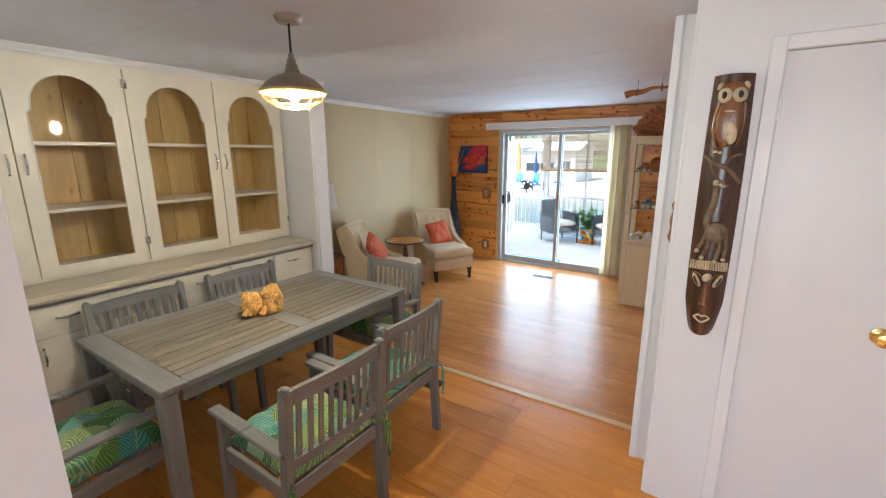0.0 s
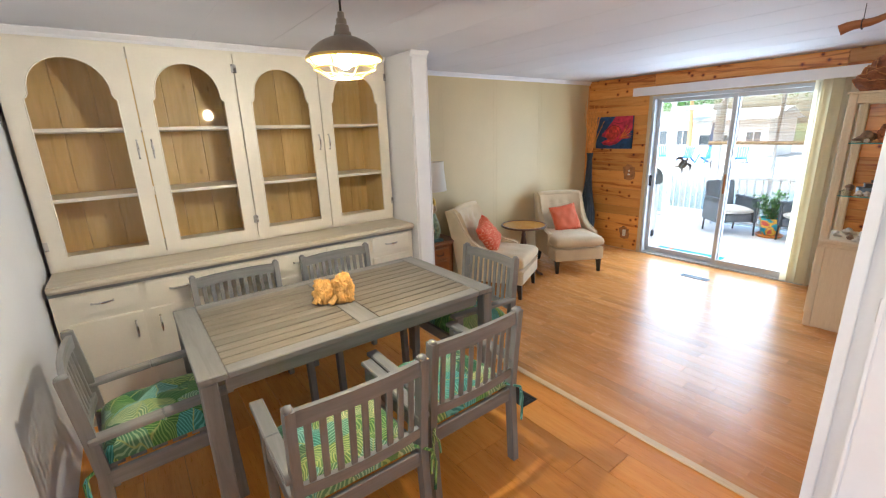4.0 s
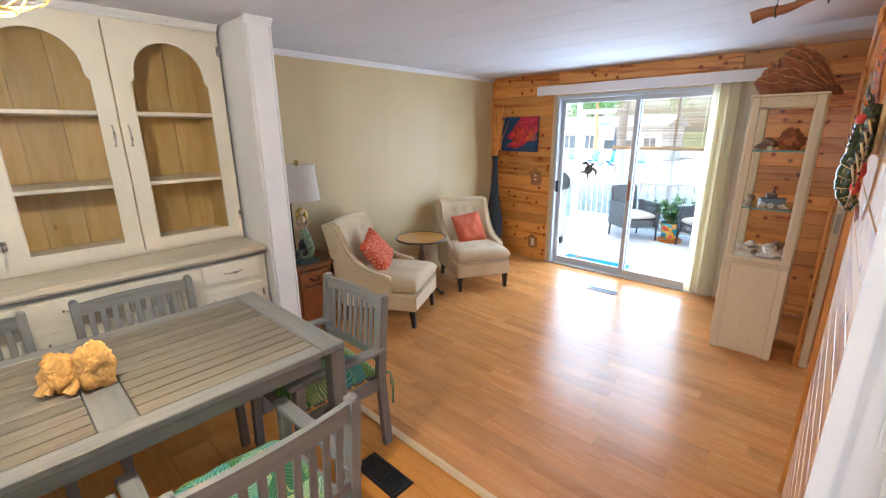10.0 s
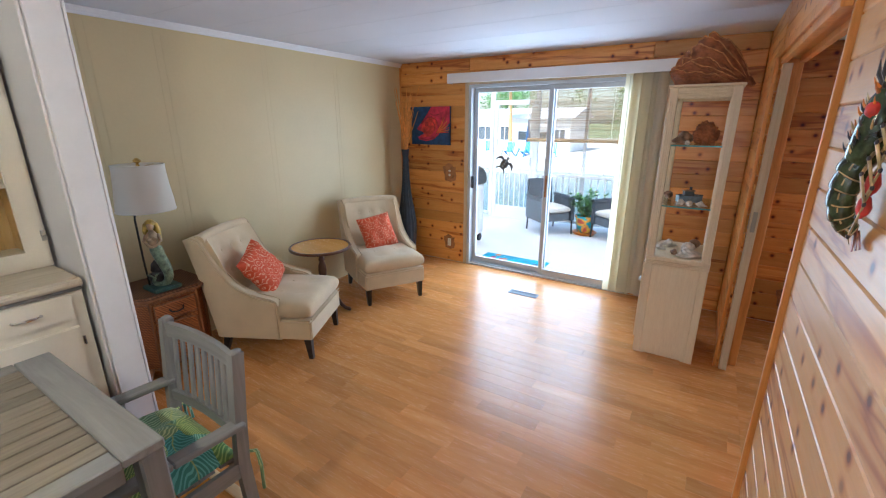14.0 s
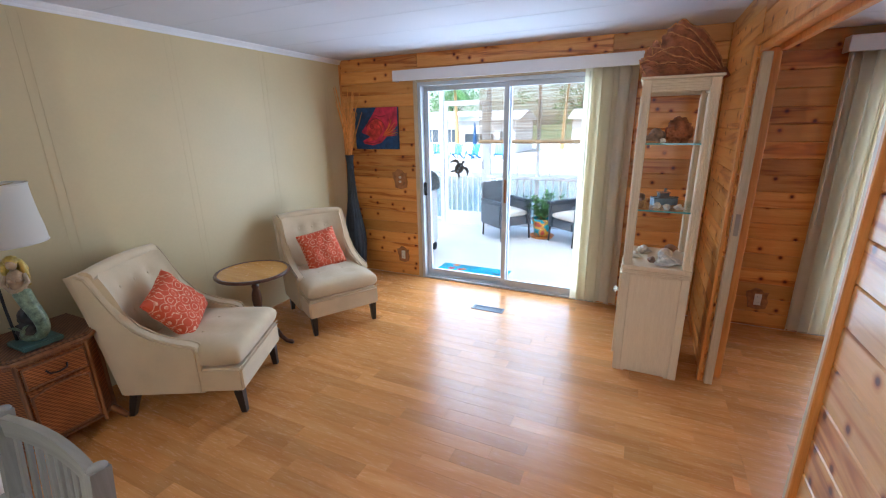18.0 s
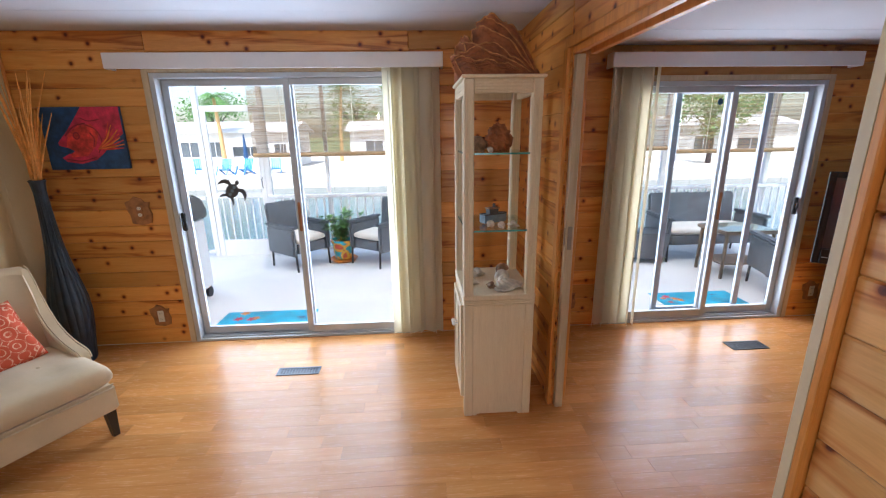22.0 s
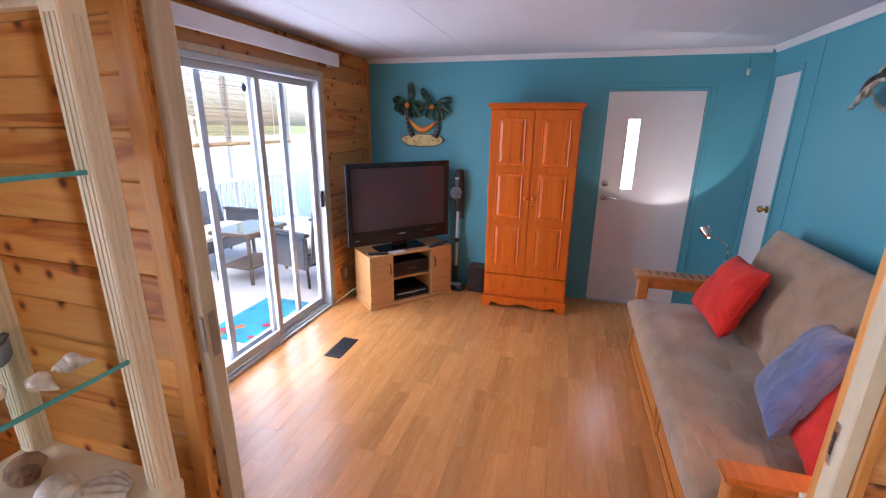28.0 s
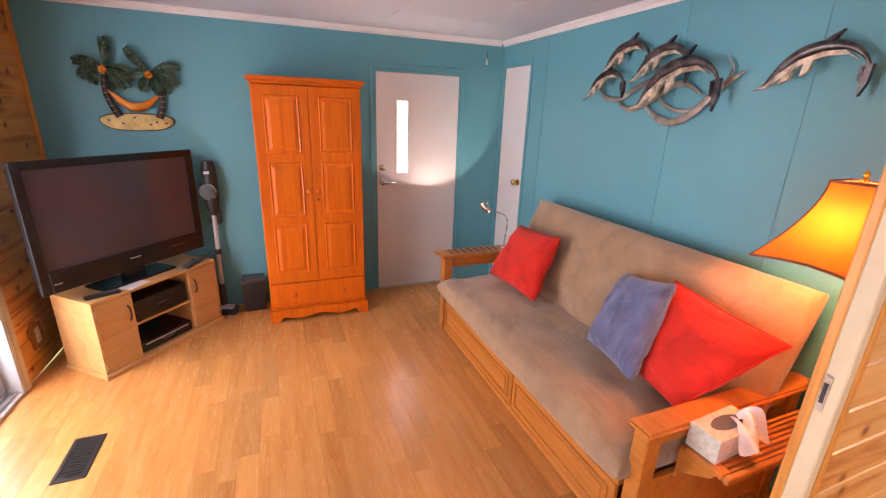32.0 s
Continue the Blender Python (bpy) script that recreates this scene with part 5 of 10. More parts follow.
def throw_pillow(m, size, thick, mat, label, group=""):
    p = thing("throw_pillow", m, label, "pillow", group)
    part("cover", cushion(size, size, thick, seed=m.translation.x), mat, p, smooth=80)
    s = size / 2
    rim = [(s * a, s * b, 0) for a, b in ((-1, -1), (-0.5, -0.96), (0, -0.945), (0.5, -0.96), (1, -1), (0.96, -0.5), (0.945, 0), (0.96, 0.5), (1, 1), (0.5, 0.96), (0, 0.945), (-0.5, 0.96), (-1, 1), (-0.96, 0.5), (-0.945, 0), (-0.96, -0.5), (-1, -1))]
    part("piping", tubed(rim, 0.004, 6), mat, p)
    return p


def slumped_pillow(tl, tr, br, bl, thick, mat, label, group=""):
    """A soft pillow whose four corners have settled unevenly."""
    c = [Vector(q) for q in (bl, br, tr, tl)]
    mid = (c[0] + c[1] + c[2] + c[3]) / 4
    n = (c[1] - c[0]).cross(c[3] - c[0]).normalized()

    def settle(bm):
        for v in bm.verts:
            a, b = v.co.x + 0.5, v.co.y + 0.5
            v.co = (c[0] * (1 - a) + c[1] * a) * (1 - b) + (c[3] * (1 - a) + c[2] * a) * b - mid + n * v.co.z
        return bm

    p = thing("throw_pillow", Matrix.Translation(mid), label, "pillow", group)
    part("cover", settle(cushion(1, 1, thick, seed=mid.x)), mat, p, smooth=80)
    rim = [(0.5 * a, 0.5 * b, 0) for a, b in ((-1, -1), (-0.5, -0.96), (0, -0.945), (0.5, -0.96), (1, -1), (0.96, -0.5), (0.945, 0), (0.96, 0.5), (1, 1), (0.5, 0.96), (0, 0.945), (-0.5, 0.96), (-1, 1), (-0.96, 0.5), (-0.945, 0), (-0.96, -0.5), (-1, -1))]
    bm = bmesh.new()
    pts = [bm.verts.new(q) for q in rim]
    settle(bm)
    line = [v.co.copy() for v in pts]
    bm.free()
    part("piping", tubed(line, 0.004, 6), mat, p)
    return p


# ---- armchairs ----
def tapered_leg(bm, x, y, lx, ly, h):
    a = [(-0.024, -0.024), (0.024, -0.024), (0.024, 0.024), (-0.024, 0.024)]
    top = [bm.verts.new((x + i, y + j, h)) for i, j in a]
    low = [bm.verts.new((x + i * 0.62 + lx, y + j * 0.62 + ly, 0)) for i, j in a]
    bm.faces.new(top)
    bm.faces.new(low[::-1])
    for k in range(4):
        bm.faces.new((low[k], low[(k + 1) % 4], top[(k + 1) % 4], top[k]))


def slipper_chair(m, label):
    """Front towards +x."""
    c = thing("armchair", m, label, "armchair", "linen armchairs")
    hw = 0.305
    part("seat_base", boxed(-0.30, 0.33, -hw + 0.012, hw - 0.012, 0.155, 0.30, 0.012, 2), M["linen"], c)
    bm = turned(pad(0.60, 2 * hw - 0.024, 0.135, [(0.02, -0.10), (0.02, 0.10), (-0.14, -0.10), (-0.14, 0.10), (0.16, -0.10), (0.16, 0.10)], crown=0.018, depth=0.020, wide=0.040), Matrix.Translation((0.035, 0, 0.298)))
    seat = part("seat", bm, M["linen"], c, "button-tufted linen seat", smooth=80)
    for x, y in ((0.055, -0.10), (0.055, 0.10), (-0.105, -0.10), (-0.105, 0.10)):
        bm = bmesh.new()
        blob(bm, 0.010, 0.010, 0.004, c=(x, y, 0.437))
        part("button", bm, M["linen"], seat)
    for s in (-1, 1):
        part("piping", tubed([(0.333, -hw + 0.02, 0.30 + 0.012 * s), (0.333, hw - 0.02, 0.30 + 0.012 * s)], 0.0035, 6), M["linen"], seat)

    def back(u, v):
        y = (u - 0.5) * 2 * (hw - 0.045)
        z = 0.42 + v * 0.44
        x = -0.235 - 0.10 * v - 0.05 * v ** 3 + 0.05 * abs(2 * u - 1) ** 4
        for a in (-0.12, 0, 0.12):
            for b in (0.60, 0.74):
                x -= 0.016 * math.exp(-((y - a) ** 2 + (z - b) ** 2) / 0.03 ** 2)
        return Vector((x, y, z - 0.02 * abs(2 * u - 1) ** 3))

    bm = bmesh.new()
    sheet(bm, back, 30, 18, 0.085)
    rest = part("backrest", bm, M["linen"], c, "tufted linen backrest", smooth=60)
    for a in (-0.12, 0, 0.12):
        for b in (0.60, 0.74):
            bm = bmesh.new()
            p = back(a / (2 * (hw - 0.045)) + 0.5, (b - 0.42) / 0.44)
            blob(bm, 0.005, 0.009, 0.009, c=(p.x + 0.002, p.y, p.z))
            part("button", bm, M["linen"], rest)
    bm = bmesh.new()
    sheet(bm, lambda u, v: Vector((-0.30 - 0.115 * v - 0.03 * v ** 3, (u - 0.5) * 2 * (hw - 0.02), 0.16 + v * 0.70)), 4, 10, 0.05)
    part("back_panel", bm, M["linen"], c, smooth=60)
    crest = [(-0.408 + 0.02 * abs(f) ** 3, f * (hw - 0.03), 0.842 + 0.012 * (1 - f * f)) for f in (-1 + k / 6 for k in range(13))]
    part("top_roll", tubed(crest, 0.036, 12), M["linen"], c, "rolled linen top of the back", smooth=60)
    prof = [(-0.33, 0.155), (-0.36, 0.40), (-0.40, 0.62), (-0.445, 0.83), (-0.452, 0.86), (-0.42, 0.868), (-0.375, 0.85), (-0.345, 0.80), (-0.305, 0.72), (-0.25, 0.625), (-0.19, 0.555), (-0.11, 0.505),
            (-0.02, 0.472), (0.07, 0.455), (0.105, 0.44), (0.115, 0.41), (0.112, 0.155)]
    for s in (-1, 1):
        y0 = s * (hw - 0.028)
        bm = slabbed(prof, -0.030, 0.030, 0.013)
        turned(bm, Matrix.Translation((0, y0, 0)) @ Matrix(((1, 0, 0, 0), (0, 0, -1, 0), (0, 1, 0, 0), (0, 0, 0, 1))))
        side = part("wing", bm, M["linen"], c, "sloping linen side wing", smooth=50)
        for d in (-0.030, 0.030):
            part("piping", tubed([(x + 0.002, y0 + d * 0.96, z + 0.001) for x, z in prof[5:16]], 0.004, 6), M["linen"], side)
    for x, lx in ((0.285, 0.012), (-0.29, -0.05)):
        for y in (-1, 1):
            bm = bmesh.new()
            tapered_leg(bm, x, y * (hw - 0.05), lx, 0, 0.16)
            part("leg", bm, M["leg_dark"], c, "black tapered leg", smooth=None)
    return c


CH_A, CH_B = pose(-3.285, 4.32, 0, 0, 0, 27) @ Matrix.Scale(1.05, 4), pose(-3.285, 5.535, 0, 0, 0, -30) @ Matrix.Scale(1.03, 4)
slipper_chair(CH_A, "cream linen slipper armchair beside the rattan nightstand")
slipper_chair(CH_B, "cream linen slipper armchair near the sliding door")
throw_pillow(CH_A @ pose(-0.115, -0.02, 0.575, 0, 58, 0) @ pose(0, 0, 0, 0, 0, 20), 0.345, 0.12, M["coralcloth"], "coral red medallion throw pillow leaning on the armchair", "coral pillows")
throw_pillow(CH_B @ pose(-0.13, 0.0, 0.575, 0, 64, 0) @ pose(0, 0, 0, 0, 0, 9), 0.335, 0.12, M["coralcloth"], "coral red medallion throw pillow upright on the armchair", "coral pillows")


# ---- round table ----
def pedestal_table(x, y):
    t = thing("side_table", pose(x, y, 0), "round pedestal side table with honey top and dark rim", "table")
    part("tabletop", lathed([(0.0, 0.588), (0.245, 0.588), (0.248, 0.592), (0.248, 0.603), (0.0, 0.603)], 40, False), M["tabletop"], t, "honey-coloured wooden top")
    part("rim", lathed([(0.249, 0.584), (0.266, 0.584), (0.272, 0.592), (0.272, 0.600), (0.264, 0.608), (0.249, 0.606), (0.249, 0.584)], 40, False), M["mahogany"], t)
    part("apron", lathed([(0.06, 0.566), (0.10, 0.570), (0.10, 0.588), (0.06, 0.588)], 24), M["mahogany"], t)
    part("stem", lathed([(0.02, 0.15), (0.035, 0.155), (0.042, 0.20), (0.036, 0.235), (0.024, 0.25), (0.03, 0.262), (0.024, 0.275), (0.030, 0.31), (0.038, 0.37), (0.034, 0.42), (0.021, 0.46), (0.028, 0.472), (0.028, 0.484), (0.020, 0.495), (0.019, 0.54), (0.03, 0.566)], 20), M["mahogany"], t, "turned mahogany stem", smooth=50)
    for k in range(3):
        a = radians(15 + 120 * k)
        pts = [(r * math.cos(a), r * math.sin(a), z) for r, z in ((0.03, 0.18), (0.08, 0.165), (0.13, 0.115), (0.17, 0.06), (0.21, 0.028), (0.25, 0.022), (0.265, 0.012))]
        part("leg", tubed(pts, [0.024, 0.022, 0.019, 0.016, 0.015, 0.017, 0.010], 8), M["mahogany"], t, smooth=60)


pedestal_table(-3.47, 4.90)


# ---- rattan nightstand ----
def nightstand():
    n = thing("nightstand", pose(-3.70, 3.65, 0), "brown woven rattan nightstand with canted corners", "nightstand")
    def outline(x, y, c):
        return [(-0.21, -y), (x - c, -y), (x, -y + c), (x, y - c), (x - c, y), (-0.21, y)]
    part("body", slabbed(outline(0.19, 0.235, 0.09), 0.07, 0.565), M["rattan"], n, "woven rattan body", smooth=None)
    top = part("top", slabbed(outline(0.215, 0.262, 0.10), 0.573, 0.602, 0.008), M["rattan_dark"], n, "dark woven top")
    o = outline(0.217, 0.264, 0.10)
    part("edge", tubed([(x, y, 0.578) for x, y in o], 0.011, 8), M["rattan_trim"], top)
    for x, y in outline(0.195, 0.24, 0.092)[1:5]:
        part("post", tubed([(x, y, 0.05), (x, y, 0.572)], 0.011, 8), M["rattan_trim"], n)
    for z in (0.085, 0.555):
        part("rail", tubed([(x, y, z) for x, y in outline(0.197, 0.242, 0.092)], 0.009, 8), M["rattan_trim"], n)
    dr = part("drawer", boxed(0.192, 0.208, -0.135, 0.135, 0.415, 0.535, 0.006, 2), M["rattan"], n, "rattan drawer")
    part("drawer_rim", tubed([(0.208, a, b) for a, b in ((-0.13, 0.42), (0.13, 0.42), (0.13, 0.53), (-0.13, 0.53), (-0.13, 0.42))], 0.006, 6), M["rattan_trim"], dr)
    part("pull", tubed([(0.21, -0.045, 0.485), (0.226, -0.035, 0.468), (0.23, 0, 0.462), (0.226, 0.035, 0.468), (0.21, 0.045, 0.485)], 0.005, 6), M["iron"], dr, "dark drop handle")
    do = part("door", boxed(0.192, 0.206, -0.135, 0.135, 0.10, 0.40, 0.006, 2), M["rattan"], n, "rattan door")
    arch = [(0.207, -0.125, 0.11), (0.207, 0.125, 0.11), (0.207, 0.125, 0.37), (0.207, 0.06, 0.39), (0.207, 0, 0.395), (0.207, -0.06, 0.39), (0.207, -0.125, 0.37), (0.207, -0.125, 0.11)]
    part("door_rim", tubed(arch, 0.006, 6), M["rattan_trim"], do)
    for x, y in ((0.15, -0.20), (0.15, 0.20), (-0.17, -0.20), (-0.17, 0.20)):
        s = 1 if y > 0 else -1
        f = 1 if x > 0 else -0.2
        pts = [(x, y, 0.085), (x + 0.02 * f, y + 0.02 * s, 0.06), (x + 0.045 * f, y + 0.035 * s, 0.03), (x + 0.062 * f, y + 0.045 * s, 0.014), (x + 0.055 * f, y + 0.04 * s, 0.012)]
        part("foot", tubed(pts, [0.022, 0.02, 0.016, 0.014, 0.012], 8), M["rattan_trim"], n, smooth=60)


nightstand()


M["lamp_green"] = plain("verdigris_resin", (0.07, 0.15, 0.13), 0.45, 0, 0.2, 20)


def mermaid_lamp():
    lamp = thing("table_lamp", pose(-3.60, 3.64, 0.602), "mermaid table lamp with a white drum shade on the nightstand", "lamp")
    part("base", boxed(-0.085, 0.085, -0.085, 0.085, 0, 0.028, 0.006, 2), M["lamp_green"], lamp, "dark green square base")
    part("pole", tubed([(-0.055, -0.05, 0.028), (-0.058, -0.055, 0.20), (-0.058, -0.055, 0.47), (-0.052, -0.05, 0.515), (-0.03, -0.03, 0.54), (0, 0, 0.55), (0, 0, 0.60)], 0.0065, 8), M["iron"], lamp, "dark curved iron pole")
    bm = bmesh.new()
    marks = []
    # rock, tail with its fluke, torso with arms and head, hair
    blob(bm, 0.045, 0.042, 0.045, 0.35, 2.5, 3, (-0.015, -0.018, 0.065), 4.0)
    blob(bm, 0.030, 0.030, 0.045, 0.35, 3.0, 3, (-0.022, -0.012, 0.130), 9.0)
    marks.append(len(bm.faces))
    tail = curve_of([(0.0, 0.004, 0.245), (0.022, 0.020, 0.205), (0.040, 0.042, 0.150), (0.036, 0.050, 0.095), (0.022, 0.034, 0.050), (0.020, 0.000, 0.036), (0.026, -0.026, 0.052), (0.030, -0.022, 0.082)], 4)
    tube(bm, tail, [0.033 - 0.025 * (k / (len(tail) - 1)) ** 1.3 for k in range(len(tail))], 12)
    for d in (-1, 1):
        tube(bm, [(0.030, -0.022, 0.080), (0.034, -0.026 + 0.016 * d, 0.098), (0.034, -0.030 + 0.034 * d, 0.106)], [0.007, 0.013, 0.002], 8, True, 0.4)
    marks.append(len(bm.faces))
    tube(bm, [(0.0, 0.002, 0.240), (0.002, -0.002, 0.268), (0.004, -0.002, 0.300), (0.0, 0, 0.328), (0.0, 0, 0.350)], [0.031, 0.024, 0.029, 0.027, 0.010], 12)
    for d in (-1, 1):
        tube(bm, [(0.0, 0.028 * d, 0.325), (0.018, 0.040 * d, 0.292), (0.042, 0.016 * d, 0.268), (0.050, -0.008 * d, 0.262)], [0.010, 0.009, 0.007, 0.005], 8)
        blob(bm, 0.012, 0.012, 0.012, c=(0.024, 0.012 * d, 0.306), sub=2)
    blob(bm, 0.021, 0.019, 0.026, c=(0.006, 0, 0.374), sub=2)
    marks.append(len(bm.faces))
    blob(bm, 0.024, 0.025, 0.022, 0.2, 3.0, 3, (-0.003, 0, 0.388), 1.0)
    for k in range(9):
        a = radians(85 + 24 * k)
        w = 0.006 * math.sin(k * 2.1)
        tube(bm, [(0.0, 0.004 * math.cos(k), 0.400), (0.020 * math.cos(a) - 0.008, 0.026 * math.sin(a), 0.380), (0.026 * math.cos(a) - 0.014, 0.030 * math.sin(a) + w, 0.345), (0.022 * math.cos(a) - 0.018, 0.034 * math.sin(a) - w, 0.305), (0.016 * math.cos(a) - 0.020, 0.030 * math.sin(a) + w, 0.268)], [0.010, 0.012, 0.011, 0.009, 0.003], 7)
    for n, f in enumerate(bm.faces):
        f.material_index = sum(n >= q for q in marks)
    turned(bm, Matrix.Translation((0, 0, -0.005)) @ Matrix.Rotation(radians(-35), 4, "Z") @ Matrix.Diagonal((1.15, 1.15, 1.16, 1)))
    part("statuette", bm, [M["resin_rock"], M["mermaid"], M["resin_skin"], M["resin_gold"]], lamp, "painted resin mermaid, green tail and gold hair", smooth=70)
    bm = bmesh.new()
    lathe(bm, [(0.162, 0.535), (0.158, 0.60), (0.148, 0.68), (0.142, 0.76), (0.140, 0.815)], 40, (0, 0), False)
    shade = part("shade", bm, M["shade_white"], lamp, "white linen drum shade", smooth=60)
    for r, z in ((0.162, 0.535), (0.140, 0.815)):
        ring = [(r * math.cos(2 * math.pi * k / 32), r * math.sin(2 * math.pi * k / 32), z) for k in range(33)]
        part("hem", tubed(ring, 0.004, 6), M["shade_white"], shade)
    bm = bmesh.new()
    for k in range(3):
        a = 2 * math.pi * k / 3
        tube(bm, [(0, 0, 0.80), (0.139 * math.cos(a), 0.139 * math.sin(a), 0.81)], 0.002, 6)
    tube(bm, [(0, 0.0, 0.60), (0, 0.035, 0.66), (0, 0.03, 0.74), (0, 0, 0.80), (0, -0.03, 0.74), (0, -0.035, 0.66), (0, 0, 0.60)], 0.002, 6)
    part("spider", bm, M["brass"], shade)
    part("socket", lathed([(0.012, 0.58), (0.018, 0.60), (0.018, 0.65), (0.012, 0.66)], 12), M["brass"], lamp)
    part("finial", lathed([(0.006, 0.80), (0.012, 0.815), (0.006, 0.823), (0.02, 0.834), (0.022, 0.842), (0.012, 0.853), (0.004, 0.858)], 14), M["brass"], lamp, "brass finial")


mermaid_lamp()


# ---- tall vase with reeds ----
def floor_vase():
    v = thing("floor_vase", pose(-3.70, 6.50, 0), "tall blue-black ribbed floor vase in the corner", "vase")
    prof = [(0.075, 0.0), (0.085, 0.02), (0.095, 0.12), (0.112, 0.26), (0.122, 0.38), (0.118, 0.50), (0.098, 0.62), (0.074, 0.75), (0.056, 0.88), (0.045, 1.02), (0.038, 1.18), (0.036, 1.28), (0.042, 1.335), (0.046, 1.35)]
    bm = bmesh.new()
    n = 64
    rings = []
    for r, z in prof:
        deep = 0.006 if 0.1 < z < 1.2 else 0.001
        rings.append([bm.verts.new(((r - deep * (k % 4 == 0)) * math.cos(2 * math.pi * k / n), (r - deep * (k % 4 == 0)) * math.sin(2 * math.pi * k / n), z)) for k in range(n)])
    for a, b in zip(rings, rings[1:]):
        for k in range(n):
            bm.faces.new((a[k], a[(k + 1) % n], b[(k + 1) % n], b[k]))
    bm.faces.new(rings[0][::-1])
    part("body", bm, M["vase"], v, smooth=40)
    part("lip", lathed([(0.046, 1.345), (0.049, 1.355), (0.044, 1.36), (0.034, 1.33), (0.030, 1.2)], 24, False), M["vase"], v, smooth=60)
    rng = random.Random(4)
    for k in range(34):
        a, s = rng.uniform(0, 6.28), rng.uniform(0.05, 0.24)
        h = rng.uniform(1.75, 2.06)
        dx, dy = math.cos(a) * s * 0.75, math.sin(a) * s * 0.7
        dx, dy = max(dx, -0.17), min(dy, 0.17)
        pts = [(dx * f ** 1.6 + 0.008 * rng.uniform(-1, 1), dy * f ** 1.6 + 0.008 * rng.uniform(-1, 1), 1.15 + (h - 1.15) * f) for f in (0, 0.35, 0.7, 1.0)]
        part("reed", tubed(pts, [0.005, 0.0058, 0.005, 0.002], 5), M["reed"], v, "dried orange reed" if k == 0 else "")


floor_vase()


# ---- pictures and plaques on the pine wall ----
def canvas():
    p = thing("painting", pose(-3.485, NORTH - 0.001, 1.625, 90, 0, 0) @ Matrix.Diagonal((0.89, 1, 1, 1)), "unframed painting of red and navy swirls", "painting")
    w, h = 0.305, 0.215
    part("canvas", boxed(-w, w, -h, h, 0.001, 0.026, 0.003), M["paint_navy"], p, "navy painted ground")
    fish = [(-0.20, -0.075), (-0.205, -0.025), (-0.13, 0.045), (-0.06, 0.12), (0.02, 0.214), (0.303, 0.214), (0.303, 0.03), (0.20, -0.035), (0.13, -0.10), (0.06, -0.15), (-0.06, -0.175), (-0.17, -0.16), (-0.20, -0.13), (-0.14, -0.105)]
    part("red_shape", slabbed(fish, 0.0262, 0.0275), M["paint_red"], p, "crimson fish-like shape", smooth=None)
    part("light_patch", slabbed([(-0.12, 0.03), (-0.03, 0.09), (0.07, 0.10), (0.12, 0.04), (0.08, -0.05), (0.0, -0.12), (-0.12, -0.13), (-0.15, -0.06)], 0.0276, 0.0282), M["paint_scarlet"], p, "lighter scarlet patch", smooth=None)
    part("dark_patch", slabbed([(-0.205, -0.045), (-0.13, -0.065), (-0.09, -0.085), (-0.13, -0.105), (-0.195, -0.09)], 0.0284, 0.029), M["paint_navy"], p, smooth=None)
    ring = [(-0.055 + 0.022 * math.cos(a), 0.02 + 0.022 * math.sin(a), 0.0286) for a in (2 * math.pi * k / 14 for k in range(15))]
    part("stroke", tubed(ring, 0.004, 5, 0.3), M["paint_wine"], p)
    for pts in ([(0.02, 0.10), (0.10, 0.06), (0.13, -0.02), (0.09, -0.10)], [(-0.14, 0.02), (-0.06, 0.085), (0.03, 0.105)], [(0.0, 0.14), (0.06, 0.12), (0.14, 0.13)], [(-0.17, -0.14), (-0.05, -0.155), (0.06, -0.13)], [(0.05, 0.04), (0.075, 0.0), (0.06, -0.06)]):
        part("stroke", tubed(curve_of([(x, y, 0.0284) for x, y in pts], 4), 0.0045, 5, 0.3), M["paint_wine"], p)
    for k in range(9):
        a = radians(2 + 7 * k)
        q = 0.20 + 0.012 * (k % 3)
        pts = [(0.09, -0.075, 0.0288), (0.09 + q * 0.5 * math.cos(a * 0.8), -0.075 + q * 0.5 * math.sin(a * 0.8), 0.0288), (min(0.298, 0.09 + q * math.cos(a)), -0.075 + q * math.sin(a), 0.0288)]
        part("stroke", tubed(pts, [0.004, 0.008, 0.003], 5, 0.25), M["paint_orange"] if k % 2 else M["paint_scarlet"], p, "orange brush stroke" if k == 1 else "")


M["paint_scarlet"] = plain("scarlet_canvas_paint", (0.72, 0.06, 0.045), 0.6, 0, 0.35, 18, 90, 0.2)
M["paint_wine"] = plain("wine_canvas_paint", (0.26, 0.015, 0.03), 0.6, 0, 0.3, 18, 90, 0.2)
canvas()


def outlet_plaque(m, big=True):
    """A carved animal-shaped plaque round a double socket; it faces -y."""
    o = thing("outlet_plaque", m, "carved wooden plaque round an electrical outlet", "outlet", "carved plaques")
    k = 1.0 if big else 0.85
    out = [(-0.07, -0.09), (0.01, -0.105), (0.075, -0.085), (0.085, -0.02), (0.07, 0.03), (0.08, 0.075), (0.045, 0.07), (0.02, 0.10), (-0.03, 0.115), (-0.06, 0.085), (-0.10, 0.07), (-0.095, 0.02), (-0.075, -0.02)]
    part("plaque", slabbed([(x * k, y * k) for x, y in out], 0.001, 0.014, 0.004), M["outlet"], o)
    part("plate", boxed(-0.024, 0.024, -0.048, 0.048, 0.0141, 0.0175, 0.0015), M["outlet"] if big else M["ivory"], o)
    for z in (-0.024, 0.024):
        s = part("socket", slabbed([(0.016 * math.cos(a), z + 0.013 * math.sin(a)) for a in (2 * math.pi * j / 12 for j in range(12))], 0.0176, 0.0185), M["ivory"], o, smooth=None)
        # raised black slivers give the shade of the plug holes
        bm = bmesh.new()
        for x in (-0.006, 0.006):
            box(bm, x - 0.001, x + 0.001, z - 0.004, z + 0.004, 0.0186, 0.0188)
        part("slot", bm, M["black"], s, smooth=None)


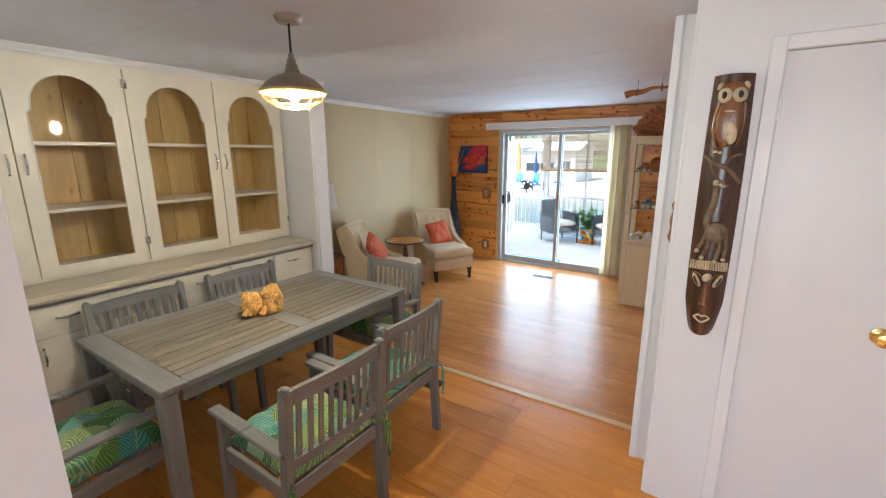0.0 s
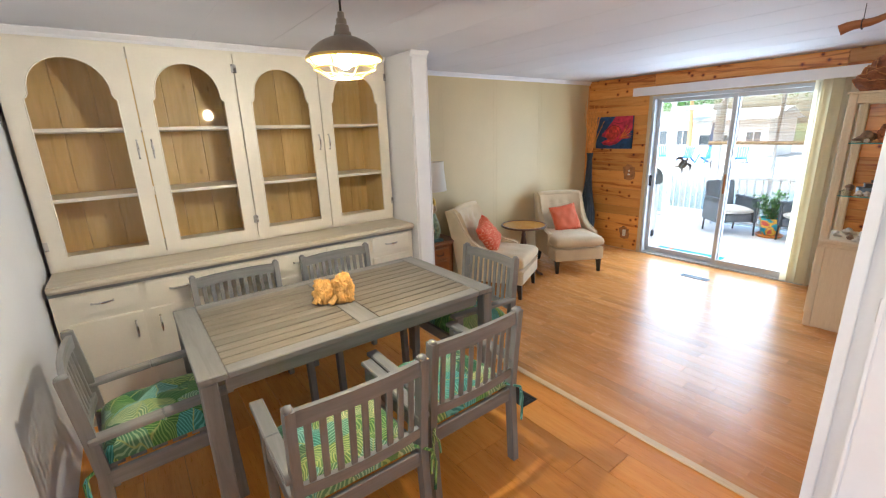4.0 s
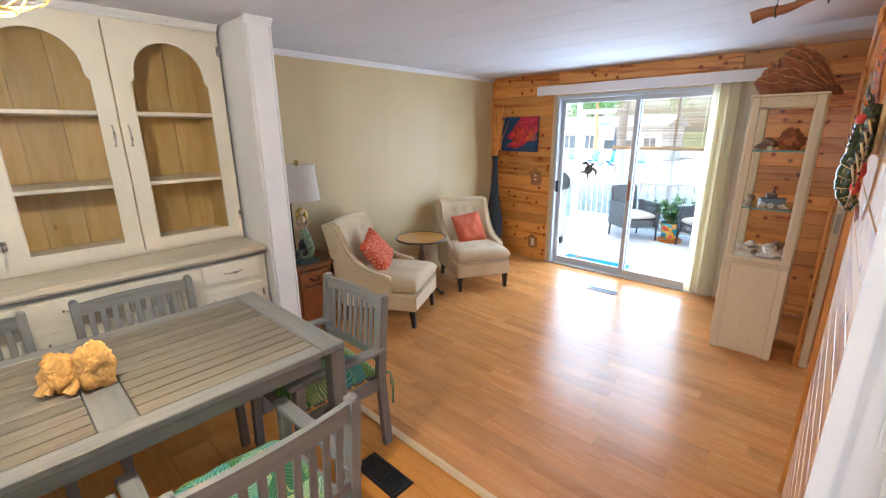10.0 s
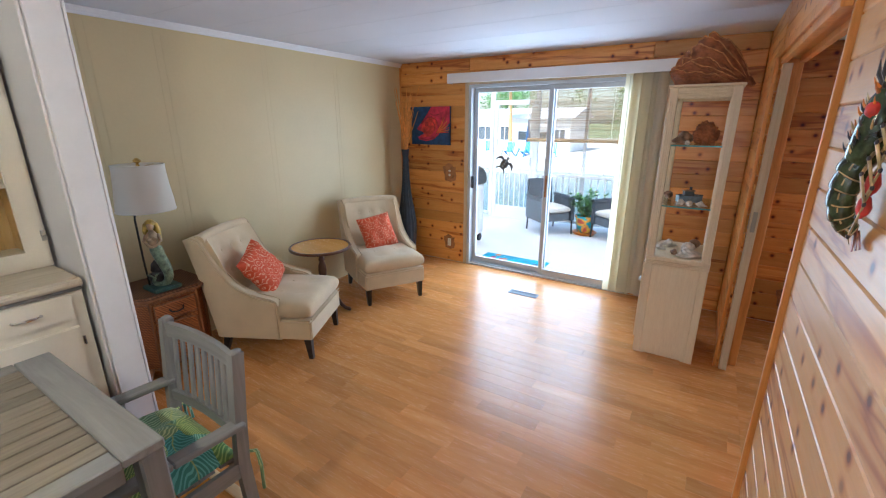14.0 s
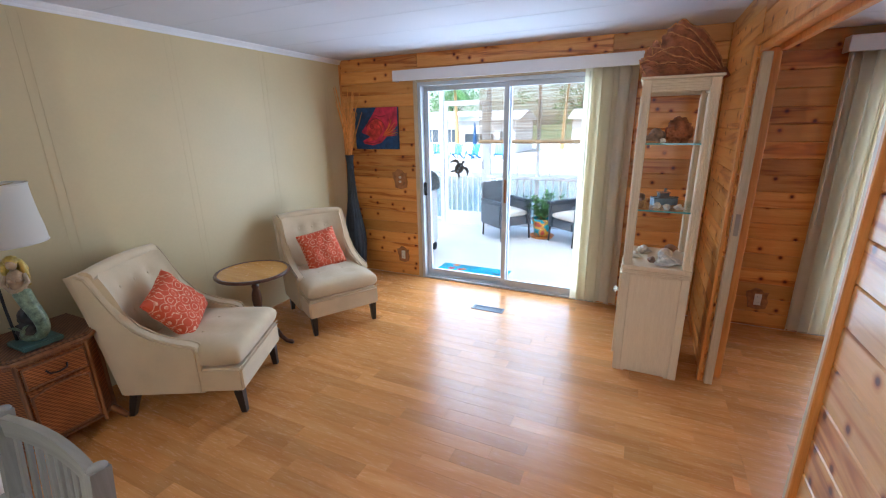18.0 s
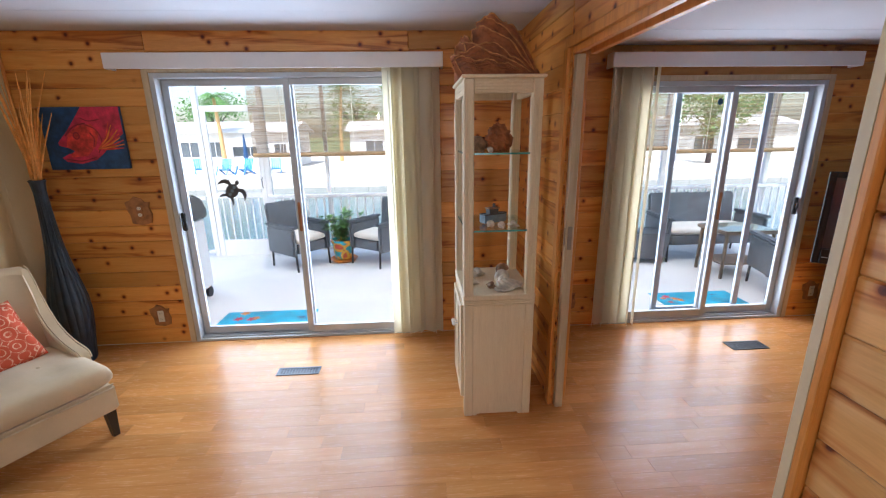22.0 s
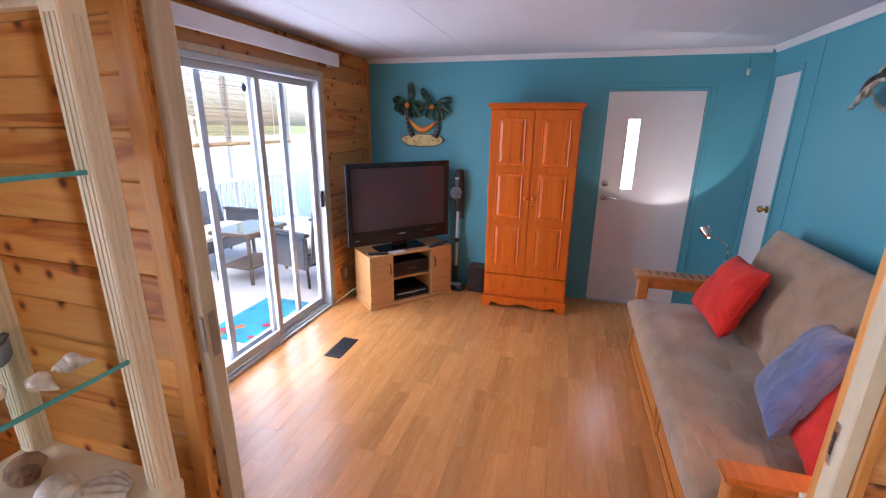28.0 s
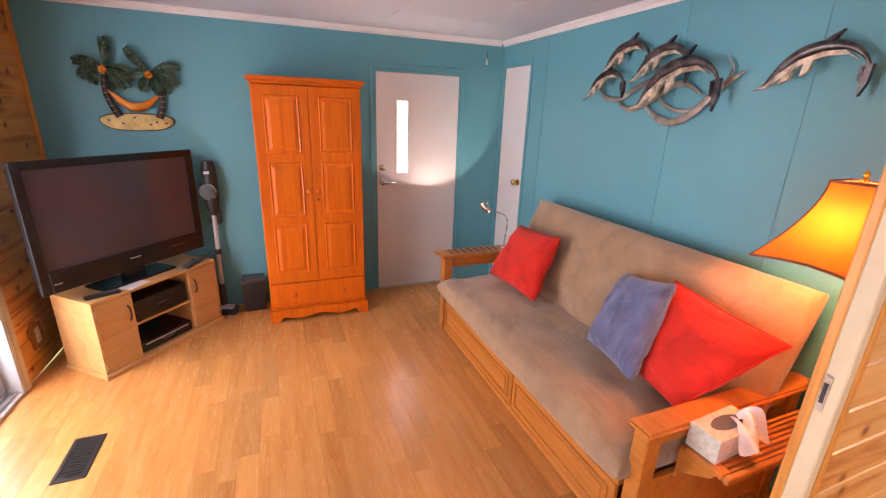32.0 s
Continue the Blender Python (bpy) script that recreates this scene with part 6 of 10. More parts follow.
for x, z, big in ((-3.22, 1.09, True), (-3.22, 0.24, False), (0.11, 0.24, False), (2.30, 0.24, False)):
    outlet_plaque(pose(x, NORTH - 0.0005, z, 90, 0, 0), big)


# ---- sliding doors ----
def slider(name, d, split, label, latch_left, screen=None):
    x0, x1, top = d
    y0 = NORTH + 0.03
    s = thing(name, pose(0, 0, 0), label, "door", kind="structure")
    bm = bmesh.new()
    for a, b, c, e in ((x0 + 0.001, x0 + 0.035, 0.02, top - 0.001), (x1 - 0.035, x1 - 0.001, 0.02, top - 0.001), (x0 + 0.035, x1 - 0.035, top - 0.035, top - 0.001), (x0 + 0.001, x1 - 0.001, 0.0005, 0.02)):
        box(bm, a, b, NORTH - 0.012, NORTH + 0.125, c, e, 0.002)
    for y in (0.012, 0.05, 0.088):
        box(bm, x0 + 0.036, x1 - 0.036, NORTH + y, NORTH + y + 0.005, 0.0202, 0.034)
    part("door_frame", bm, M["alu"], s, "brushed aluminium frame")
    bm = bmesh.new()
    for a, b, c, e in ((x0 - 0.045, x0 - 0.001, 0, top + 0.04), (x1 + 0.001, x1 + 0.045, 0, top + 0.04), (x0 - 0.001, x1 + 0.001, top + 0.001, top + 0.04)):
        box(bm, a, b, NORTH - 0.016, NORTH - 0.001, c, e, 0.003)
    part("casing", bm, M["door_pale"], s, "pale pine casing")
    rows = [(x0 + 0.036, split + 0.03, y0 + 0.045, M["alu"]), (split - 0.03, x1 - 0.036, y0, M["alu"])]
    if not latch_left:
        rows = [(x0 + 0.036, split + 0.03, y0, M["alu"]), (split - 0.03, x1 - 0.036, y0 + 0.045, M["alu"])]
    if screen:
        rows.append((screen, screen + 0.80, y0 + 0.078, M["alu_dark"]))
    for k, (a, b, y, mat) in enumerate(rows):
        pn = part("sash" if k < 2 else "screen_sash", beamed((a + 0.024, y, 0.036), (a + 0.024, y, top - 0.037), 0.048, 0.028, (0, 1, 0), 0.003), mat, s)
        bm = bmesh.new()
        beam(bm, (b - 0.024, y, 0.036), (b - 0.024, y, top - 0.037), 0.048, 0.028, (0, 1, 0), 0.003)
        part("stile", bm, mat, pn)
        part("rail", beamed((a + 0.048, y, 0.066), (b - 0.048, y, 0.066), 0.028, 0.06, (0, 0, 1), 0.003), mat, pn)
        part("rail", beamed((a + 0.048, y, top - 0.06), (b - 0.048, y, top - 0.06), 0.028, 0.046, (0, 0, 1), 0.003), mat, pn)
        if k < 2:
            g = part("pane", boxed(a + 0.046, b - 0.046, y - 0.003, y + 0.003, 0.095, top - 0.082), M["pane"], pn, "clear glass pane", smooth=None)
            g.visible_shadow = False
    hx = split + (0.0 if latch_left else 0.005)
    hd = part("pull_handle", boxed(hx - 0.011, hx + 0.011, NORTH + 0.0, NORTH + 0.014, 0.90, 1.13, 0.005, 2), M["outlet"], s, "brown wooden pull handle")
    lx = x0 + 0.058 if latch_left else x1 - 0.058
    la = part("latch", boxed(lx - 0.018, lx + 0.018, NORTH - 0.004, NORTH + 0.012, 0.93, 1.07, 0.005, 2), M["black"], s, "black latch")
    part("latch_lever", boxed(lx - 0.006, lx + 0.006, NORTH - 0.02, NORTH - 0.004, 0.98, 1.03, 0.003), M["black"], la)
    return s


slider("door_1", D1, -2.05, "sliding glass door in a brushed aluminium frame", True)
slider("door_2", D2, 1.34, "sliding glass door of the den, aluminium framed", False, 0.92)
solid("window_sticker", slabbed([(0.022 * math.cos(a), 0.026 * math.sin(a)) for a in (2 * math.pi * k / 8 for k in range(8))], 0, 0.002), M["paint_navy"], "small blue octagonal sticker on the glass door", "sticker", m=pose(1.23, NORTH + 0.024, 1.83, 90, 0, 0))


def turtle_decal():
    d = thing("turtle_decal", pose(-2.56, NORTH + 0.071, 1.22, 90, 0, 0) @ pose(0, 0, 0, 0, 0, -35), "dark sea turtle decal on the glass door", "decal")
    part("shell", slabbed([(0.046 * math.cos(a) * (1 + 0.10 * math.sin(a)), 0.060 * math.sin(a) - 0.004) for a in (2 * math.pi * k / 24 for k in range(24))], 0, 0.002), M["toy_grey"], d, smooth=None)
    for y in (-0.032, 0.0, 0.032):
        part("plate", slabbed([(0.013 * math.cos(a), y + 0.014 * math.sin(a)) for a in (math.pi * k / 3 for k in range(6))], 0.0021, 0.003), M["toy_blue"], d, smooth=None)
    part("head", slabbed([(0.015 * math.cos(a), 0.074 + 0.021 * math.sin(a)) for a in (2 * math.pi * k / 14 for k in range(14))], 0, 0.0021), M["toy_grey"], d, smooth=None)
    for s in (-1, 1):
        part("front_flipper", slabbed([(s * x, y) for x, y in ((0.030, 0.044), (0.058, 0.058), (0.086, 0.052), (0.106, 0.030), (0.116, -0.004), (0.114, -0.020), (0.098, 0.002), (0.076, 0.022), (0.052, 0.026), (0.036, 0.022))][::s], 0, 0.0019), M["toy_grey"], d, smooth=None)
        part("hind_flipper", slabbed([(s * x, y) for x, y in ((0.026, -0.042), (0.046, -0.056), (0.060, -0.080), (0.058, -0.098), (0.044, -0.084), (0.024, -0.064), (0.012, -0.058))][::s], 0, 0.0018), M["toy_grey"], d, smooth=None)


turtle_decal()


# ---- vertical blinds ----
def vertical_blinds(x0, x1, top, stack, label, seed):
    v = thing("vertical_blinds", pose(0, 0, 0), label, "blinds")
    bm = bmesh.new()
    box(bm, x0, x1, NORTH - 0.115, NORTH - 0.100, top, top + 0.10, 0.003)
    box(bm, x0, x0 + 0.012, NORTH - 0.100, NORTH - 0.002, top, top + 0.10, 0.002)
    box(bm, x1 - 0.012, x1, NORTH - 0.100, NORTH - 0.002, top, top + 0.10, 0.002)
    box(bm, x0 + 0.012, x1 - 0.012, NORTH - 0.100, NORTH - 0.002, top + 0.088, top + 0.10)
    part("valance", bm, M["trim"], v, "white valance board")
    part("headrail", boxed(x0 + 0.05, x1 - 0.05, NORTH - 0.075, NORTH - 0.045, top + 0.02, top + 0.055, 0.003), M["alu"], v)
    rng = random.Random(seed)
    for x, turn in stack:
        bm = bmesh.new()
        ph = rng.uniform(0, 6)
        sheet(bm, lambda a, b: Vector(((a - 0.5) * 0.089, 0.010 * (1 - (2 * a - 1) ** 2) + 0.003 * math.sin(b * 5 + ph) * b, 0.03 + (top - 0.02) * (1 - b))), 6, 8, 0.0012)
        ob = part("slat", bm, M["blind"], v, smooth=60)
        ob.matrix_basis = pose(x, NORTH - 0.062 + rng.uniform(-0.006, 0.006), 0, 0, 0, turn + rng.uniform(-7, 7))
    part("wand", tubed([(stack[0][0], NORTH - 0.09, top - 0.02), (stack[0][0] + 0.005, NORTH - 0.09, 0.9)], 0.004, 6), M["ivory"], v)


vertical_blinds(-3.20, -0.93, 2.072, [(-1.32 + 0.04 * k, 58 if k % 2 else 24) for k in range(6)] + [(-1.065 + 0.035 * k, -58 if k % 2 else -30) for k in range(3)], "ivory vertical blinds drawn to one side of the sliding door", 2)
vertical_blinds(0.29, 2.20, 2.065, [(0.33 + 0.036 * k, 14 if k % 2 else 50) for k in range(8)] + [(0.625, 70), (0.665, 76)], "ivory vertical blinds drawn aside in the den", 5)


# ---- display cabinet ----
def display_cabinet():
    x0, x1, y0, y1 = -0.90, -0.51, 5.60, 6.09
    c = thing("display_cabinet", pose(0, 0, 0), "whitewashed display cabinet with glass shelves", "cabinet")
    bm = bmesh.new()
    box(bm, x0 + 0.012, x1 - 0.012, y0 + 0.012, y1 - 0.012, 0.075, 0.70)
    part("base", bm, M["limewash"], c, smooth=None)
    part("plinth", boxed(x0 + 0.02, x1 - 0.02, y0 + 0.02, y1 - 0.02, 0, 0.0745), M["limewash"], c, smooth=None)
    for x in (x0, x1 - 0.05):
        for y in (y0, y1 - 0.05):
            post = part("post", boxed(x, x + 0.05, y, y + 0.05, 0.0, 1.876, 0.004, 1), M["limewash"], c)
            for k in range(3):
                xx = x + 0.0125 + 0.0125 * k
                part("reed", tubed([(xx, y, 0.78), (xx, y, 1.79)], 0.004, 5), M["limewash"], post)
                yy = y + 0.0125 + 0.0125 * k
                part("reed", tubed([(x, yy, 0.78), (x, yy, 1.79)], 0.004, 5), M["limewash"], post)
    for a, b, e, f in ((x0 + 0.051, x1 - 0.051, y0 + 0.004, y0 + 0.03), (x0 + 0.051, x1 - 0.051, y1 - 0.03, y1 - 0.004), (x0 + 0.004, x0 + 0.03, y0 + 0.051, y1 - 0.051), (x1 - 0.03, x1 - 0.004, y0 + 0.051, y1 - 0.051)):
        rail = part("top_rail", boxed(a, b, e, f, 1.808, 1.876, 0.003), M["limewash"], c)
        for k in range(4):
            z = 1.822 + 0.014 * k
            if b - a > f - e:
                yy = e if e < 5.8 else f
                part("reed", tubed([(a, yy, z), (b, yy, z)], 0.004, 5), M["limewash"], rail)
            else:
                xx = a if a < -0.7 else b
                part("reed", tubed([(xx, e, z), (xx, f, z)], 0.004, 5), M["limewash"], rail)
    part("top", boxed(x0 - 0.012, x1 + 0.012, y0 - 0.012, y1 + 0.012, 1.877, 1.892, 0.004), M["limewash"], c)
    part("display_floor", boxed(x0 - 0.004, x1 + 0.004, y0 - 0.004, y1 + 0.004, 0.735, 0.765, 0.005), M["limewash"], c)
    for k in range(3):
        part("waist_band", boxed(x0 - 0.003, x1 + 0.003, y0 - 0.003, y1 + 0.003, 0.700 + 0.0115 * k, 0.7105 + 0.0115 * k, 0.004), M["limewash"], c)
    part("side_panel", boxed(x0 + 0.0505, x1 - 0.0505, y0 + 0.002, y0 + 0.0118, 0.085, 0.699), M["limewash"], c, smooth=None)
    part("skirt", turned(slabbed([(x0 + 0.052, 0.0), (x0 + 0.07, 0.0), (x0 + 0.08, 0.02), (x1 - 0.08, 0.02), (x1 - 0.07, 0.0), (x1 - 0.052, 0.0), (x1 - 0.052, 0.085), (x0 + 0.052, 0.085)], -y0 - 0.013, -y0 - 0.005), Matrix(((1, 0, 0, 0), (0, 0, -1, 0), (0, 1, 0, 0), (0, 0, 0, 1)))), M["limewash"], c, smooth=None)
    for a, b, ky in ((y0 + 0.052, (y0 + y1) / 2 - 0.002, 1), ((y0 + y1) / 2 + 0.002, y1 - 0.052, -1)):
        d = part("door", boxed(x0 - 0.008, x0 + 0.0115, a, b, 0.10, 0.69, 0.003), M["limewash"], c, "small panelled door")
        bm = bmesh.new()
        for p, q, r, s in ((a + 0.0, a + 0.035, 0.10, 0.69), (b - 0.035, b, 0.10, 0.69), (a + 0.035, b - 0.035, 0.10, 0.145), (a + 0.035, b - 0.035, 0.645, 0.69)):
            box(bm, x0 - 0.016, x0 - 0.0082, p, q, r, s, 0.003)
        part("door_frame", bm, M["limewash"], d)
        yk = b - 0.018 if ky == 1 else a + 0.018
        bm = lathed([(0.005, 0), (0.006, 0.012), (0.014, 0.018), (0.015, 0.026), (0.009, 0.034)], 14)
        turned(bm, Matrix.Translation((x0 - 0.016, yk, 0.50)) @ Matrix.Rotation(radians(-90), 4, "Y"))
        part("knob", bm, M["trim"], d, "white ceramic knob", smooth=60)
    for z in (1.12, 1.52):
        sh = part("shelf", boxed(x0 + 0.015, x1 - 0.015, y0 + 0.015, y1 - 0.015, z - 0.0045, z + 0.0045), M["shelf_glass"], c, "clear glass shelf", smooth=None)
        bm = bmesh.new()
        box(bm, x0 + 0.02, x1 - 0.02, y0 + 0.011, y0 + 0.0145, z - 0.0045, z + 0.0045)
        box(bm, x0 + 0.011, x0 + 0.0145, y0 + 0.02, y1 - 0.02, z - 0.0045, z + 0.0045)
        part("shelf_edge", bm, M["glass_edge"], sh, "green glass edge", smooth=None)
    return x0, x1, y0, y1


display_cabinet()


def ruffled(bm, rx, ry, rz, seed, lobes=8.0):
    """A sponge of overlapping lobes: a lump cut by slanting ridges, flat below."""
    bmesh.ops.create_icosphere(bm, subdivisions=6, radius=1)
    for v in bm.verts:
        p = v.co.copy()
        warp = noise.noise(p * 1.6 + Vector((seed, 0, 0))) * 1.3
        ph = lobes * (p.z * 0.9 + p.x * 0.5 + warp * 0.45)
        ridge = abs(math.sin(ph)) ** 0.7
        tear = noise.noise(Vector((p.x * 2.5, p.y * 2.5, p.z * 14 + p.x * 7)))
        k = 0.80 + 0.17 * ridge + 0.07 * tear + 0.16 * noise.noise(p * 3.2 + Vector((0, seed, 0))) + 0.05 * noise.noise(p * 11)
        top = 1.0 + 0.22 * max(0, p.z) * (1 - abs(p.x))
        v.co = Vector((p.x * rx * k, p.y * ry * k, max(0.0, rz * (p.z * k * top + 0.62) / 1.75)))


def sponge_blades():
    """Ragged flaps laid one over another like shingles, each with a frayed pale edge."""
    sp = thing("sea_sponge", pose(-0.70, 5.85, 1.892, 0, 0, -14), "large dried brown sea sponge of layered flaps on the display cabinet", "sponge")
    bm = bmesh.new()
    ruffled(bm, 0.16, 0.10, 0.19, 2.3)
    turned(bm, Matrix.Translation((0.02, 0.05, 0)))
    part("core", bm, M["sponge"], sp, smooth=50)
    # left foot, right foot, tip, depth of each flap
    flaps = ((-0.150, 0.19, (-0.205, 0.095), -0.150), (-0.140, 0.205, (-0.190, 0.145), -0.115), (-0.120, 0.21, (-0.165, 0.185), -0.080), (-0.110, 0.22, (-0.130, 0.255), -0.045),
             (-0.090, 0.225, (-0.110, 0.300), -0.010), (-0.070, 0.23, (-0.060, 0.325), 0.030), (-0.060, 0.22, (-0.020, 0.300), 0.075), (-0.040, 0.20, (0.010, 0.250), 0.115),
             (-0.235, -0.02, (-0.225, 0.200), 0.020), (-0.245, 0.02, (-0.205, 0.235), 0.070), (-0.200, 0.03, (-0.250, 0.130), -0.030))
    for k, (x0, x1, (tx, tz), y0) in enumerate(flaps):
        seed = 7.3 * k

        def flap(u, v):
            rag = 0.026 * noise.noise(Vector((u * 5 + seed, seed, 0))) + 0.011 * noise.noise(Vector((u * 17, seed, 2)))
            top = Vector((tx + (x1 + 0.01 - tx) * u, 0, tz * (1 - u) ** 0.85 + 0.065 * math.sin(math.pi * min(1, u * 1.1)) * (tz / 0.3) + rag * (1 - 0.5 * u)))
            foot = Vector((x0 + (x1 - x0) * u, 0, 0))
            p = foot.lerp(top, v)
            p.z = max(0.002 * v, p.z)
            crease = 0.009 * math.sin(u * 15 + v * 5 + seed) + 0.005 * noise.noise(Vector((u * 8, v * 26, seed))) + 0.004 * math.sin((v * 3 + u) * 14 + seed)
            p.y = y0 + 0.10 * (2 * u - 0.9) ** 2 * 0.6 - 0.030 * math.sin(math.pi * v) - 0.020 * v + crease * (0.3 + v)
            return p

        bm = bmesh.new()
        sheet(bm, flap, 46, 18, 0.007)
        f = part("flap", bm, M["sponge"], sp, smooth=50)
        rim = [flap(0.0, n / 6) for n in range(2, 6)] + [flap(n / 40, 1.0) for n in range(37)]
        part("frayed_edge", tubed(rim, [0.004 + 0.002 * noise.noise(Vector((n * 0.7, seed, 0))) for n in range(len(rim))], 5), M["sponge_edge"], f, "pale frayed edge", smooth=60)


sponge_blades()


def shell(x, y, z, r, mat, label, turn=0, long=1.5):
    """A spiral whelk lying on its side."""
    bm = bmesh.new()
    pts, rad = [], []
    for k in range(30):
        a, s = k * 0.62, 1 - k / 31
        pts.append((r * long * (1 - s) * 1.1, r * 0.42 * s * math.cos(a), r * 0.62 + r * 0.42 * s * math.sin(a)))
        rad.append(r * 0.58 * s + 0.001)
    tube(bm, pts, rad, 9)
    tube(bm, [(0, 0, r * 0.6), (-r * 0.8, 0, r * 0.35), (-r * 1.4, 0, r * 0.25)], [r * 0.62, r * 0.34, r * 0.08], 9)
    return solid("seashell", bm, mat, label, "shell", "shells in the cabinet", m=pose(x, y, z, 0, 0, turn), smooth=70)


bm = bmesh.new()
ruffled(bm, 0.085, 0.07, 0.15, 5.1, 3.5)
solid("dried_sponge", bm, M["sponge"], "small dark dried sponge on the upper glass shelf", "sponge", m=pose(-0.67, 5.90, 1.525, 0, 0, 30), smooth=50)
shell(-0.80, 5.86, 1.525, 0.055, M["shell_brown"], "brown conch shell on the upper glass shelf", 20)
shell(-0.76, 5.66, 1.525, 0.018, M["shell"], "small white shell on the upper glass shelf", 60)
for x, y in ((-0.745, 5.70), (-0.69, 5.66), (-0.62, 5.68)):
    shell(x, y, 1.125, 0.024, M["shell"], "small white shell on the lower glass shelf", x * 900)
shell(-0.84, 5.95, 1.125, 0.035, M["shell_brown"], "speckled brown shell on the lower glass shelf", 100)
for x, y, r, mt, lb in ((-0.66, 5.80, 0.07, "shell", "large pale conch shell in the cabinet"), (-0.78, 5.92, 0.05, "shell", "pale whelk shell in the cabinet"), (-0.62, 5.96, 0.06, "shell_brown", "brown conch shell in the cabinet"), (-0.73, 5.70, 0.035, "shell_brown", "brown spotted shell in the cabinet"), (-0.83, 5.79, 0.04, "shell", "pale shell beside the cabinet post")):
    shell(x, y, 0.766, r * 0.75, M[mt], lb, r * 4000)
bm = bmesh.new()
sheet(bm, lambda u, v: Vector((0.11 * (u - 0.5) * 2 * math.sin(math.pi * (0.15 + 0.85 * v)), 0.14 * (v - 0.5), 0.006 + 0.035 * (1 - (2 * u - 1) ** 2) * (0.3 + v) + 0.004 * math.sin(u * 40))), 30, 10, 0.004)
solid("scallop_shell", bm, M["shell"], "pale fan shell on the cabinet floor", "shell", m=pose(-0.64, 5.72, 0.766, 0, 0, 40), smooth=60)


def toy_boat():
    t = thing("model_boat", pose(-0.70, 5.84, 1.125, 0, 0, 25) @ Matrix.Scale(0.62, 4), "faded blue wooden model boat on the glass shelf", "model boat")
    hull = [(-0.13, -0.045), (0.07, -0.05), (0.13, -0.02), (0.14, 0.0), (0.13, 0.02), (0.07, 0.05), (-0.13, 0.045)]
    part("hull", slabbed(hull, 0, 0.075, 0.006), M["toy_blue"], t, "grey-blue hull")
    part("deck_rim", tubed([(x, y, 0.078) for x, y in hull + hull[:1]], 0.005, 6), M["toy_grey"], t)
    part("cabin", boxed(-0.07, 0.03, -0.032, 0.032, 0.076, 0.125, 0.003), M["toy_grey"], t, "dark grey cabin")
    part("roof", boxed(-0.08, 0.04, -0.038, 0.038, 0.1255, 0.136, 0.003), M["shell_brown"], t)
    part("funnel", lathed([(0.014, 0.1365), (0.014, 0.17), (0.010, 0.172)], 12), M["toy_grey"], t)


toy_boat()


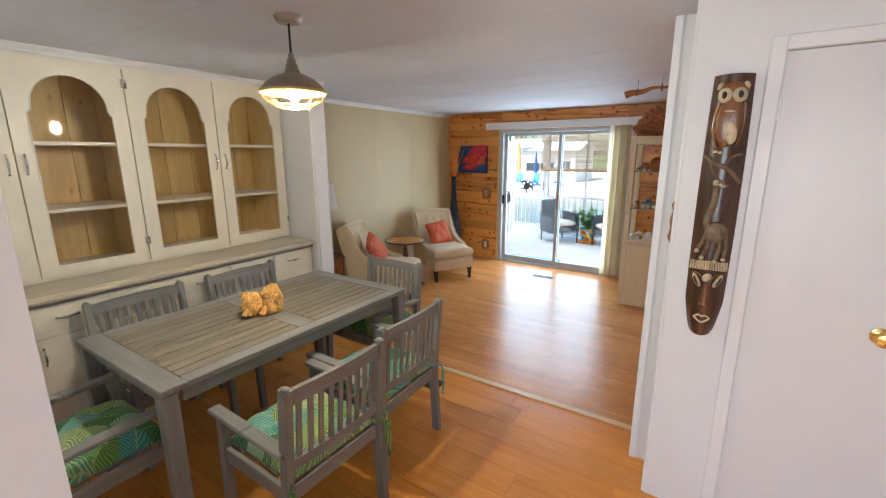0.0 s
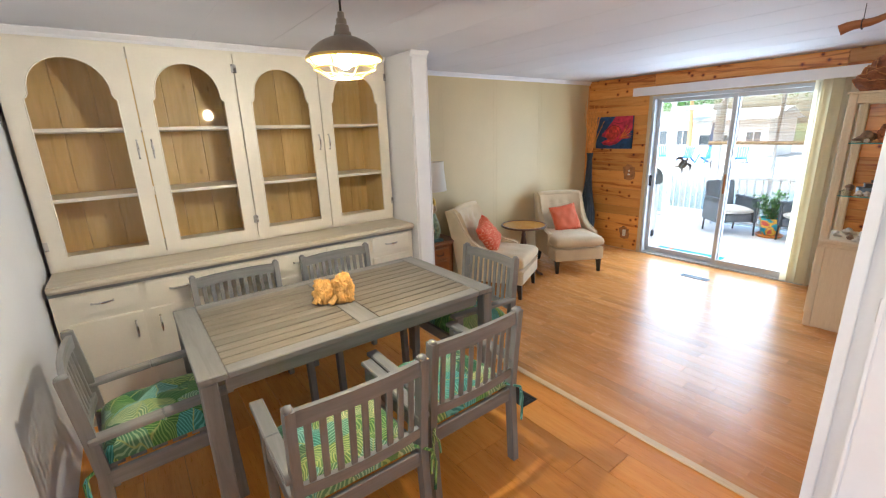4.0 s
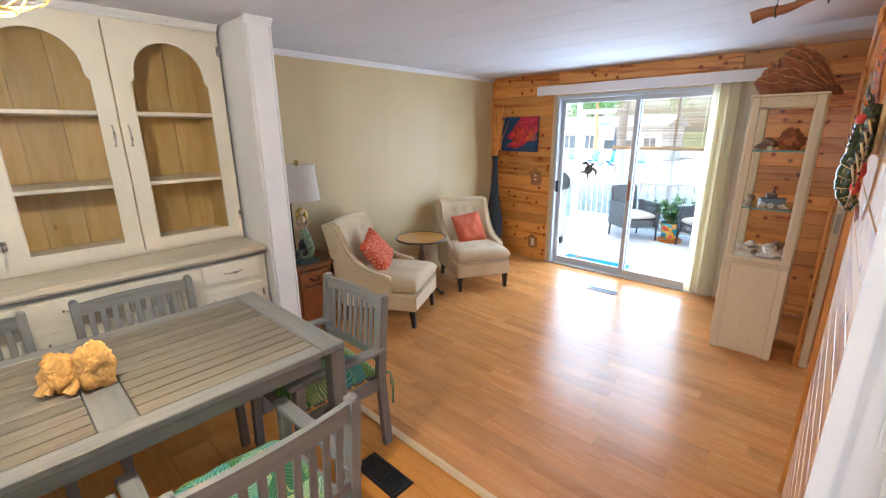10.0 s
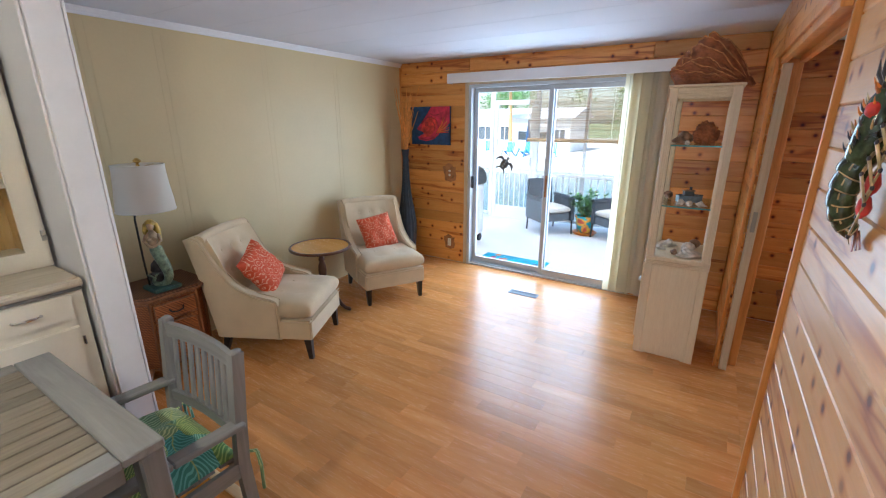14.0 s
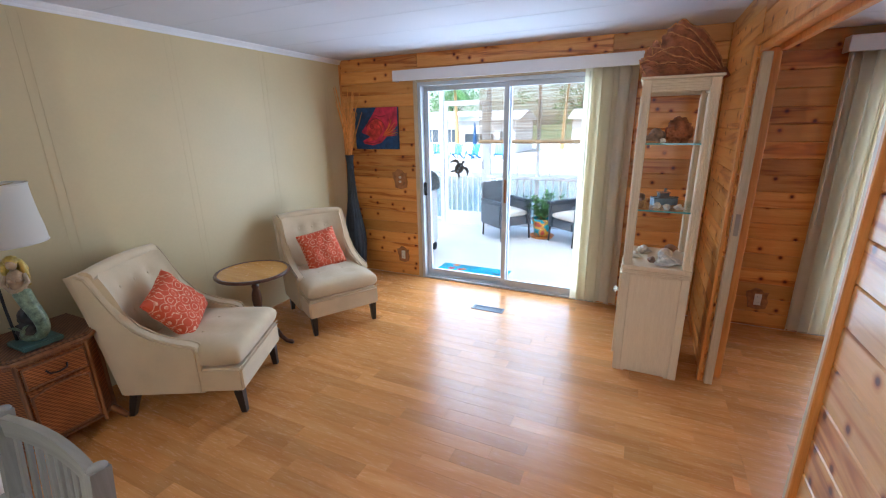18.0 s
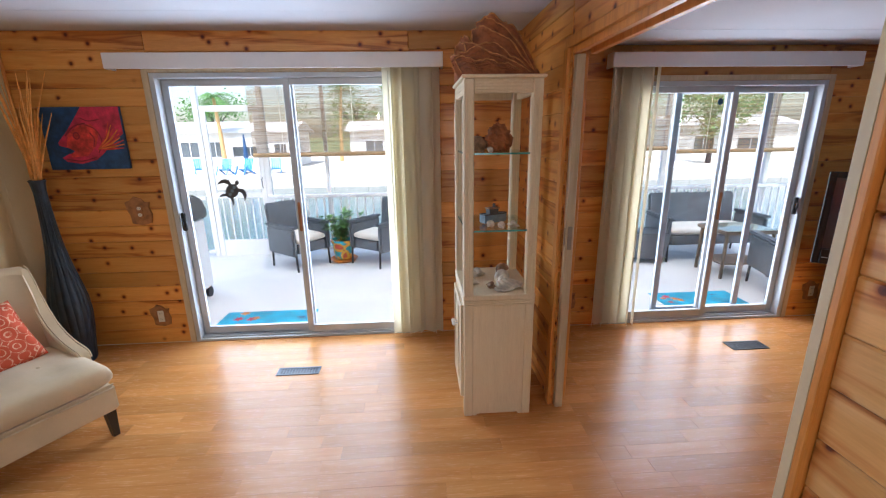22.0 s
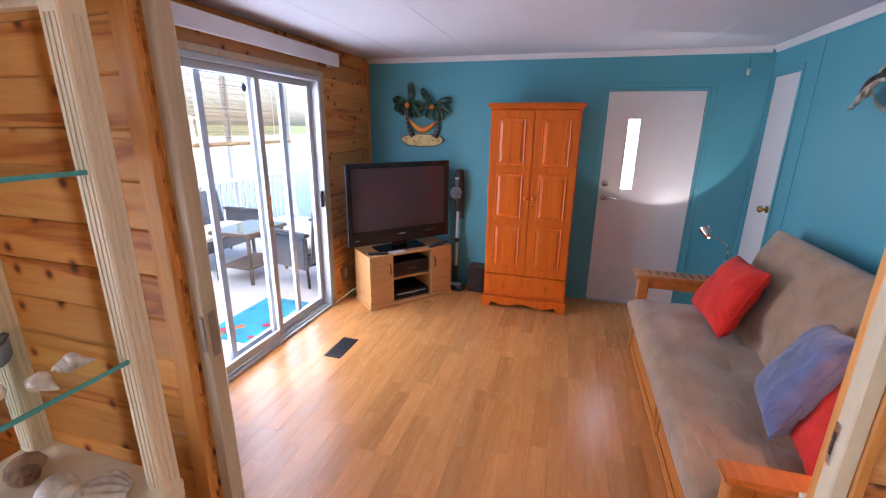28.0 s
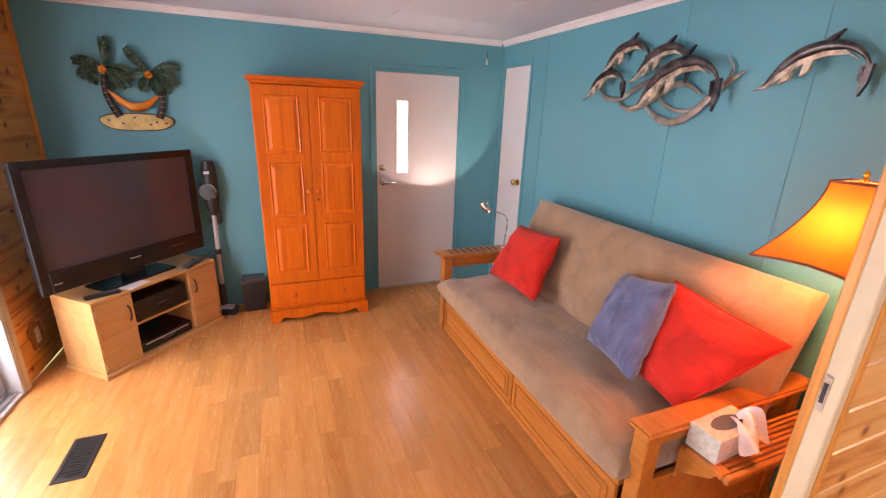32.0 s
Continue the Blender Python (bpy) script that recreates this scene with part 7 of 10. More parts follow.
# ---- lobster on the near partition boards ----
def lobster():
    """Head up; the back bulges away from the wall, the tail curls in again below."""
    l = thing("lobster_ornament", pose(PARTN - 0.001, 3.568, 0.1300) @ Matrix.Diagonal((0.62, 0.80, 0.90, 1)), "colourful dried spiny lobster mounted on the pine wall", "ornament")
    path = [Vector(p) for p in ((-0.030, 0.040, 1.462), (-0.056, 0.044, 1.478), (-0.078, 0.042, 1.508), (-0.088, 0.036, 1.548), (-0.084, 0.028, 1.588), (-0.070, 0.018, 1.630), (-0.060, 0.010, 1.680), (-0.056, 0.004, 1.730), (-0.050, 0.0, 1.780))]
    wide = [0.017, 0.024, 0.030, 0.033, 0.035, 0.037, 0.040, 0.037, 0.024]

    def along(f):
        i = min(int(f), len(path) - 2)
        return path[i].lerp(path[i + 1], f - i), wide[i] + (wide[i + 1] - wide[i]) * (f - i)

    # six overlapping tail plates, each with a pale rim
    for k in range(6):
        a, b = 0.05 + 0.82 * k, 0.05 + 0.82 * (k + 1.22)
        (p, r), (m, rm), (q, rq) = along(a), along((a + b) / 2), along(b)
        part("tail_plate", tubed([p, p.lerp(m, 0.25), m, q], [r * 1.10, r * 1.14, rm * 1.04, rq * 0.90], 14, 1.1), M["lobster"], l, smooth=60)
        t = (q - p).normalized()
        u = t.cross(Vector((0, 1, 0))).normalized()
        w = t.cross(u)
        ring = [p + t * 0.003 + (u * math.cos(g) + w * math.sin(g) * 1.1) * r * 1.14 for g in (2 * math.pi * n / 14 for n in range(15))]
        part("plate_rim", tubed(ring, 0.0018, 5), M["lobster_line"], l)
        for s in (-1, 1):
            spot = p.lerp(q, 0.45) + Vector((-0.5, s * 0.86, 0)) * rm * 1.02
            part("plate_spot", tubed([spot - t * 0.006, spot + t * 0.008], [0.004, 0.002], 6), M["lobster_line"], l)
    part("carapace", tubed([along(f)[0] for f in (4.7, 5.2, 6, 6.8, 7.5, 8)], [0.034, 0.041, 0.043, 0.041, 0.034, 0.020], 16, 1.1), M["lobster"], l, "dark green and orange shell", smooth=60)
    rng = random.Random(31)
    for k in range(26):
        p, r = along(rng.uniform(4.9, 8.0))
        g = rng.uniform(1.9, 4.4)
        d = Vector((math.cos(g), math.sin(g), 0.35))
        part("spine", tubed([p + d * r * 0.9, p + d * (r + 0.010) + Vector((0, 0, 0.006)), p + d * (r + 0.016) + Vector((0, 0, 0.016))], [0.0055, 0.003, 0.0008], 6), M["paint_orange"] if k % 3 == 0 else M["lobster_dark"] if k % 3 == 1 else M["lobster_line"], l)
    for k in range(5):
        bm = bmesh.new()
        s = (k - 2) / 2
        sheet(bm, lambda u, v: Vector((-0.030 + 0.008 * abs(s) + 0.006 * v, 0.040 + s * (0.010 + 0.022 * v) + (u - 0.5) * (0.010 + 0.014 * v * (1.4 - v)), 1.466 - (0.048 - 0.012 * abs(s)) * v + 0.004 * math.sin(u * 9))), 5, 5, 0.003)
        part("tail_fin", bm, M["lobster_fin"], l, "pink tail fan")
    for k in range(5):
        for s in (-1, 1):
            p, r = along(5.0 + 0.55 * k)
            drop = 0.018 * (4 - k)
            pts = [p + Vector((0.012, s * r * 0.8, -0.01)), p + Vector((-0.010, s * (r + 0.042), -0.004 - drop * 0.3)), p + Vector((0.012, s * (r + 0.052), -0.052 - drop * 0.5)), p + Vector((0.004, s * (r + 0.026), -0.092 - drop)), p + Vector((0.016, s * (r + 0.012), -0.112 - drop))]
            leg = part("leg", tubed(pts, [0.0055, 0.005, 0.004, 0.003, 0.0008], 7), M["lobster_line"], l, "ochre jointed leg")
            for q in pts[1:4]:
                bm = bmesh.new()
                blob(bm, 0.0056, 0.0056, 0.006, c=q)
                part("joint", bm, M["lobster_dark"], leg, smooth=70)
    for x, y, z, rz in ((-0.046, -0.052, 1.585, 0.026), (-0.052, -0.056, 1.535, 0.024), (-0.085, -0.022, 1.735, 0.016)):
        bm = bmesh.new()
        blob(bm, 0.018, 0.015, rz, 0.25, 2.5, 3, (x, y, z), 2.0)
        part("claw", bm, M["paint_scarlet"], l, "glossy red claw", smooth=70)
    for s in (-1, 1):
        bm = bmesh.new()
        blob(bm, 0.008, 0.008, 0.009, c=(-0.072, s * 0.022, 1.785))
        part("eye", bm, M["black"], l, smooth=70)
        part("horn", tubed([(-0.062, s * 0.016, 1.785), (-0.082, s * 0.020, 1.808), (-0.086, s * 0.020, 1.836)], [0.009, 0.006, 0.001], 7), M["lobster_dark"], l)
        feel = [Vector(q) for q in ((-0.052, s * 0.016, 1.780), (-0.062, s * 0.020, 1.850), (-0.060, s * 0.022 - 0.006, 1.920), (-0.044, s * 0.034 - 0.016, 2.010), (-0.026, s * 0.062 - 0.036, 2.110))]
        part("antenna_base", tubed(feel[:3], [0.011, 0.0085, 0.007], 9), M["lobster_fin"], l, "thick pinkish antenna base", smooth=60)
        for k in range(4):
            q = feel[0].lerp(feel[2], 0.2 + 0.22 * k)
            part("spine", tubed([q + Vector((-0.008, 0, 0)), q + Vector((-0.024, s * 0.006, 0.012))], [0.005, 0.0008], 6), M["paint_orange"], l)
        for k in range(10):
            def at(f):
                i = min(int(f), 1)
                return feel[2 + i].lerp(feel[3 + i], f - i)
            a = 0.2 * k
            part("antenna_band", tubed([at(a), at(a + 0.1), at(a + 0.2)], 0.0066 - 0.0005 * k, 7), M["lobster_line"] if k % 2 else M["lobster_dark"], l)
        part("antennule", tubed([(-0.062, s * 0.006, 1.79), (-0.080, s * 0.010, 1.88), (-0.082, s * 0.03, 1.96)], [0.003, 0.002, 0.001], 5), M["lobster_fin"], l)


M["lobster"] = plain("lobster_shell", (0.05, 0.075, 0.035), 0.25, 0, 0.8, 26, 60, 0.4, coat=0.4)
M["lobster_line"] = plain("lobster_ochre", (0.58, 0.42, 0.19), 0.35, 0, 0.4, 30, 90, 0.2)
M["lobster_fin"] = plain("lobster_pink", (0.46, 0.16, 0.10), 0.4, 0, 0.4, 30, 90, 0.2)
M["lobster_dark"] = plain("lobster_dark_band", (0.06, 0.045, 0.05), 0.4, 0, 0.3, 30)
M["driftwood"] = wood("dark_driftwood", [(0.20, 0.07, 0.025), (0.32, 0.12, 0.04), (0.42, 0.18, 0.065)], 0, 0.45, 10, 6, 0, 0.3, 0, 0.1)
M["bamboo"] = wood("bamboo_cane", [(0.40, 0.24, 0.09), (0.52, 0.33, 0.14), (0.60, 0.40, 0.18)], 2, 0.4, 10, 8, 0, 0.1, 0, 0.1)
lobster()
solid("bamboo_cane", tubed([(PARTN - 0.010, 3.54, 1.60), (PARTN - 0.014, 3.52, 1.9), (PARTN - 0.018, 3.49, 2.27)], 0.008, 8), M["bamboo"], "straight bamboo cane fixed beside the lobster", "cane")


def driftwood():
    d = thing("driftwood_branch", pose(0, 0, 0), "dark curved driftwood branch hung below the ceiling", "driftwood")
    a, b = Vector((-0.84, 4.70, 2.205)), Vector((PART + 0.005, 4.62, 2.235))
    pts, rad = [], []
    for k in range(16):
        f = k / 15
        p = a.lerp(b, f)
        pts.append((p.x, p.y + 0.03 * math.sin(f * 5), p.z + 0.025 * math.sin(f * 3.1) + 0.006 * math.sin(f * 17)))
        rad.append(0.017 + 0.007 * math.sin(f * 6.5 + 0.6) + 0.010 * max(0, 0.15 - f) / 0.15)
    part("branch", tubed(pts, rad, 9), M["driftwood"], d, smooth=60)
    for f in (3, 9):
        x, y, z = pts[f]
        part("cord", tubed([(x, y, z), (x, y, CEIL - 0.001)], 0.002, 5), M["black"], d)
        ring = [(x + 0.0, y + 0.03 * math.cos(a), z + 0.03 * math.sin(a)) for a in (2 * math.pi * j / 12 for j in range(13))]
        part("cord_loop", tubed(ring, 0.003, 5), M["black"], d)


driftwood()


# ---- pocket door, drawn back into the wall ----
M["jamb_pale"] = plain("pale_jamb_paint", (0.68, 0.57, 0.38), 0.5, 0, 0.06)


def pocket_door():
    d = thing("pocket_door", pose(0, 0, 0), "pale pocket door slid back into the partition", "door", kind="structure")
    part("door_edge", boxed(-0.346, -0.300, OPEN1 - 0.020, OPEN1 + 0.019, 0.008, OPENZ - 0.013, 0.003), M["door_pale"], d)
    part("latch_plate", boxed(-0.335, -0.311, OPEN1 - 0.0235, OPEN1 - 0.0205, 1.00, 1.13, 0.001), M["bronze"], d, "dark latch plate")
    part("flush_pull", boxed(-0.3505, -0.3462, OPEN1 - 0.017, OPEN1 - 0.001, 1.02, 1.12, 0.001), M["bronze"], d, "dark flush pull")
    j = part("jamb", boxed(PARTN - 0.014, -0.2835, OPEN0 + 0.014, OPEN0 + 0.043, 0, OPENZ - 0.013, 0.003), M["jamb_pale"], d, "pale closing jamb")
    part("strike_plate", boxed(-0.302, -0.286, OPEN0 + 0.0432, OPEN0 + 0.045, 1.00, 1.09, 0.001), M["chrome"], j, "nickel strike plate")
    # black patch on the plate for the shade in its uncut hole
    part("strike_slot", boxed(-0.298, -0.290, OPEN0 + 0.0451, OPEN0 + 0.0455, 1.02, 1.07), M["black"], j, smooth=None)


pocket_door()


# ---- switch plates on the white corner wall ----
def seahorse_plate():
    s = thing("switch_plate", pose(-0.213, 2.9565, 1.383, 90, 0, 0), "orange wooden seahorse-shaped switch plate", "switch")
    out = [(-0.02, -0.11), (0.015, -0.115), (0.03, -0.09), (0.012, -0.075), (0.022, -0.04), (0.034, 0.0), (0.028, 0.05), (0.038, 0.075), (0.012, 0.10), (-0.012, 0.112), (-0.03, 0.085), (-0.022, 0.05), (-0.032, 0.01), (-0.026, -0.04), (-0.036, -0.08)]
    part("plate", slabbed(out, 0.001, 0.014, 0.004), M["outlet"], s)
    part("toggle", boxed(-0.005, 0.005, -0.012, 0.012, 0.0142, 0.024, 0.002), M["ivory"], s)


seahorse_plate()
th = thing("thermostat", pose(-0.213, 2.9565, 1.12, 90, 0, 0), "small white thermostat on the corner wall", "thermostat")
part("plate", boxed(-0.026, 0.02, -0.04, 0.04, 0.001, 0.010, 0.003), M["trim"], th)
part("cover", boxed(-0.02, 0.02, -0.032, 0.032, 0.0102, 0.024, 0.005, 2), M["trim"], th)

# ---- wardrobe ----
def wardrobe():
    w = thing("wardrobe", pose(2.50, 5.045, 0), "glossy orange pine wardrobe with six raised panels", "wardrobe")
    hw, dp = 0.365, 0.43
    bm = bmesh.new()
    box(bm, 0.022, dp, -hw, hw, 0.10, 1.755, 0.003)
    part("carcass", bm, M["honey_wood"], w)
    part("cornice", boxed(-0.022, dp + 0.004, -hw - 0.028, hw + 0.028, 1.776, 1.802, 0.010, 2), M["honey_wood"], w)
    part("cornice_band", boxed(-0.006, dp + 0.002, -hw - 0.012, hw + 0.012, 1.756, 1.775, 0.006, 2), M["honey_wood"], w)
    for s in (-1, 1):
        a, b = (-hw + 0.008, -0.002) if s < 0 else (0.002, hw - 0.008)
        d = part("door", boxed(0.0, 0.0215, a, b, 0.325, 1.748, 0.003), M["honey_wood"], w)
        for z0, z1 in ((1.30, 1.685), (0.845, 1.235), (0.40, 0.78)):
            bm = bmesh.new()
            m = 0.062
            y0, y1 = a + m, b - m
            o = [(-0.0005, y0, z0), (-0.0005, y1, z0), (-0.0005, y1, z1), (-0.0005, y0, z1)]
            rings = []
            for x, k in ((-0.0005, 0), (-0.007, 0.006), (-0.004, 0.013), (-0.0035, 0.018), (-0.010, 0.040), (-0.010, 0.05)):
                rings.append([bm.verts.new((x, y0 + k, z0 + k)), bm.verts.new((x, y1 - k, z0 + k)), bm.verts.new((x, y1 - k, z1 - k)), bm.verts.new((x, y0 + k, z1 - k))])
            for p, q in zip(rings, rings[1:]):
                for k in range(4):
                    bm.faces.new((p[k], q[k], q[(k + 1) % 4], p[(k + 1) % 4]))
            bm.faces.new(rings[-1][::-1])
            part("raised_panel", bm, M["honey_wood"], d, smooth=None)
        bm = turned(lathed([(0.006, 0), (0.007, 0.012), (0.017, 0.018), (0.019, 0.026), (0.012, 0.034), (0.004, 0.036)], 14), Matrix.Translation((0, s * 0.032, 1.03)) @ Matrix.Rotation(radians(-90), 4, "Y"))
        part("knob", bm, M["honey_wood"], d, "turned wooden knob", smooth=60)
    lock = turned(lathed([(0.010, 0), (0.010, 0.004), (0.006, 0.005)], 12), Matrix.Translation((0, -0.03, 0.965)) @ Matrix.Rotation(radians(-90), 4, "Y"))
    part("lock", lock, M["brass"], w, "small brass lock")
    dr = part("drawer", boxed(0.0, 0.0215, -hw + 0.008, hw - 0.008, 0.135, 0.318, 0.005, 2), M["honey_wood"], w)
    for s in (-1, 1):
        bm = turned(lathed([(0.006, 0), (0.007, 0.012), (0.017, 0.018), (0.019, 0.026), (0.012, 0.034), (0.004, 0.036)], 14), Matrix.Translation((0, s * 0.185, 0.225)) @ Matrix.Rotation(radians(-90), 4, "Y"))
        part("knob", bm, M["honey_wood"], dr, "turned wooden knob", smooth=60)
    n = 24
    low = []
    for k in range(n + 1):
        f = k / n * 2 - 1
        low.append((f * (hw + 0.012), 0.0 if abs(f) > 0.8 else 0.022 + 0.028 * (0.5 + 0.5 * math.cos(f * math.pi * 2.4))))
    bm = slabbed([(-hw - 0.012, 0.10), *low, (hw + 0.012, 0.10)], -0.012, 0.0215)
    turned(bm, UP)
    part("scalloped_base", bm, M["honey_wood"], w, smooth=None)
    for s in (-1, 1):
        part("side_base", boxed(0.0217, dp, s * hw - 0.012 * (s < 0), s * hw + 0.012 * (s > 0), 0, 0.10, 0.002), M["honey_wood"], w)


wardrobe()


# ---- corner TV bench and what stands on it ----
TV = pose(2.37, 6.06, 0, 0, 0, -41.0)     # its front faces -y of this frame


def tv_bench():
    t = thing("tv_stand", TV, "light beech corner TV stand with side doors", "tv stand")
    hw, y0, y1 = 0.43, 0.0, 0.36
    part("bottom", boxed(-hw - 0.01, hw + 0.01, y0 - 0.012, y1, 0.0, 0.028, 0.002), M["beech"], t)
    part("top", boxed(-hw, hw, y0, y1, 0.482, 0.50, 0.002), M["beech"], t)
    for x in (-hw, hw - 0.016):
        part("side", boxed(x, x + 0.016, y0 + 0.001, y1 - 0.001, 0.0285, 0.4815, 0.001), M["beech"], t)
    for x in (-0.215, 0.20):
        part("divider", boxed(x, x + 0.015, y0 + 0.02, y1 - 0.002, 0.0285, 0.4815, 0.001), M["beech"], t)
    part("shelf", boxed(-0.1995, 0.1995, y0 + 0.02, y1 - 0.004, 0.245, 0.26, 0.001), M["beech"], t)
    part("back", boxed(-hw + 0.017, hw - 0.017, y1 - 0.0035, y1 - 0.0005, 0.029, 0.481), M["black"], t, smooth=None)
    for x0, x1, hx in ((-hw + 0.017, -0.2005, -0.235), (0.2005, hw - 0.017, 0.235)):
        d = part("door", boxed(x0, x1, y0 + 0.002, y0 + 0.018, 0.031, 0.479, 0.002), M["beech"], t)
        part("handle", tubed([(hx, y0 + 0.002, 0.31), (hx, y0 - 0.016, 0.325), (hx, y0 - 0.02, 0.36), (hx, y0 - 0.016, 0.395), (hx, y0 + 0.002, 0.41)], 0.005, 8), M["vent_dark"], d, "dark bow handle")
        for z in (0.07, 0.43):
            hx2 = x0 - 0.006 if x0 < 0 else x1 + 0.006
            part("hinge", boxed(hx2 - 0.006, hx2 + 0.006, y0 - 0.001, y0 + 0.002, z - 0.02, z + 0.02), M["chrome"], d)


tv_bench()


def video_box(z, h, w, d, label, lights):
    v = thing("video_player", TV @ pose(-0.005, 0.02, z), label, "video player")
    part("case", boxed(-w / 2, w / 2, 0.012, d, 0.010, h, 0.004, 2), M["tv_black"], v)
    part("front", boxed(-w / 2, w / 2, 0.0, 0.0115, 0.012, h - 0.004, 0.003), M["tv_black"], v)
    for x in (-w / 2 + 0.04, w / 2 - 0.04):
        part("foot", lathed([(0.012, 0.0), (0.012, 0.0098)], 10), M["black"], v).matrix_basis = pose(x, 0.05, 0)
    part("display", boxed(-0.05, 0.05, -0.001, -0.0002, h * 0.45, h * 0.45 + 0.014), M["screen"], v, smooth=None)
    if lights:
        part("tape_slot", boxed(-w / 2 + 0.03, w / 2 - 0.03, -0.0012, -0.0002, h * 0.68, h * 0.68 + 0.008), M["alu"], v, smooth=None)


video_box(0.2605, 0.145, 0.37, 0.30, "large black amplifier box on the TV stand shelf", False)
video_box(0.0285, 0.085, 0.37, 0.30, "black disc player at the bottom of the TV stand", True)


def television():
    t = thing("television", TV @ pose(-0.050, 0.15, 0.5005), "black flat-screen television, switched off", "television")
    hw, z0, z1 = 0.518, 0.075, 0.80
    part("stand", boxed(-0.24, 0.24, -0.07, 0.13, 0.0, 0.016, 0.006, 2), M["tv_black"], t)
    part("neck", boxed(-0.07, 0.07, 0.0, 0.05, 0.0165, z0 + 0.02, 0.004), M["tv_black"], t)
    part("cabinet", boxed(-hw + 0.03, hw - 0.03, 0.0005, 0.085, z0 + 0.02, z1 - 0.03, 0.012, 2), M["tv_black"], t)
    bm = bmesh.new()
    for a, b, c, d in ((-hw, -hw + 0.048, z0, z1), (hw - 0.048, hw, z0, z1), (-hw + 0.048, hw - 0.048, z1 - 0.045, z1), (-hw + 0.048, hw - 0.048, z0, z0 + 0.125)):
        box(bm, a, b, -0.028, 0.0, c, d, 0.004)
    fr = part("bezel", bm, M["tv_black"], t, "glossy black bezel")
    part("screen", boxed(-hw + 0.0485, hw - 0.0485, -0.014, -0.006, z0 + 0.1255, z1 - 0.0455), M["screen"], t, "dark glass screen", smooth=None)
    part("maker_mark", boxed(-0.035, 0.035, -0.0292, -0.0282, z0 + 0.072, z0 + 0.078), M["alu"], fr, smooth=None)
    part("model_mark", boxed(-hw + 0.06, -hw + 0.10, -0.0292, -0.0282, z0 + 0.05, z0 + 0.055), M["alu"], fr, smooth=None)
    part("control_strip", boxed(0.24, 0.36, -0.0292, -0.0282, z0 + 0.073, z0 + 0.077), M["vent_grey"], fr, smooth=None)


television()


def remote(m, ln, mat, label):
    r = thing("remote_control", m, label, "remote control", "remote controls")
    part("body", boxed(-0.024, 0.024, -ln / 2, ln / 2, 0, 0.018, 0.006, 2), mat, r)
    for k in range(5):
        for x in (-0.012, 0, 0.012):
            part("key", boxed(x - 0.004, x + 0.004, -ln * 0.35 + k * 0.022, -ln * 0.35 + k * 0.022 + 0.010, 0.0182, 0.0205), M["vent_grey"], r, smooth=None)


remote(TV @ pose(-0.325, 0.055, 0.501, 0, 0, 70), 0.18, M["black"], "black remote control on the TV stand")
remote(TV @ pose(0.27, 0.05, 0.501, 0, 0, -62), 0.19, M["black"], "black remote control by the television foot")
remote(TV @ pose(0.375, 0.075, 0.501, 0, 0, -65), 0.15, M["vent_grey"], "grey remote control at the edge of the TV stand")
solid("note_paper", boxed(-0.075, 0.075, -0.05, 0.05, 0, 0.002), M["paper"], "white sheet of paper on the TV stand", "paper", m=TV @ pose(-0.14, 0.055, 0.501, 0, 0, 12), smooth=None)


# ---- stick vacuum and loudspeaker ----
def stick_vacuum():
    v = thing("stick_vacuum", pose(2.845, 5.77, 0, 0, 0, -100), "black cordless stick vacuum standing against the wall", "vacuum cleaner")
    part("floor_head", boxed(-0.12, 0.12, -0.10, 0.01, 0.0, 0.06, 0.018, 2), M["black"], v, "black and silver floor head")
    part("head_band", boxed(-0.09, 0.09, -0.098, -0.02, 0.0605, 0.07, 0.004), M["alu"], v)
    part("joint", tubed([(0, -0.02, 0.06), (0, 0.0, 0.13), (0, 0.005, 0.24)], 0.022, 10), M["black"], v)
    part("tube", tubed([(0, 0.005, 0.24), (0, 0.03, 0.80)], 0.0165, 12), M["alu"], v, "silver tube")
    part("tube_clip", tubed([(0, 0.018, 0.49), (0, 0.019, 0.53)], 0.023, 12), M["black"], v)
    part("battery", boxed(-0.035, 0.035, 0.03, 0.10, 0.72, 0.86, 0.01, 2), M["black"], v)
    part("motor", tubed([(0, 0.03, 0.80), (0, 0.035, 0.86), (0, 0.04, 0.94), (0, 0.04, 1.16), (0, 0.04, 1.21)], [0.024, 0.05, 0.055, 0.05, 0.038], 14), M["black"], v, smooth=50)
    cup = part("dust_cup", turned(lathed([(0.056, 0), (0.060, 0.012), (0.055, 0.03), (0.02, 0.034)], 22), Matrix.Translation((0, -0.01, 0.99)) @ Matrix.Rotation(radians(90), 4, "X")), M["black"], v, smooth=50)
    ring = [(0.056 * math.cos(a), -0.034, 0.99 + 0.056 * math.sin(a)) for a in (2 * math.pi * k / 24 for k in range(25))]
    part("ring", tubed(ring, 0.005, 6), M["chrome"], cup, "bright metal ring")
    part("handle", tubed([(0, 0.07, 0.90), (0, 0.115, 0.95), (0, 0.115, 1.05), (0, 0.075, 1.12)], 0.015, 10), M["black"], v)
    part("label_band", boxed(-0.02, 0.02, -0.016, -0.008, 1.12, 1.14, 0.002), M["alu"], v)


stick_vacuum()
sp = thing("loudspeaker", pose(2.78, 5.54, 0, 0, 0, -90), "small dark wooden loudspeaker on the floor", "loudspeaker")
part("box", boxed(-0.085, 0.085, 0.0, 0.16, 0, 0.265, 0.003), M["mahogany"], sp)
part("grille", boxed(-0.078, 0.078, -0.012, -0.0005, 0.008, 0.257, 0.004), M["black"], sp, "black cloth grille")


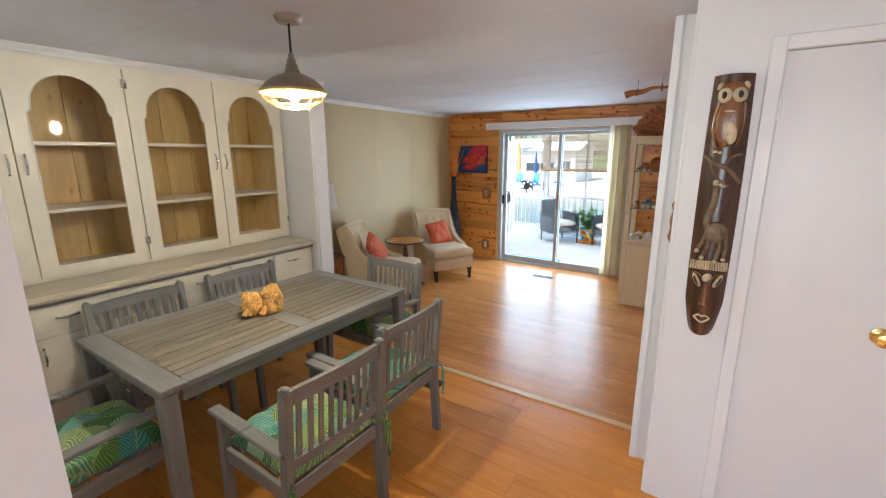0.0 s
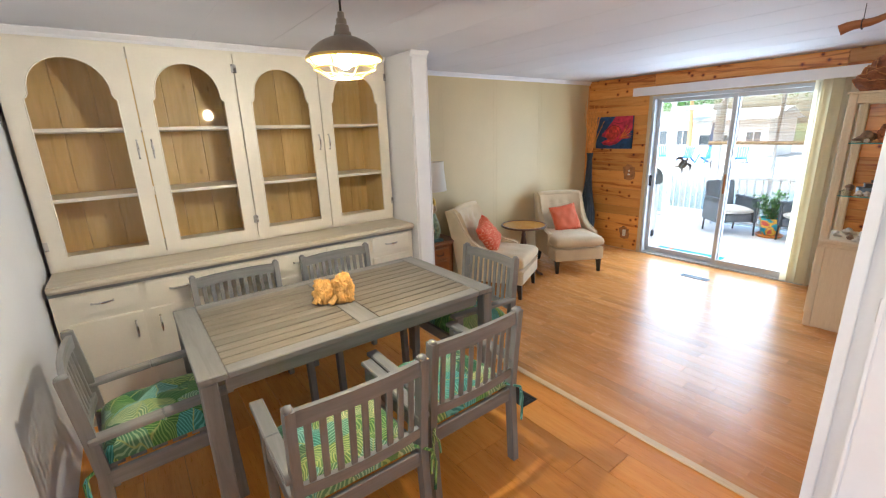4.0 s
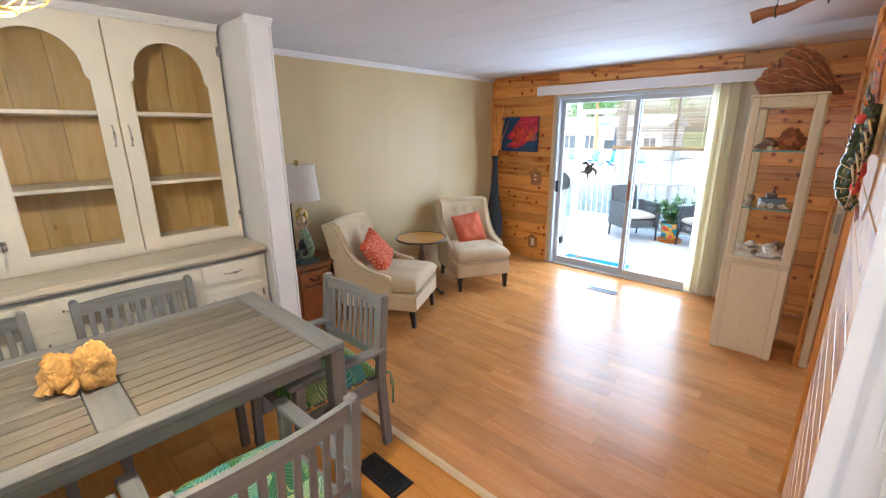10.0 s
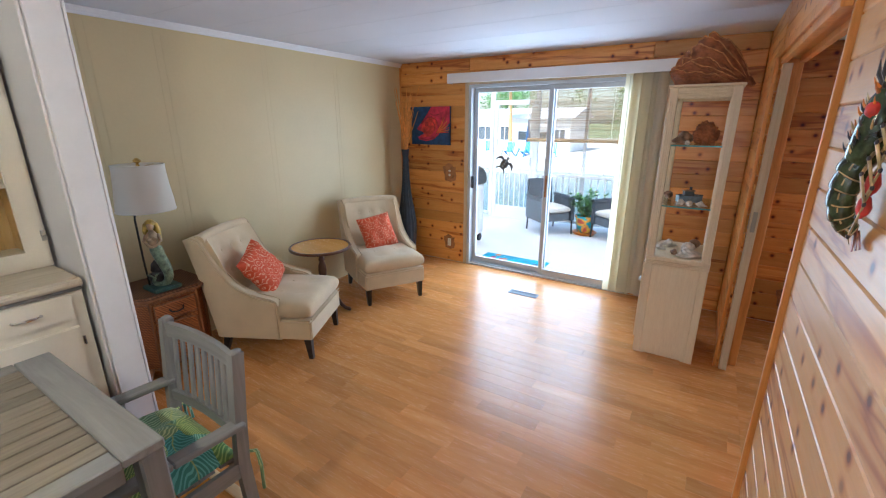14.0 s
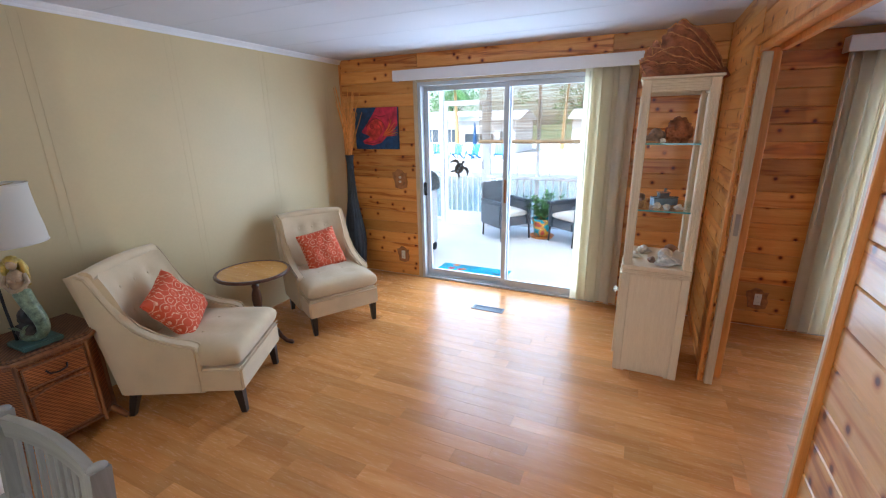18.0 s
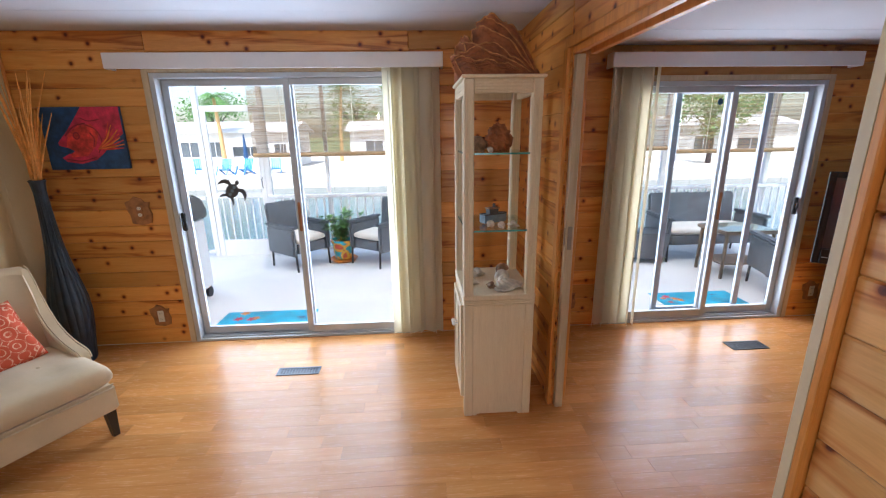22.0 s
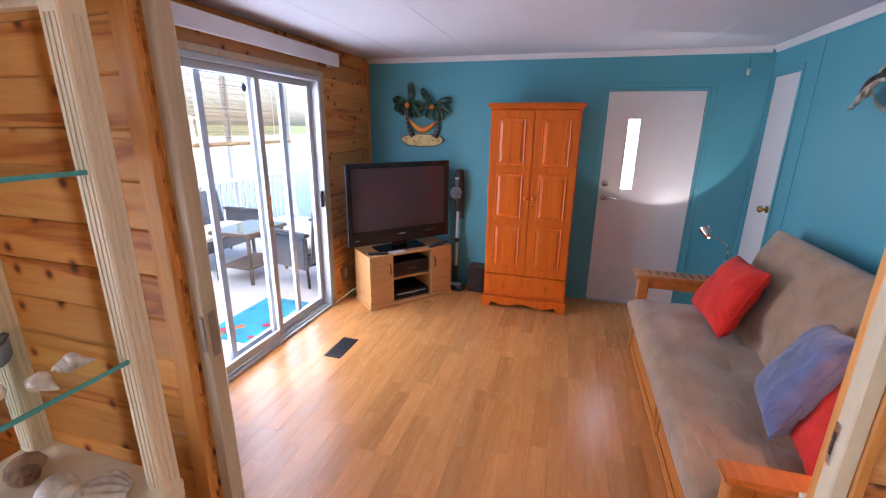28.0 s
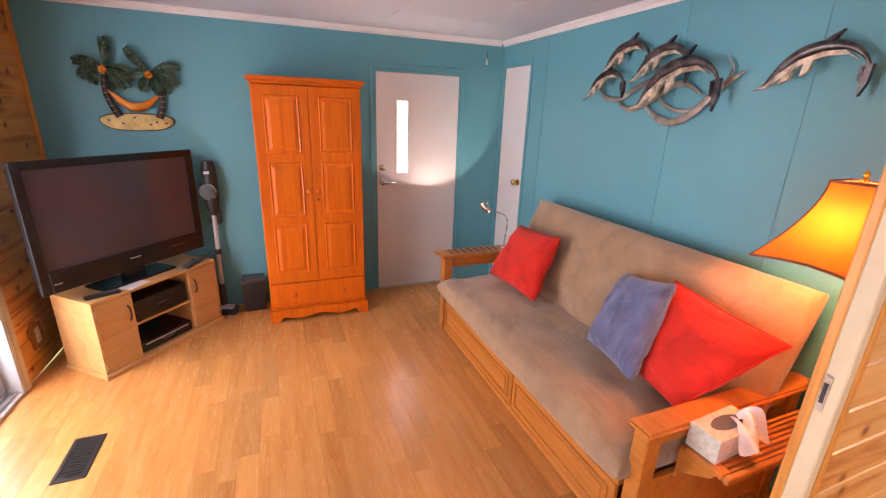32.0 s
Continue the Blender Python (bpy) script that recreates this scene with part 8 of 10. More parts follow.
# ---- entrance and closet doors ----
def entrance_door():
    d = thing("entrance_door", pose(0, 0, 0), "plain white entrance door with a slit window", "door", kind="structure")
    y0, y1, x = 3.70, 4.49, EAST + 0.012
    w0, w1, z0, z1 = 4.195, 4.285, 1.09, 1.69
    bm = bmesh.new()
    for a, b, c, e in ((y0 + 0.022, w0, 0.012, 1.915), (w1, y1 - 0.022, 0.012, 1.915), (w0, w1, 0.012, z0), (w0, w1, z1, 1.915)):
        box(bm, x, x + 0.042, a, b, c, e)
    part("leaf", bm, M["white_door"], d, "white painted leaf", smooth=None)
    bm = bmesh.new()
    for a, b, c, e in ((w0 - 0.016, w0, z0 - 0.016, z1 + 0.016), (w1, w1 + 0.016, z0 - 0.016, z1 + 0.016), (w0, w1, z0 - 0.016, z0), (w0, w1, z1, z1 + 0.016)):
        box(bm, x - 0.007, x - 0.0005, a, b, c, e, 0.002)
    win = part("window_frame", bm, M["trim"], d)
    part("pane", boxed(x + 0.018, x + 0.024, w0 + 0.0005, w1 - 0.0005, z0 + 0.0005, z1 - 0.0005), M["lit_pane"], win, "frosted pane that glows in place of daylight", smooth=None)
    bm = bmesh.new()
    for a, b, c, e in ((y0 + 0.001, y0 + 0.020, 0, 1.938), (y1 - 0.020, y1 - 0.001, 0, 1.938), (y0 + 0.020, y1 - 0.020, 1.917, 1.938)):
        box(bm, EAST + 0.002, EAST + 0.07, a, b, c, e)
    part("jamb", bm, M["blue"], d, smooth=None)
    bm = bmesh.new()
    for a, b, c, e in ((y0 - 0.035, y0 - 0.0005, 0, 1.975), (y1 + 0.0005, y1 + 0.035, 0, 1.975), (y0 - 0.0005, y1 + 0.0005, 1.941, 1.975)):
        box(bm, EAST - 0.008, EAST - 0.0005, a, b, c, e, 0.002)
    part("casing", bm, M["blue"], d, "blue painted casing")
    part("threshold", boxed(EAST - 0.015, EAST + 0.07, y0 + 0.021, y1 - 0.021, 0.001, 0.011, 0.003), M["alu"], d)
    for y, z, r in ((4.42, 1.135, 0.031), (4.42, 1.005, 0.029)):
        bm = turned(lathed([(r, 0), (r, 0.006), (r * 0.75, 0.014), (r * 0.3, 0.016)], 20), Matrix.Translation((x - 0.0003, y, z)) @ Matrix.Rotation(radians(-90), 4, "Y"))
        k = part("deadbolt" if z > 1.1 else "rosette", bm, M["chrome"], d, "dull nickel deadbolt" if z > 1.1 else "", smooth=50)
        if z > 1.1:
            part("thumb_turn", boxed(x - 0.032, x - 0.0165, y - 0.004, y + 0.004, z - 0.016, z + 0.016, 0.002), M["chrome"], k)
        else:
            part("lever", tubed([(x - 0.014, y, z), (x - 0.05, y, z), (x - 0.055, y - 0.012, z), (x - 0.055, y - 0.06, z + 0.002), (x - 0.05, y - 0.105, z - 0.003)], [0.010, 0.010, 0.010, 0.009, 0.007], 10), M["chrome"], k, "nickel lever handle")
    for z in (0.25, 1.0, 1.75):
        part("hinge", tubed([(x - 0.004, y0 + 0.021, z - 0.045), (x - 0.004, y0 + 0.021, z + 0.045)], 0.005, 8), M["chrome"], d)


entrance_door()


def den_closet_door():
    d = thing("closet_door", pose(0, 0, 0), "narrow white closet door with a brass knob", "door", kind="structure")
    x0, x1, y = 2.47, 2.915, SOUTH_TV - 0.012
    part("leaf", boxed(x0 + 0.016, x1 - 0.016, y - 0.035, y, 0.01, 2.005, 0.002), M["white_door"], d)
    bm = bmesh.new()
    for a, b, c, e in ((x0 + 0.0005, x0 + 0.014, 0, 2.019), (x1 - 0.014, x1 - 0.0005, 0, 2.019), (x0 + 0.014, x1 - 0.014, 2.007, 2.019)):
        box(bm, a, b, SOUTH_TV - 0.10, SOUTH_TV - 0.002, c, e)
    part("jamb", bm, M["blue"], d, smooth=None)
    bm = bmesh.new()
    for a, b, c, e in ((x0 - 0.03, x0 - 0.0005, 0, 2.05), (x1 + 0.0005, x1 + 0.03, 0, 2.05), (x0 - 0.0005, x1 + 0.0005, 2.021, 2.05)):
        box(bm, a, b, SOUTH_TV + 0.0005, SOUTH_TV + 0.008, c, e, 0.002)
    part("casing", bm, M["blue"], d, "blue painted casing")
    bm = turned(lathed([(0.028, 0), (0.028, 0.006), (0.010, 0.01), (0.010, 0.028), (0.024, 0.036), (0.027, 0.048), (0.02, 0.06), (0.006, 0.063)], 18), Matrix.Translation((x0 + 0.075, y + 0.0003, 1.04)) @ Matrix.Rotation(radians(-90), 4, "X"))
    part("knob", bm, M["brass"], d, "polished brass knob", smooth=60)
    for z in (0.3, 1.8):
        part("hinge", boxed(x1 - 0.0155, x1 - 0.004, y - 0.004, y + 0.004, z - 0.035, z + 0.035, 0.001), M["brass"], d)


den_closet_door()
hk = thing("ceiling_hook", pose(EAST - 0.0005, 3.47, 2.05), "small white wire hook on the blue wall", "hook")
part("plate", boxed(-0.006, 0, -0.010, 0.010, -0.025, 0.025, 0.002), M["ivory"], hk)
part("wire", tubed([(-0.006, 0, 0.01), (-0.02, 0.004, 0.06), (-0.018, 0.006, 0.10)], 0.002, 5), M["black"], hk)


# ---- metal palms on the blue wall ----
def palm_art():
    p = thing("palm_wall_art", pose(EAST - 0.001, 6.155, 1.71), "painted metal wall art of two palms and a hammock", "wall art")
    TO = Matrix(((0, 0, -1, 0), (-1, 0, 0, 0), (0, 1, 0, 0), (0, 0, 0, 1)))     # drawn (right, up), seen from the room
    isl = []
    for k in range(28):
        a = 2 * math.pi * k / 28
        isl.append((-0.005 + 0.215 * math.cos(a) * (1 + 0.05 * math.sin(3 * a)), -0.235 + 0.062 * math.sin(a) * (1 + 0.12 * math.cos(2 * a))))
    part("island_edge", turned(slabbed([(x * 1.035, -0.235 + (y + 0.235) * 1.12) for x, y in isl], 0.004, 0.012), TO), M["palm_trunk"], p)
    sand = part("island", turned(slabbed(isl, 0.0122, 0.019, 0.004), TO), M["sand"], p, "yellow sand island")
    for x, y in ((-0.17, -0.225), (-0.09, -0.245), (-0.02, -0.205), (0.07, -0.25), (0.11, -0.232), (0.165, -0.24)):
        part("spot", turned(slabbed([(x + 0.009 * math.cos(a), y + 0.006 * math.sin(a)) for a in (2 * math.pi * k / 10 for k in range(10))], 0.0192, 0.0205), TO), M["palm_trunk"], sand, smooth=None)
    for top, pts in (((-0.135, 0.105), [(-0.10, -0.20), (-0.135, -0.13), (-0.155, -0.05), (-0.155, 0.03), (-0.135, 0.105)]), ((0.115, 0.085), [(0.13, -0.205), (0.158, -0.13), (0.165, -0.06), (0.15, 0.01), (0.115, 0.085)])):
        bm = tubed([(x, y, 0.024) for x, y in pts], [0.024, 0.021, 0.018, 0.016, 0.013], 10, 0.6)
        trunk = part("trunk", turned(bm, TO), M["palm_trunk"], p, "dark brown trunk", smooth=60)
        line = curve_of([(x, y, 0.024) for x, y in pts], 4)
        for k in range(2, 15, 2):
            d = (line[k + 1] - line[k - 1]).normalized()
            n, r = Vector((-d.y, d.x, 0)), 0.024 - 0.011 * k / 16
            part("band", turned(tubed([line[k] - n * r * 0.9 + Vector((0, 0, 0.004)), line[k] + Vector((0, 0, r * 0.62)), line[k] + n * r * 0.9 + Vector((0, 0, 0.004))], 0.0024, 5), TO), M["palm_vein"], trunk)
        first = top[0] < 0
        fr = [(62, 0.17, 40), (140, 0.15, 50), (168, 0.14, 62), (205, 0.11, 45), (345, 0.15, -55), (310, 0.12, -30), (18, 0.14, -50)] if first else [(130, 0.17, -6), (160, 0.12, 60), (35, 0.17, -34), (8, 0.16, -50), (335, 0.14, -50), (300, 0.12, -22), (230, 0.11, 28)]
        for ang, ln, droop in fr:
            spine = []
            for k in range(8):
                f = k / 7
                a = radians(ang + droop * f)
                q = spine[-1] if spine else top
                st = ln * 1.12 / 7 if k else 0
                spine.append((q[0] + st * math.cos(a), q[1] + st * math.sin(a)))
            bm, vein = bmesh.new(), bmesh.new()
            fine = curve_of([(x, y, 0.030 + 0.024 * math.sin(math.pi * k / 7 * 0.8)) for k, (x, y) in enumerate(spine)], 2)
            for k in range(1, len(fine) - 1):
                d = (fine[k + 1] - fine[k - 1]).normalized()
                w = 0.047 * math.sin(math.pi * (0.10 + 0.80 * k / len(fine)))
                for side in (-1, 1):
                    n = Vector((-d.y, d.x, 0)) * side
                    tip = fine[k] + n * w * 0.80 + d * w * 0.75 + Vector((0, 0, -0.010))
                    v = [bm.verts.new(q) for q in (fine[k] - d * 0.010, fine[k] + n * w * 0.42 + d * w * 0.10 + Vector((0, 0, 0.004)), tip, fine[k] + n * w * 0.30 + d * w * 0.60, fine[k] + d * 0.010 + Vector((0, 0, 0.004)))]
                    bm.faces.new(v if side > 0 else v[::-1])
                    if k % 2:
                        tube(vein, [fine[k] + Vector((0, 0, 0.004)), fine[k].lerp(tip, 0.7) + Vector((0, 0, 0.004))], 0.0011, 4)
            bm.normal_update()
            bmesh.ops.solidify(bm, geom=list(bm.faces), thickness=0.002)
            tube(bm, fine, [0.005 - 0.003 * k / len(fine) for k in range(len(fine))], 5)
            fro = part("frond", turned(bm, TO), M["palm_green"], p, "dark green serrated frond", smooth=None)
            part("veins", turned(vein, TO), M["palm_vein"], fro, "pale painted veins")
        bm = bmesh.new()
        for k in range(5):
            a = 2 * math.pi * k / 5
            blob(bm, 0.014, 0.014, 0.008, c=(top[0] + 0.014 * math.cos(a), top[1] - 0.012 + 0.014 * math.sin(a), 0.082), sub=1)
        part("flower", turned(bm, TO), M["orange_enamel"], p, "orange flower", smooth=70)
    ham = []
    for k in range(13):
        f = k / 12
        ham.append((-0.14 + 0.285 * f, -0.03 - 0.10 * math.sin(math.pi * f) * (1 - 0.15 * f) - 0.028 * f, 0.036))
    part("hammock", turned(tubed(ham, [0.006 + 0.024 * math.sin(math.pi * k / 12) for k in range(13)], 10, 0.6), TO), M["orange_enamel"], p, "orange hammock", smooth=60)


M["palm_vein"] = plain("silver_green_enamel", (0.50, 0.60, 0.46), 0.35, 0.1, 0.1)
palm_art()


# ---- metal dolphins ----
TOS = Matrix(((-1, 0, 0, 0), (0, 0, 1, 0), (0, 1, 0, 0), (0, 0, 0, 1)))      # drawn (right, up), seen from the room


def dolphin(bm, cx, cy, s, z, flip=1, tilt=0):
    """A leaping dolphin in relief, nose to the lower left."""
    n0 = len(bm.verts)
    k0 = len(bm.faces)
    arc = [(-0.50, -0.13), (-0.43, -0.085), (-0.33, 0.0), (-0.20, 0.09), (-0.05, 0.145), (0.12, 0.15), (0.27, 0.10), (0.38, 0.0), (0.43, -0.12)]
    fine = curve_of([(x, y, z) for x, y in arc], 4)
    fat = curve_of([(r, 0, 0) for r in (0.007, 0.016, 0.038, 0.060, 0.066, 0.054, 0.036, 0.021, 0.011)], 4)
    tube(bm, fine, [max(0.006, p[0]) for p in fat], 12, True, 0.45)
    mid = len(bm.faces)
    for o in ([(0.02, 0.185), (0.12, 0.18), (0.21, 0.27), (0.115, 0.235)],
              [(0.38, -0.08), (0.45, -0.08), (0.42, -0.24), (0.36, -0.34)], [(0.36, -0.08), (0.40, -0.10), (0.36, -0.22), (0.345, -0.2)]):
        slab(bm, o, z - 0.012, z + 0.008)
    low = len(bm.faces)
    slab(bm, [(-0.52, -0.14), (-0.40, -0.115), (-0.28, -0.02), (-0.10, 0.07), (0.10, 0.10), (0.26, 0.075), (0.37, -0.03), (0.28, 0.03), (0.12, 0.055), (-0.06, 0.03), (-0.24, -0.06), (-0.40, -0.14)], z + 0.012, z + 0.03)
    slab(bm, [(-0.22, -0.04), (-0.12, 0.02), (-0.17, -0.09), (-0.26, -0.13)], z + 0.018, z + 0.036)
    slab(bm, [(-0.05, 0.035), (0.03, 0.05), (-0.01, -0.05), (-0.08, -0.09)], z + 0.016, z + 0.034)
    bm.verts.ensure_lookup_table()
    bm.faces.ensure_lookup_table()
    ct, st = math.cos(radians(tilt)), math.sin(radians(tilt))
    for v in bm.verts[n0:]:
        x, y = v.co.x * s, v.co.y * s
        v.co.x, v.co.y = cx + x * ct - y * st, cy + x * st + y * ct
    for i in range(low, len(bm.faces)):
        bm.faces[i].material_index = 1


M["wave_grey"] = plain("brushed_grey_metal", (0.40, 0.37, 0.33), 0.38, 0.5, 0.35, 12, 80, 0.15)
art = thing("dolphin_wall_art", pose(1.16, SOUTH_TV + 0.001, 1.825) @ Matrix.Scale(0.95, 4), "pewter wall sculpture of leaping dolphins over waves", "wall art")
for pts, w in (([(-0.49, -0.03), (-0.40, -0.10), (-0.28, -0.11), (-0.14, -0.05), (0.0, 0.0), (0.08, -0.01)], 0.022), ([(-0.30, -0.11), (-0.20, -0.17), (-0.08, -0.15), (0.06, -0.07), (0.18, -0.04), (0.30, -0.10)], 0.026),
               ([(-0.08, -0.14), (0.04, -0.22), (0.16, -0.24), (0.28, -0.18), (0.38, -0.08), (0.50, 0.0)], 0.030), ([(-0.10, -0.02), (-0.02, -0.06), (0.10, -0.16), (0.24, -0.18), (0.36, -0.11), (0.44, 0.0), (0.40, 0.08)], 0.014)):
    fine = curve_of([(x, y, 0.022) for x, y in pts], 6)
    bm = tubed(fine, [0.72 * w * min(1, 0.3 + 3 * k / len(fine), 0.2 + 3 * (1 - k / len(fine))) for k in range(len(fine))], 10, 0.3)
    part("wave", turned(bm, TOS), M["wave_grey"], art, "brushed grey wave", smooth=50)
for cx, cy, s, z, tl in ((-0.25, 0.13, 0.42, 0.04, 10), (0.04, 0.075, 0.42, 0.055, 10), (-0.36, -0.02, 0.36, 0.075, 14), (0.19, -0.04, 0.56, 0.095, 12)):
    bm = bmesh.new()
    dolphin(bm, cx, cy, s, z, 1, tl)
    part("dolphin", turned(bm, TOS), [M["pewter"], M["patina"]], art, smooth=50)
bm = bmesh.new()
dolphin(bm, 0, 0, 0.40, 0.045, 1, 8)
turned(bm, TOS)
solid("dolphin_ornament", bm, [M["pewter"], M["patina"]], "single pewter dolphin on the blue wall", "wall art", m=pose(0.40, SOUTH_TV + 0.001, 1.82), smooth=50)


# ---- futon sofa ----
def futon():
    f = thing("futon_sofa", pose(0, 0, 0), "honey oak futon sofa with a taupe suede mattress", "sofa")
    W = M["futon_wood"]
    x0, x1, yf, yb = 0.20, 1.99, 4.20, 3.42
    part("front_rail", boxed(x0, x1, yf - 0.045, yf - 0.02, 0.265, 0.335, 0.003), W, f)
    part("base_rail", boxed(x0, x1, yf - 0.04, yf - 0.02, 0.01, 0.045, 0.003), W, f)
    part("back_rail", boxed(x0, x1, yb + 0.01, yb + 0.035, 0.05, 0.33, 0.003), W, f)
    part("deck", boxed(x0, x1, yb + 0.036, yf - 0.046, 0.27, 0.29), W, f, smooth=None)
    mid = 0.98
    for a, b in ((x0 + 0.01, mid - 0.006), (mid + 0.006, x1 - 0.01)):
        d = part("drawer", boxed(a, b, yf - 0.042, yf - 0.0205, 0.05, 0.258, 0.003), W, f, "panelled drawer front")
        bm = bmesh.new()
        for p, q, r, s in ((a + 0.03, a + 0.042, 0.082, 0.226), (b - 0.042, b - 0.03, 0.082, 0.226), (a + 0.042, b - 0.042, 0.082, 0.092), (a + 0.042, b - 0.042, 0.216, 0.226)):
            box(bm, p, q, yf - 0.0203, yf - 0.012, r, s, 0.002)
        part("panel_bead", bm, W, d)
        bm = bmesh.new()
        box(bm, a + 0.06, b - 0.06, yf - 0.0203, yf - 0.014, 0.108, 0.20, 0.005)
        part("raised_panel", bm, W, d)
    for x, s in ((0.145, -1), (2.05, 1)):
        part("arm_post", boxed(x - 0.032, x + 0.032, yf - 0.085, yf - 0.015, 0, 0.572, 0.005), W, f)
        part("arm_post", boxed(x - 0.032, x + 0.032, yb - 0.08, yb - 0.01, 0, 0.572, 0.005), W, f)
        part("arm_panel", boxed(x - 0.012, x + 0.012, yb - 0.01, yf - 0.085, 0.03, 0.33, 0.002), W, f)
        part("arm_rail", boxed(x - 0.018, x + 0.018, yb - 0.01, yf - 0.085, 0.50, 0.571, 0.003), W, f)
        top = part("arm_top", boxed(x - 0.058, x + 0.045 if s < 0 else x + 0.058, yb - 0.13, yf + 0.01, 0.573, 0.600, 0.010, 2), W, f, "rounded oak armrest")
        if s > 0:
            # dark strips laid on the armrest for the shade in its slots
            for k in range(13):
                y = yb + 0.02 + k * 0.055
                part("groove", boxed(x + 0.0, x + 0.095, y, y + 0.018, 0.6003, 0.6012), M["mahogany"], top, smooth=None)
            part("arm_tray", boxed(x + 0.0585, x + 0.12, yb - 0.10, yf + 0.01, 0.577, 0.598, 0.004), W, top)
    # slatted tray outside the near arm
    tr = part("tray_rail", boxed(-0.055, 0.080, yf - 0.215, yf - 0.165, 0.49, 0.512, 0.004), W, f)
    part("tray_end", boxed(-0.055, 0.080, yb - 0.12, yb - 0.07, 0.49, 0.512, 0.004), W, tr)
    part("tray_edge", boxed(-0.075, -0.056, yb - 0.12, yf - 0.165, 0.488, 0.515, 0.004), W, tr)
    for k in range(7):
        xx = -0.052 + k * 0.0195
        part("tray_slat", boxed(xx, xx + 0.0125, yb - 0.069, yf - 0.216, 0.494, 0.510, 0.002), W, tr)
    bm = bmesh.new()
    out = [(0.0, 0.0), (0.14, 0.0), (0.125, -0.03), (0.07, -0.07), (0.02, -0.10), (0.0, -0.15)]
    slab(bm, out, -0.008, 0.008)
    turned(bm, Matrix.Translation((0.11, yf - 0.19, 0.488)) @ Matrix.Rotation(radians(90), 4, "X") @ Matrix.Rotation(radians(180), 4, "Y"))
    part("tray_bracket", bm, W, tr, "curved tray bracket", smooth=None)
    seat = turned(pad(1.84, 0.76, 0.17, [(-0.55, 0.02), (0.0, 0.02), (0.55, 0.02), (-0.28, -0.2), (0.28, -0.2)], 7.0, 38, 0.014, 0.034, 0.055, 0.024, 3.0), Matrix.Translation((1.075, 3.865, 0.292)))
    part("seat_mattress", seat, M["suede"], f, "taupe suede seat, buttoned and creased", smooth=80)
    bk = turned(pad(1.84, 0.70, 0.17, [(-0.55, 0.0), (0.0, 0.0), (0.55, 0.0), (-0.28, -0.2), (0.28, -0.2)], 7.0, 38, 0.02, 0.036, 0.055, 0.022, 8.0), Matrix.Translation((1.02, 3.70, 0.46)) @ Matrix.Rotation(radians(110), 4, "X") @ Matrix.Diagonal((1, 1, -1, 1)) @ Matrix.Translation((0, 0.26, -0.16)))
    bmesh.ops.recalc_face_normals(bk, faces=bk.faces)
    part("back_mattress", bk, M["suede"], f, "taupe suede back, buttoned", smooth=80)
    bm = bmesh.new()
    for k in range(7):
        xx = x0 + 0.1 + k * 0.265
        beam(bm, (xx, 3.535, 0.36), (xx, 3.335, 0.90), 0.05, 0.014, (0, 1, 0.3))
    part("back_slats", bm, W, f, smooth=None)


futon()
slumped_pillow((1.845, 3.66, 0.844), (1.36, 3.68, 0.884), (1.30, 3.87, 0.508), (1.92, 3.85, 0.47), 0.15, M["red_cloth"], "bright red throw pillow at the far end of the futon", "red pillows")
slumped_pillow((0.837, 3.64, 0.842), (0.467, 3.75, 0.938), (0.411, 3.97, 0.544), (0.812, 3.86, 0.51), 0.14, M["blue_cloth"], "slate blue velvet throw pillow on the futon")
slumped_pillow((0.539, 3.66, 0.919), (0.047, 3.66, 0.861), (0.219, 3.92, 0.534), (0.69, 3.80, 0.48), 0.15, M["red_cloth"], "large red throw pillow behind the blue one", "red pillows")


def tissue_box():
    t = thing("tissue_box", pose(0.048, 3.905, 0.512, 0, 0, 4), "white patterned tissue box with a tissue pulled out", "tissue box")
    part("box", boxed(-0.055, 0.055, -0.115, 0.115, 0, 0.095, 0.003), M["tissue_card"], t)
    # no hole is cut: a grey oval gives the shade inside the box
    part("opening", slabbed([(0.03 * math.cos(a), 0.075 * math.sin(a)) for a in (2 * math.pi * k / 16 for k in range(16))], 0.0953, 0.0962), M["vent_grey"], t, "grey oval for the shaded opening", smooth=None)
    bm = bmesh.new()
    sheet(bm, lambda u, v: Vector((-0.01 - 0.085 * v + 0.02 * math.sin(u * 7), -0.06 + 0.12 * (u - 0.35) * (0.5 + 0.8 * v), 0.098 + 0.06 * math.sin(math.pi * min(1, v * 1.15)) * (0.6 + 0.4 * math.sin(u * 5 + 1)) - 0.05 * v * v + 0.012 * math.sin(u * 14 + v * 4))), 14, 12, 0.0012)
    part("tissue", bm, M["paper"], t, "crumpled white tissue", smooth=60)


M["tissue_card"] = plain("printed_tissue_card", (0.66, 0.66, 0.58), 0.5, 0, 0.12, 60, 200, 0.05)
tissue_box()


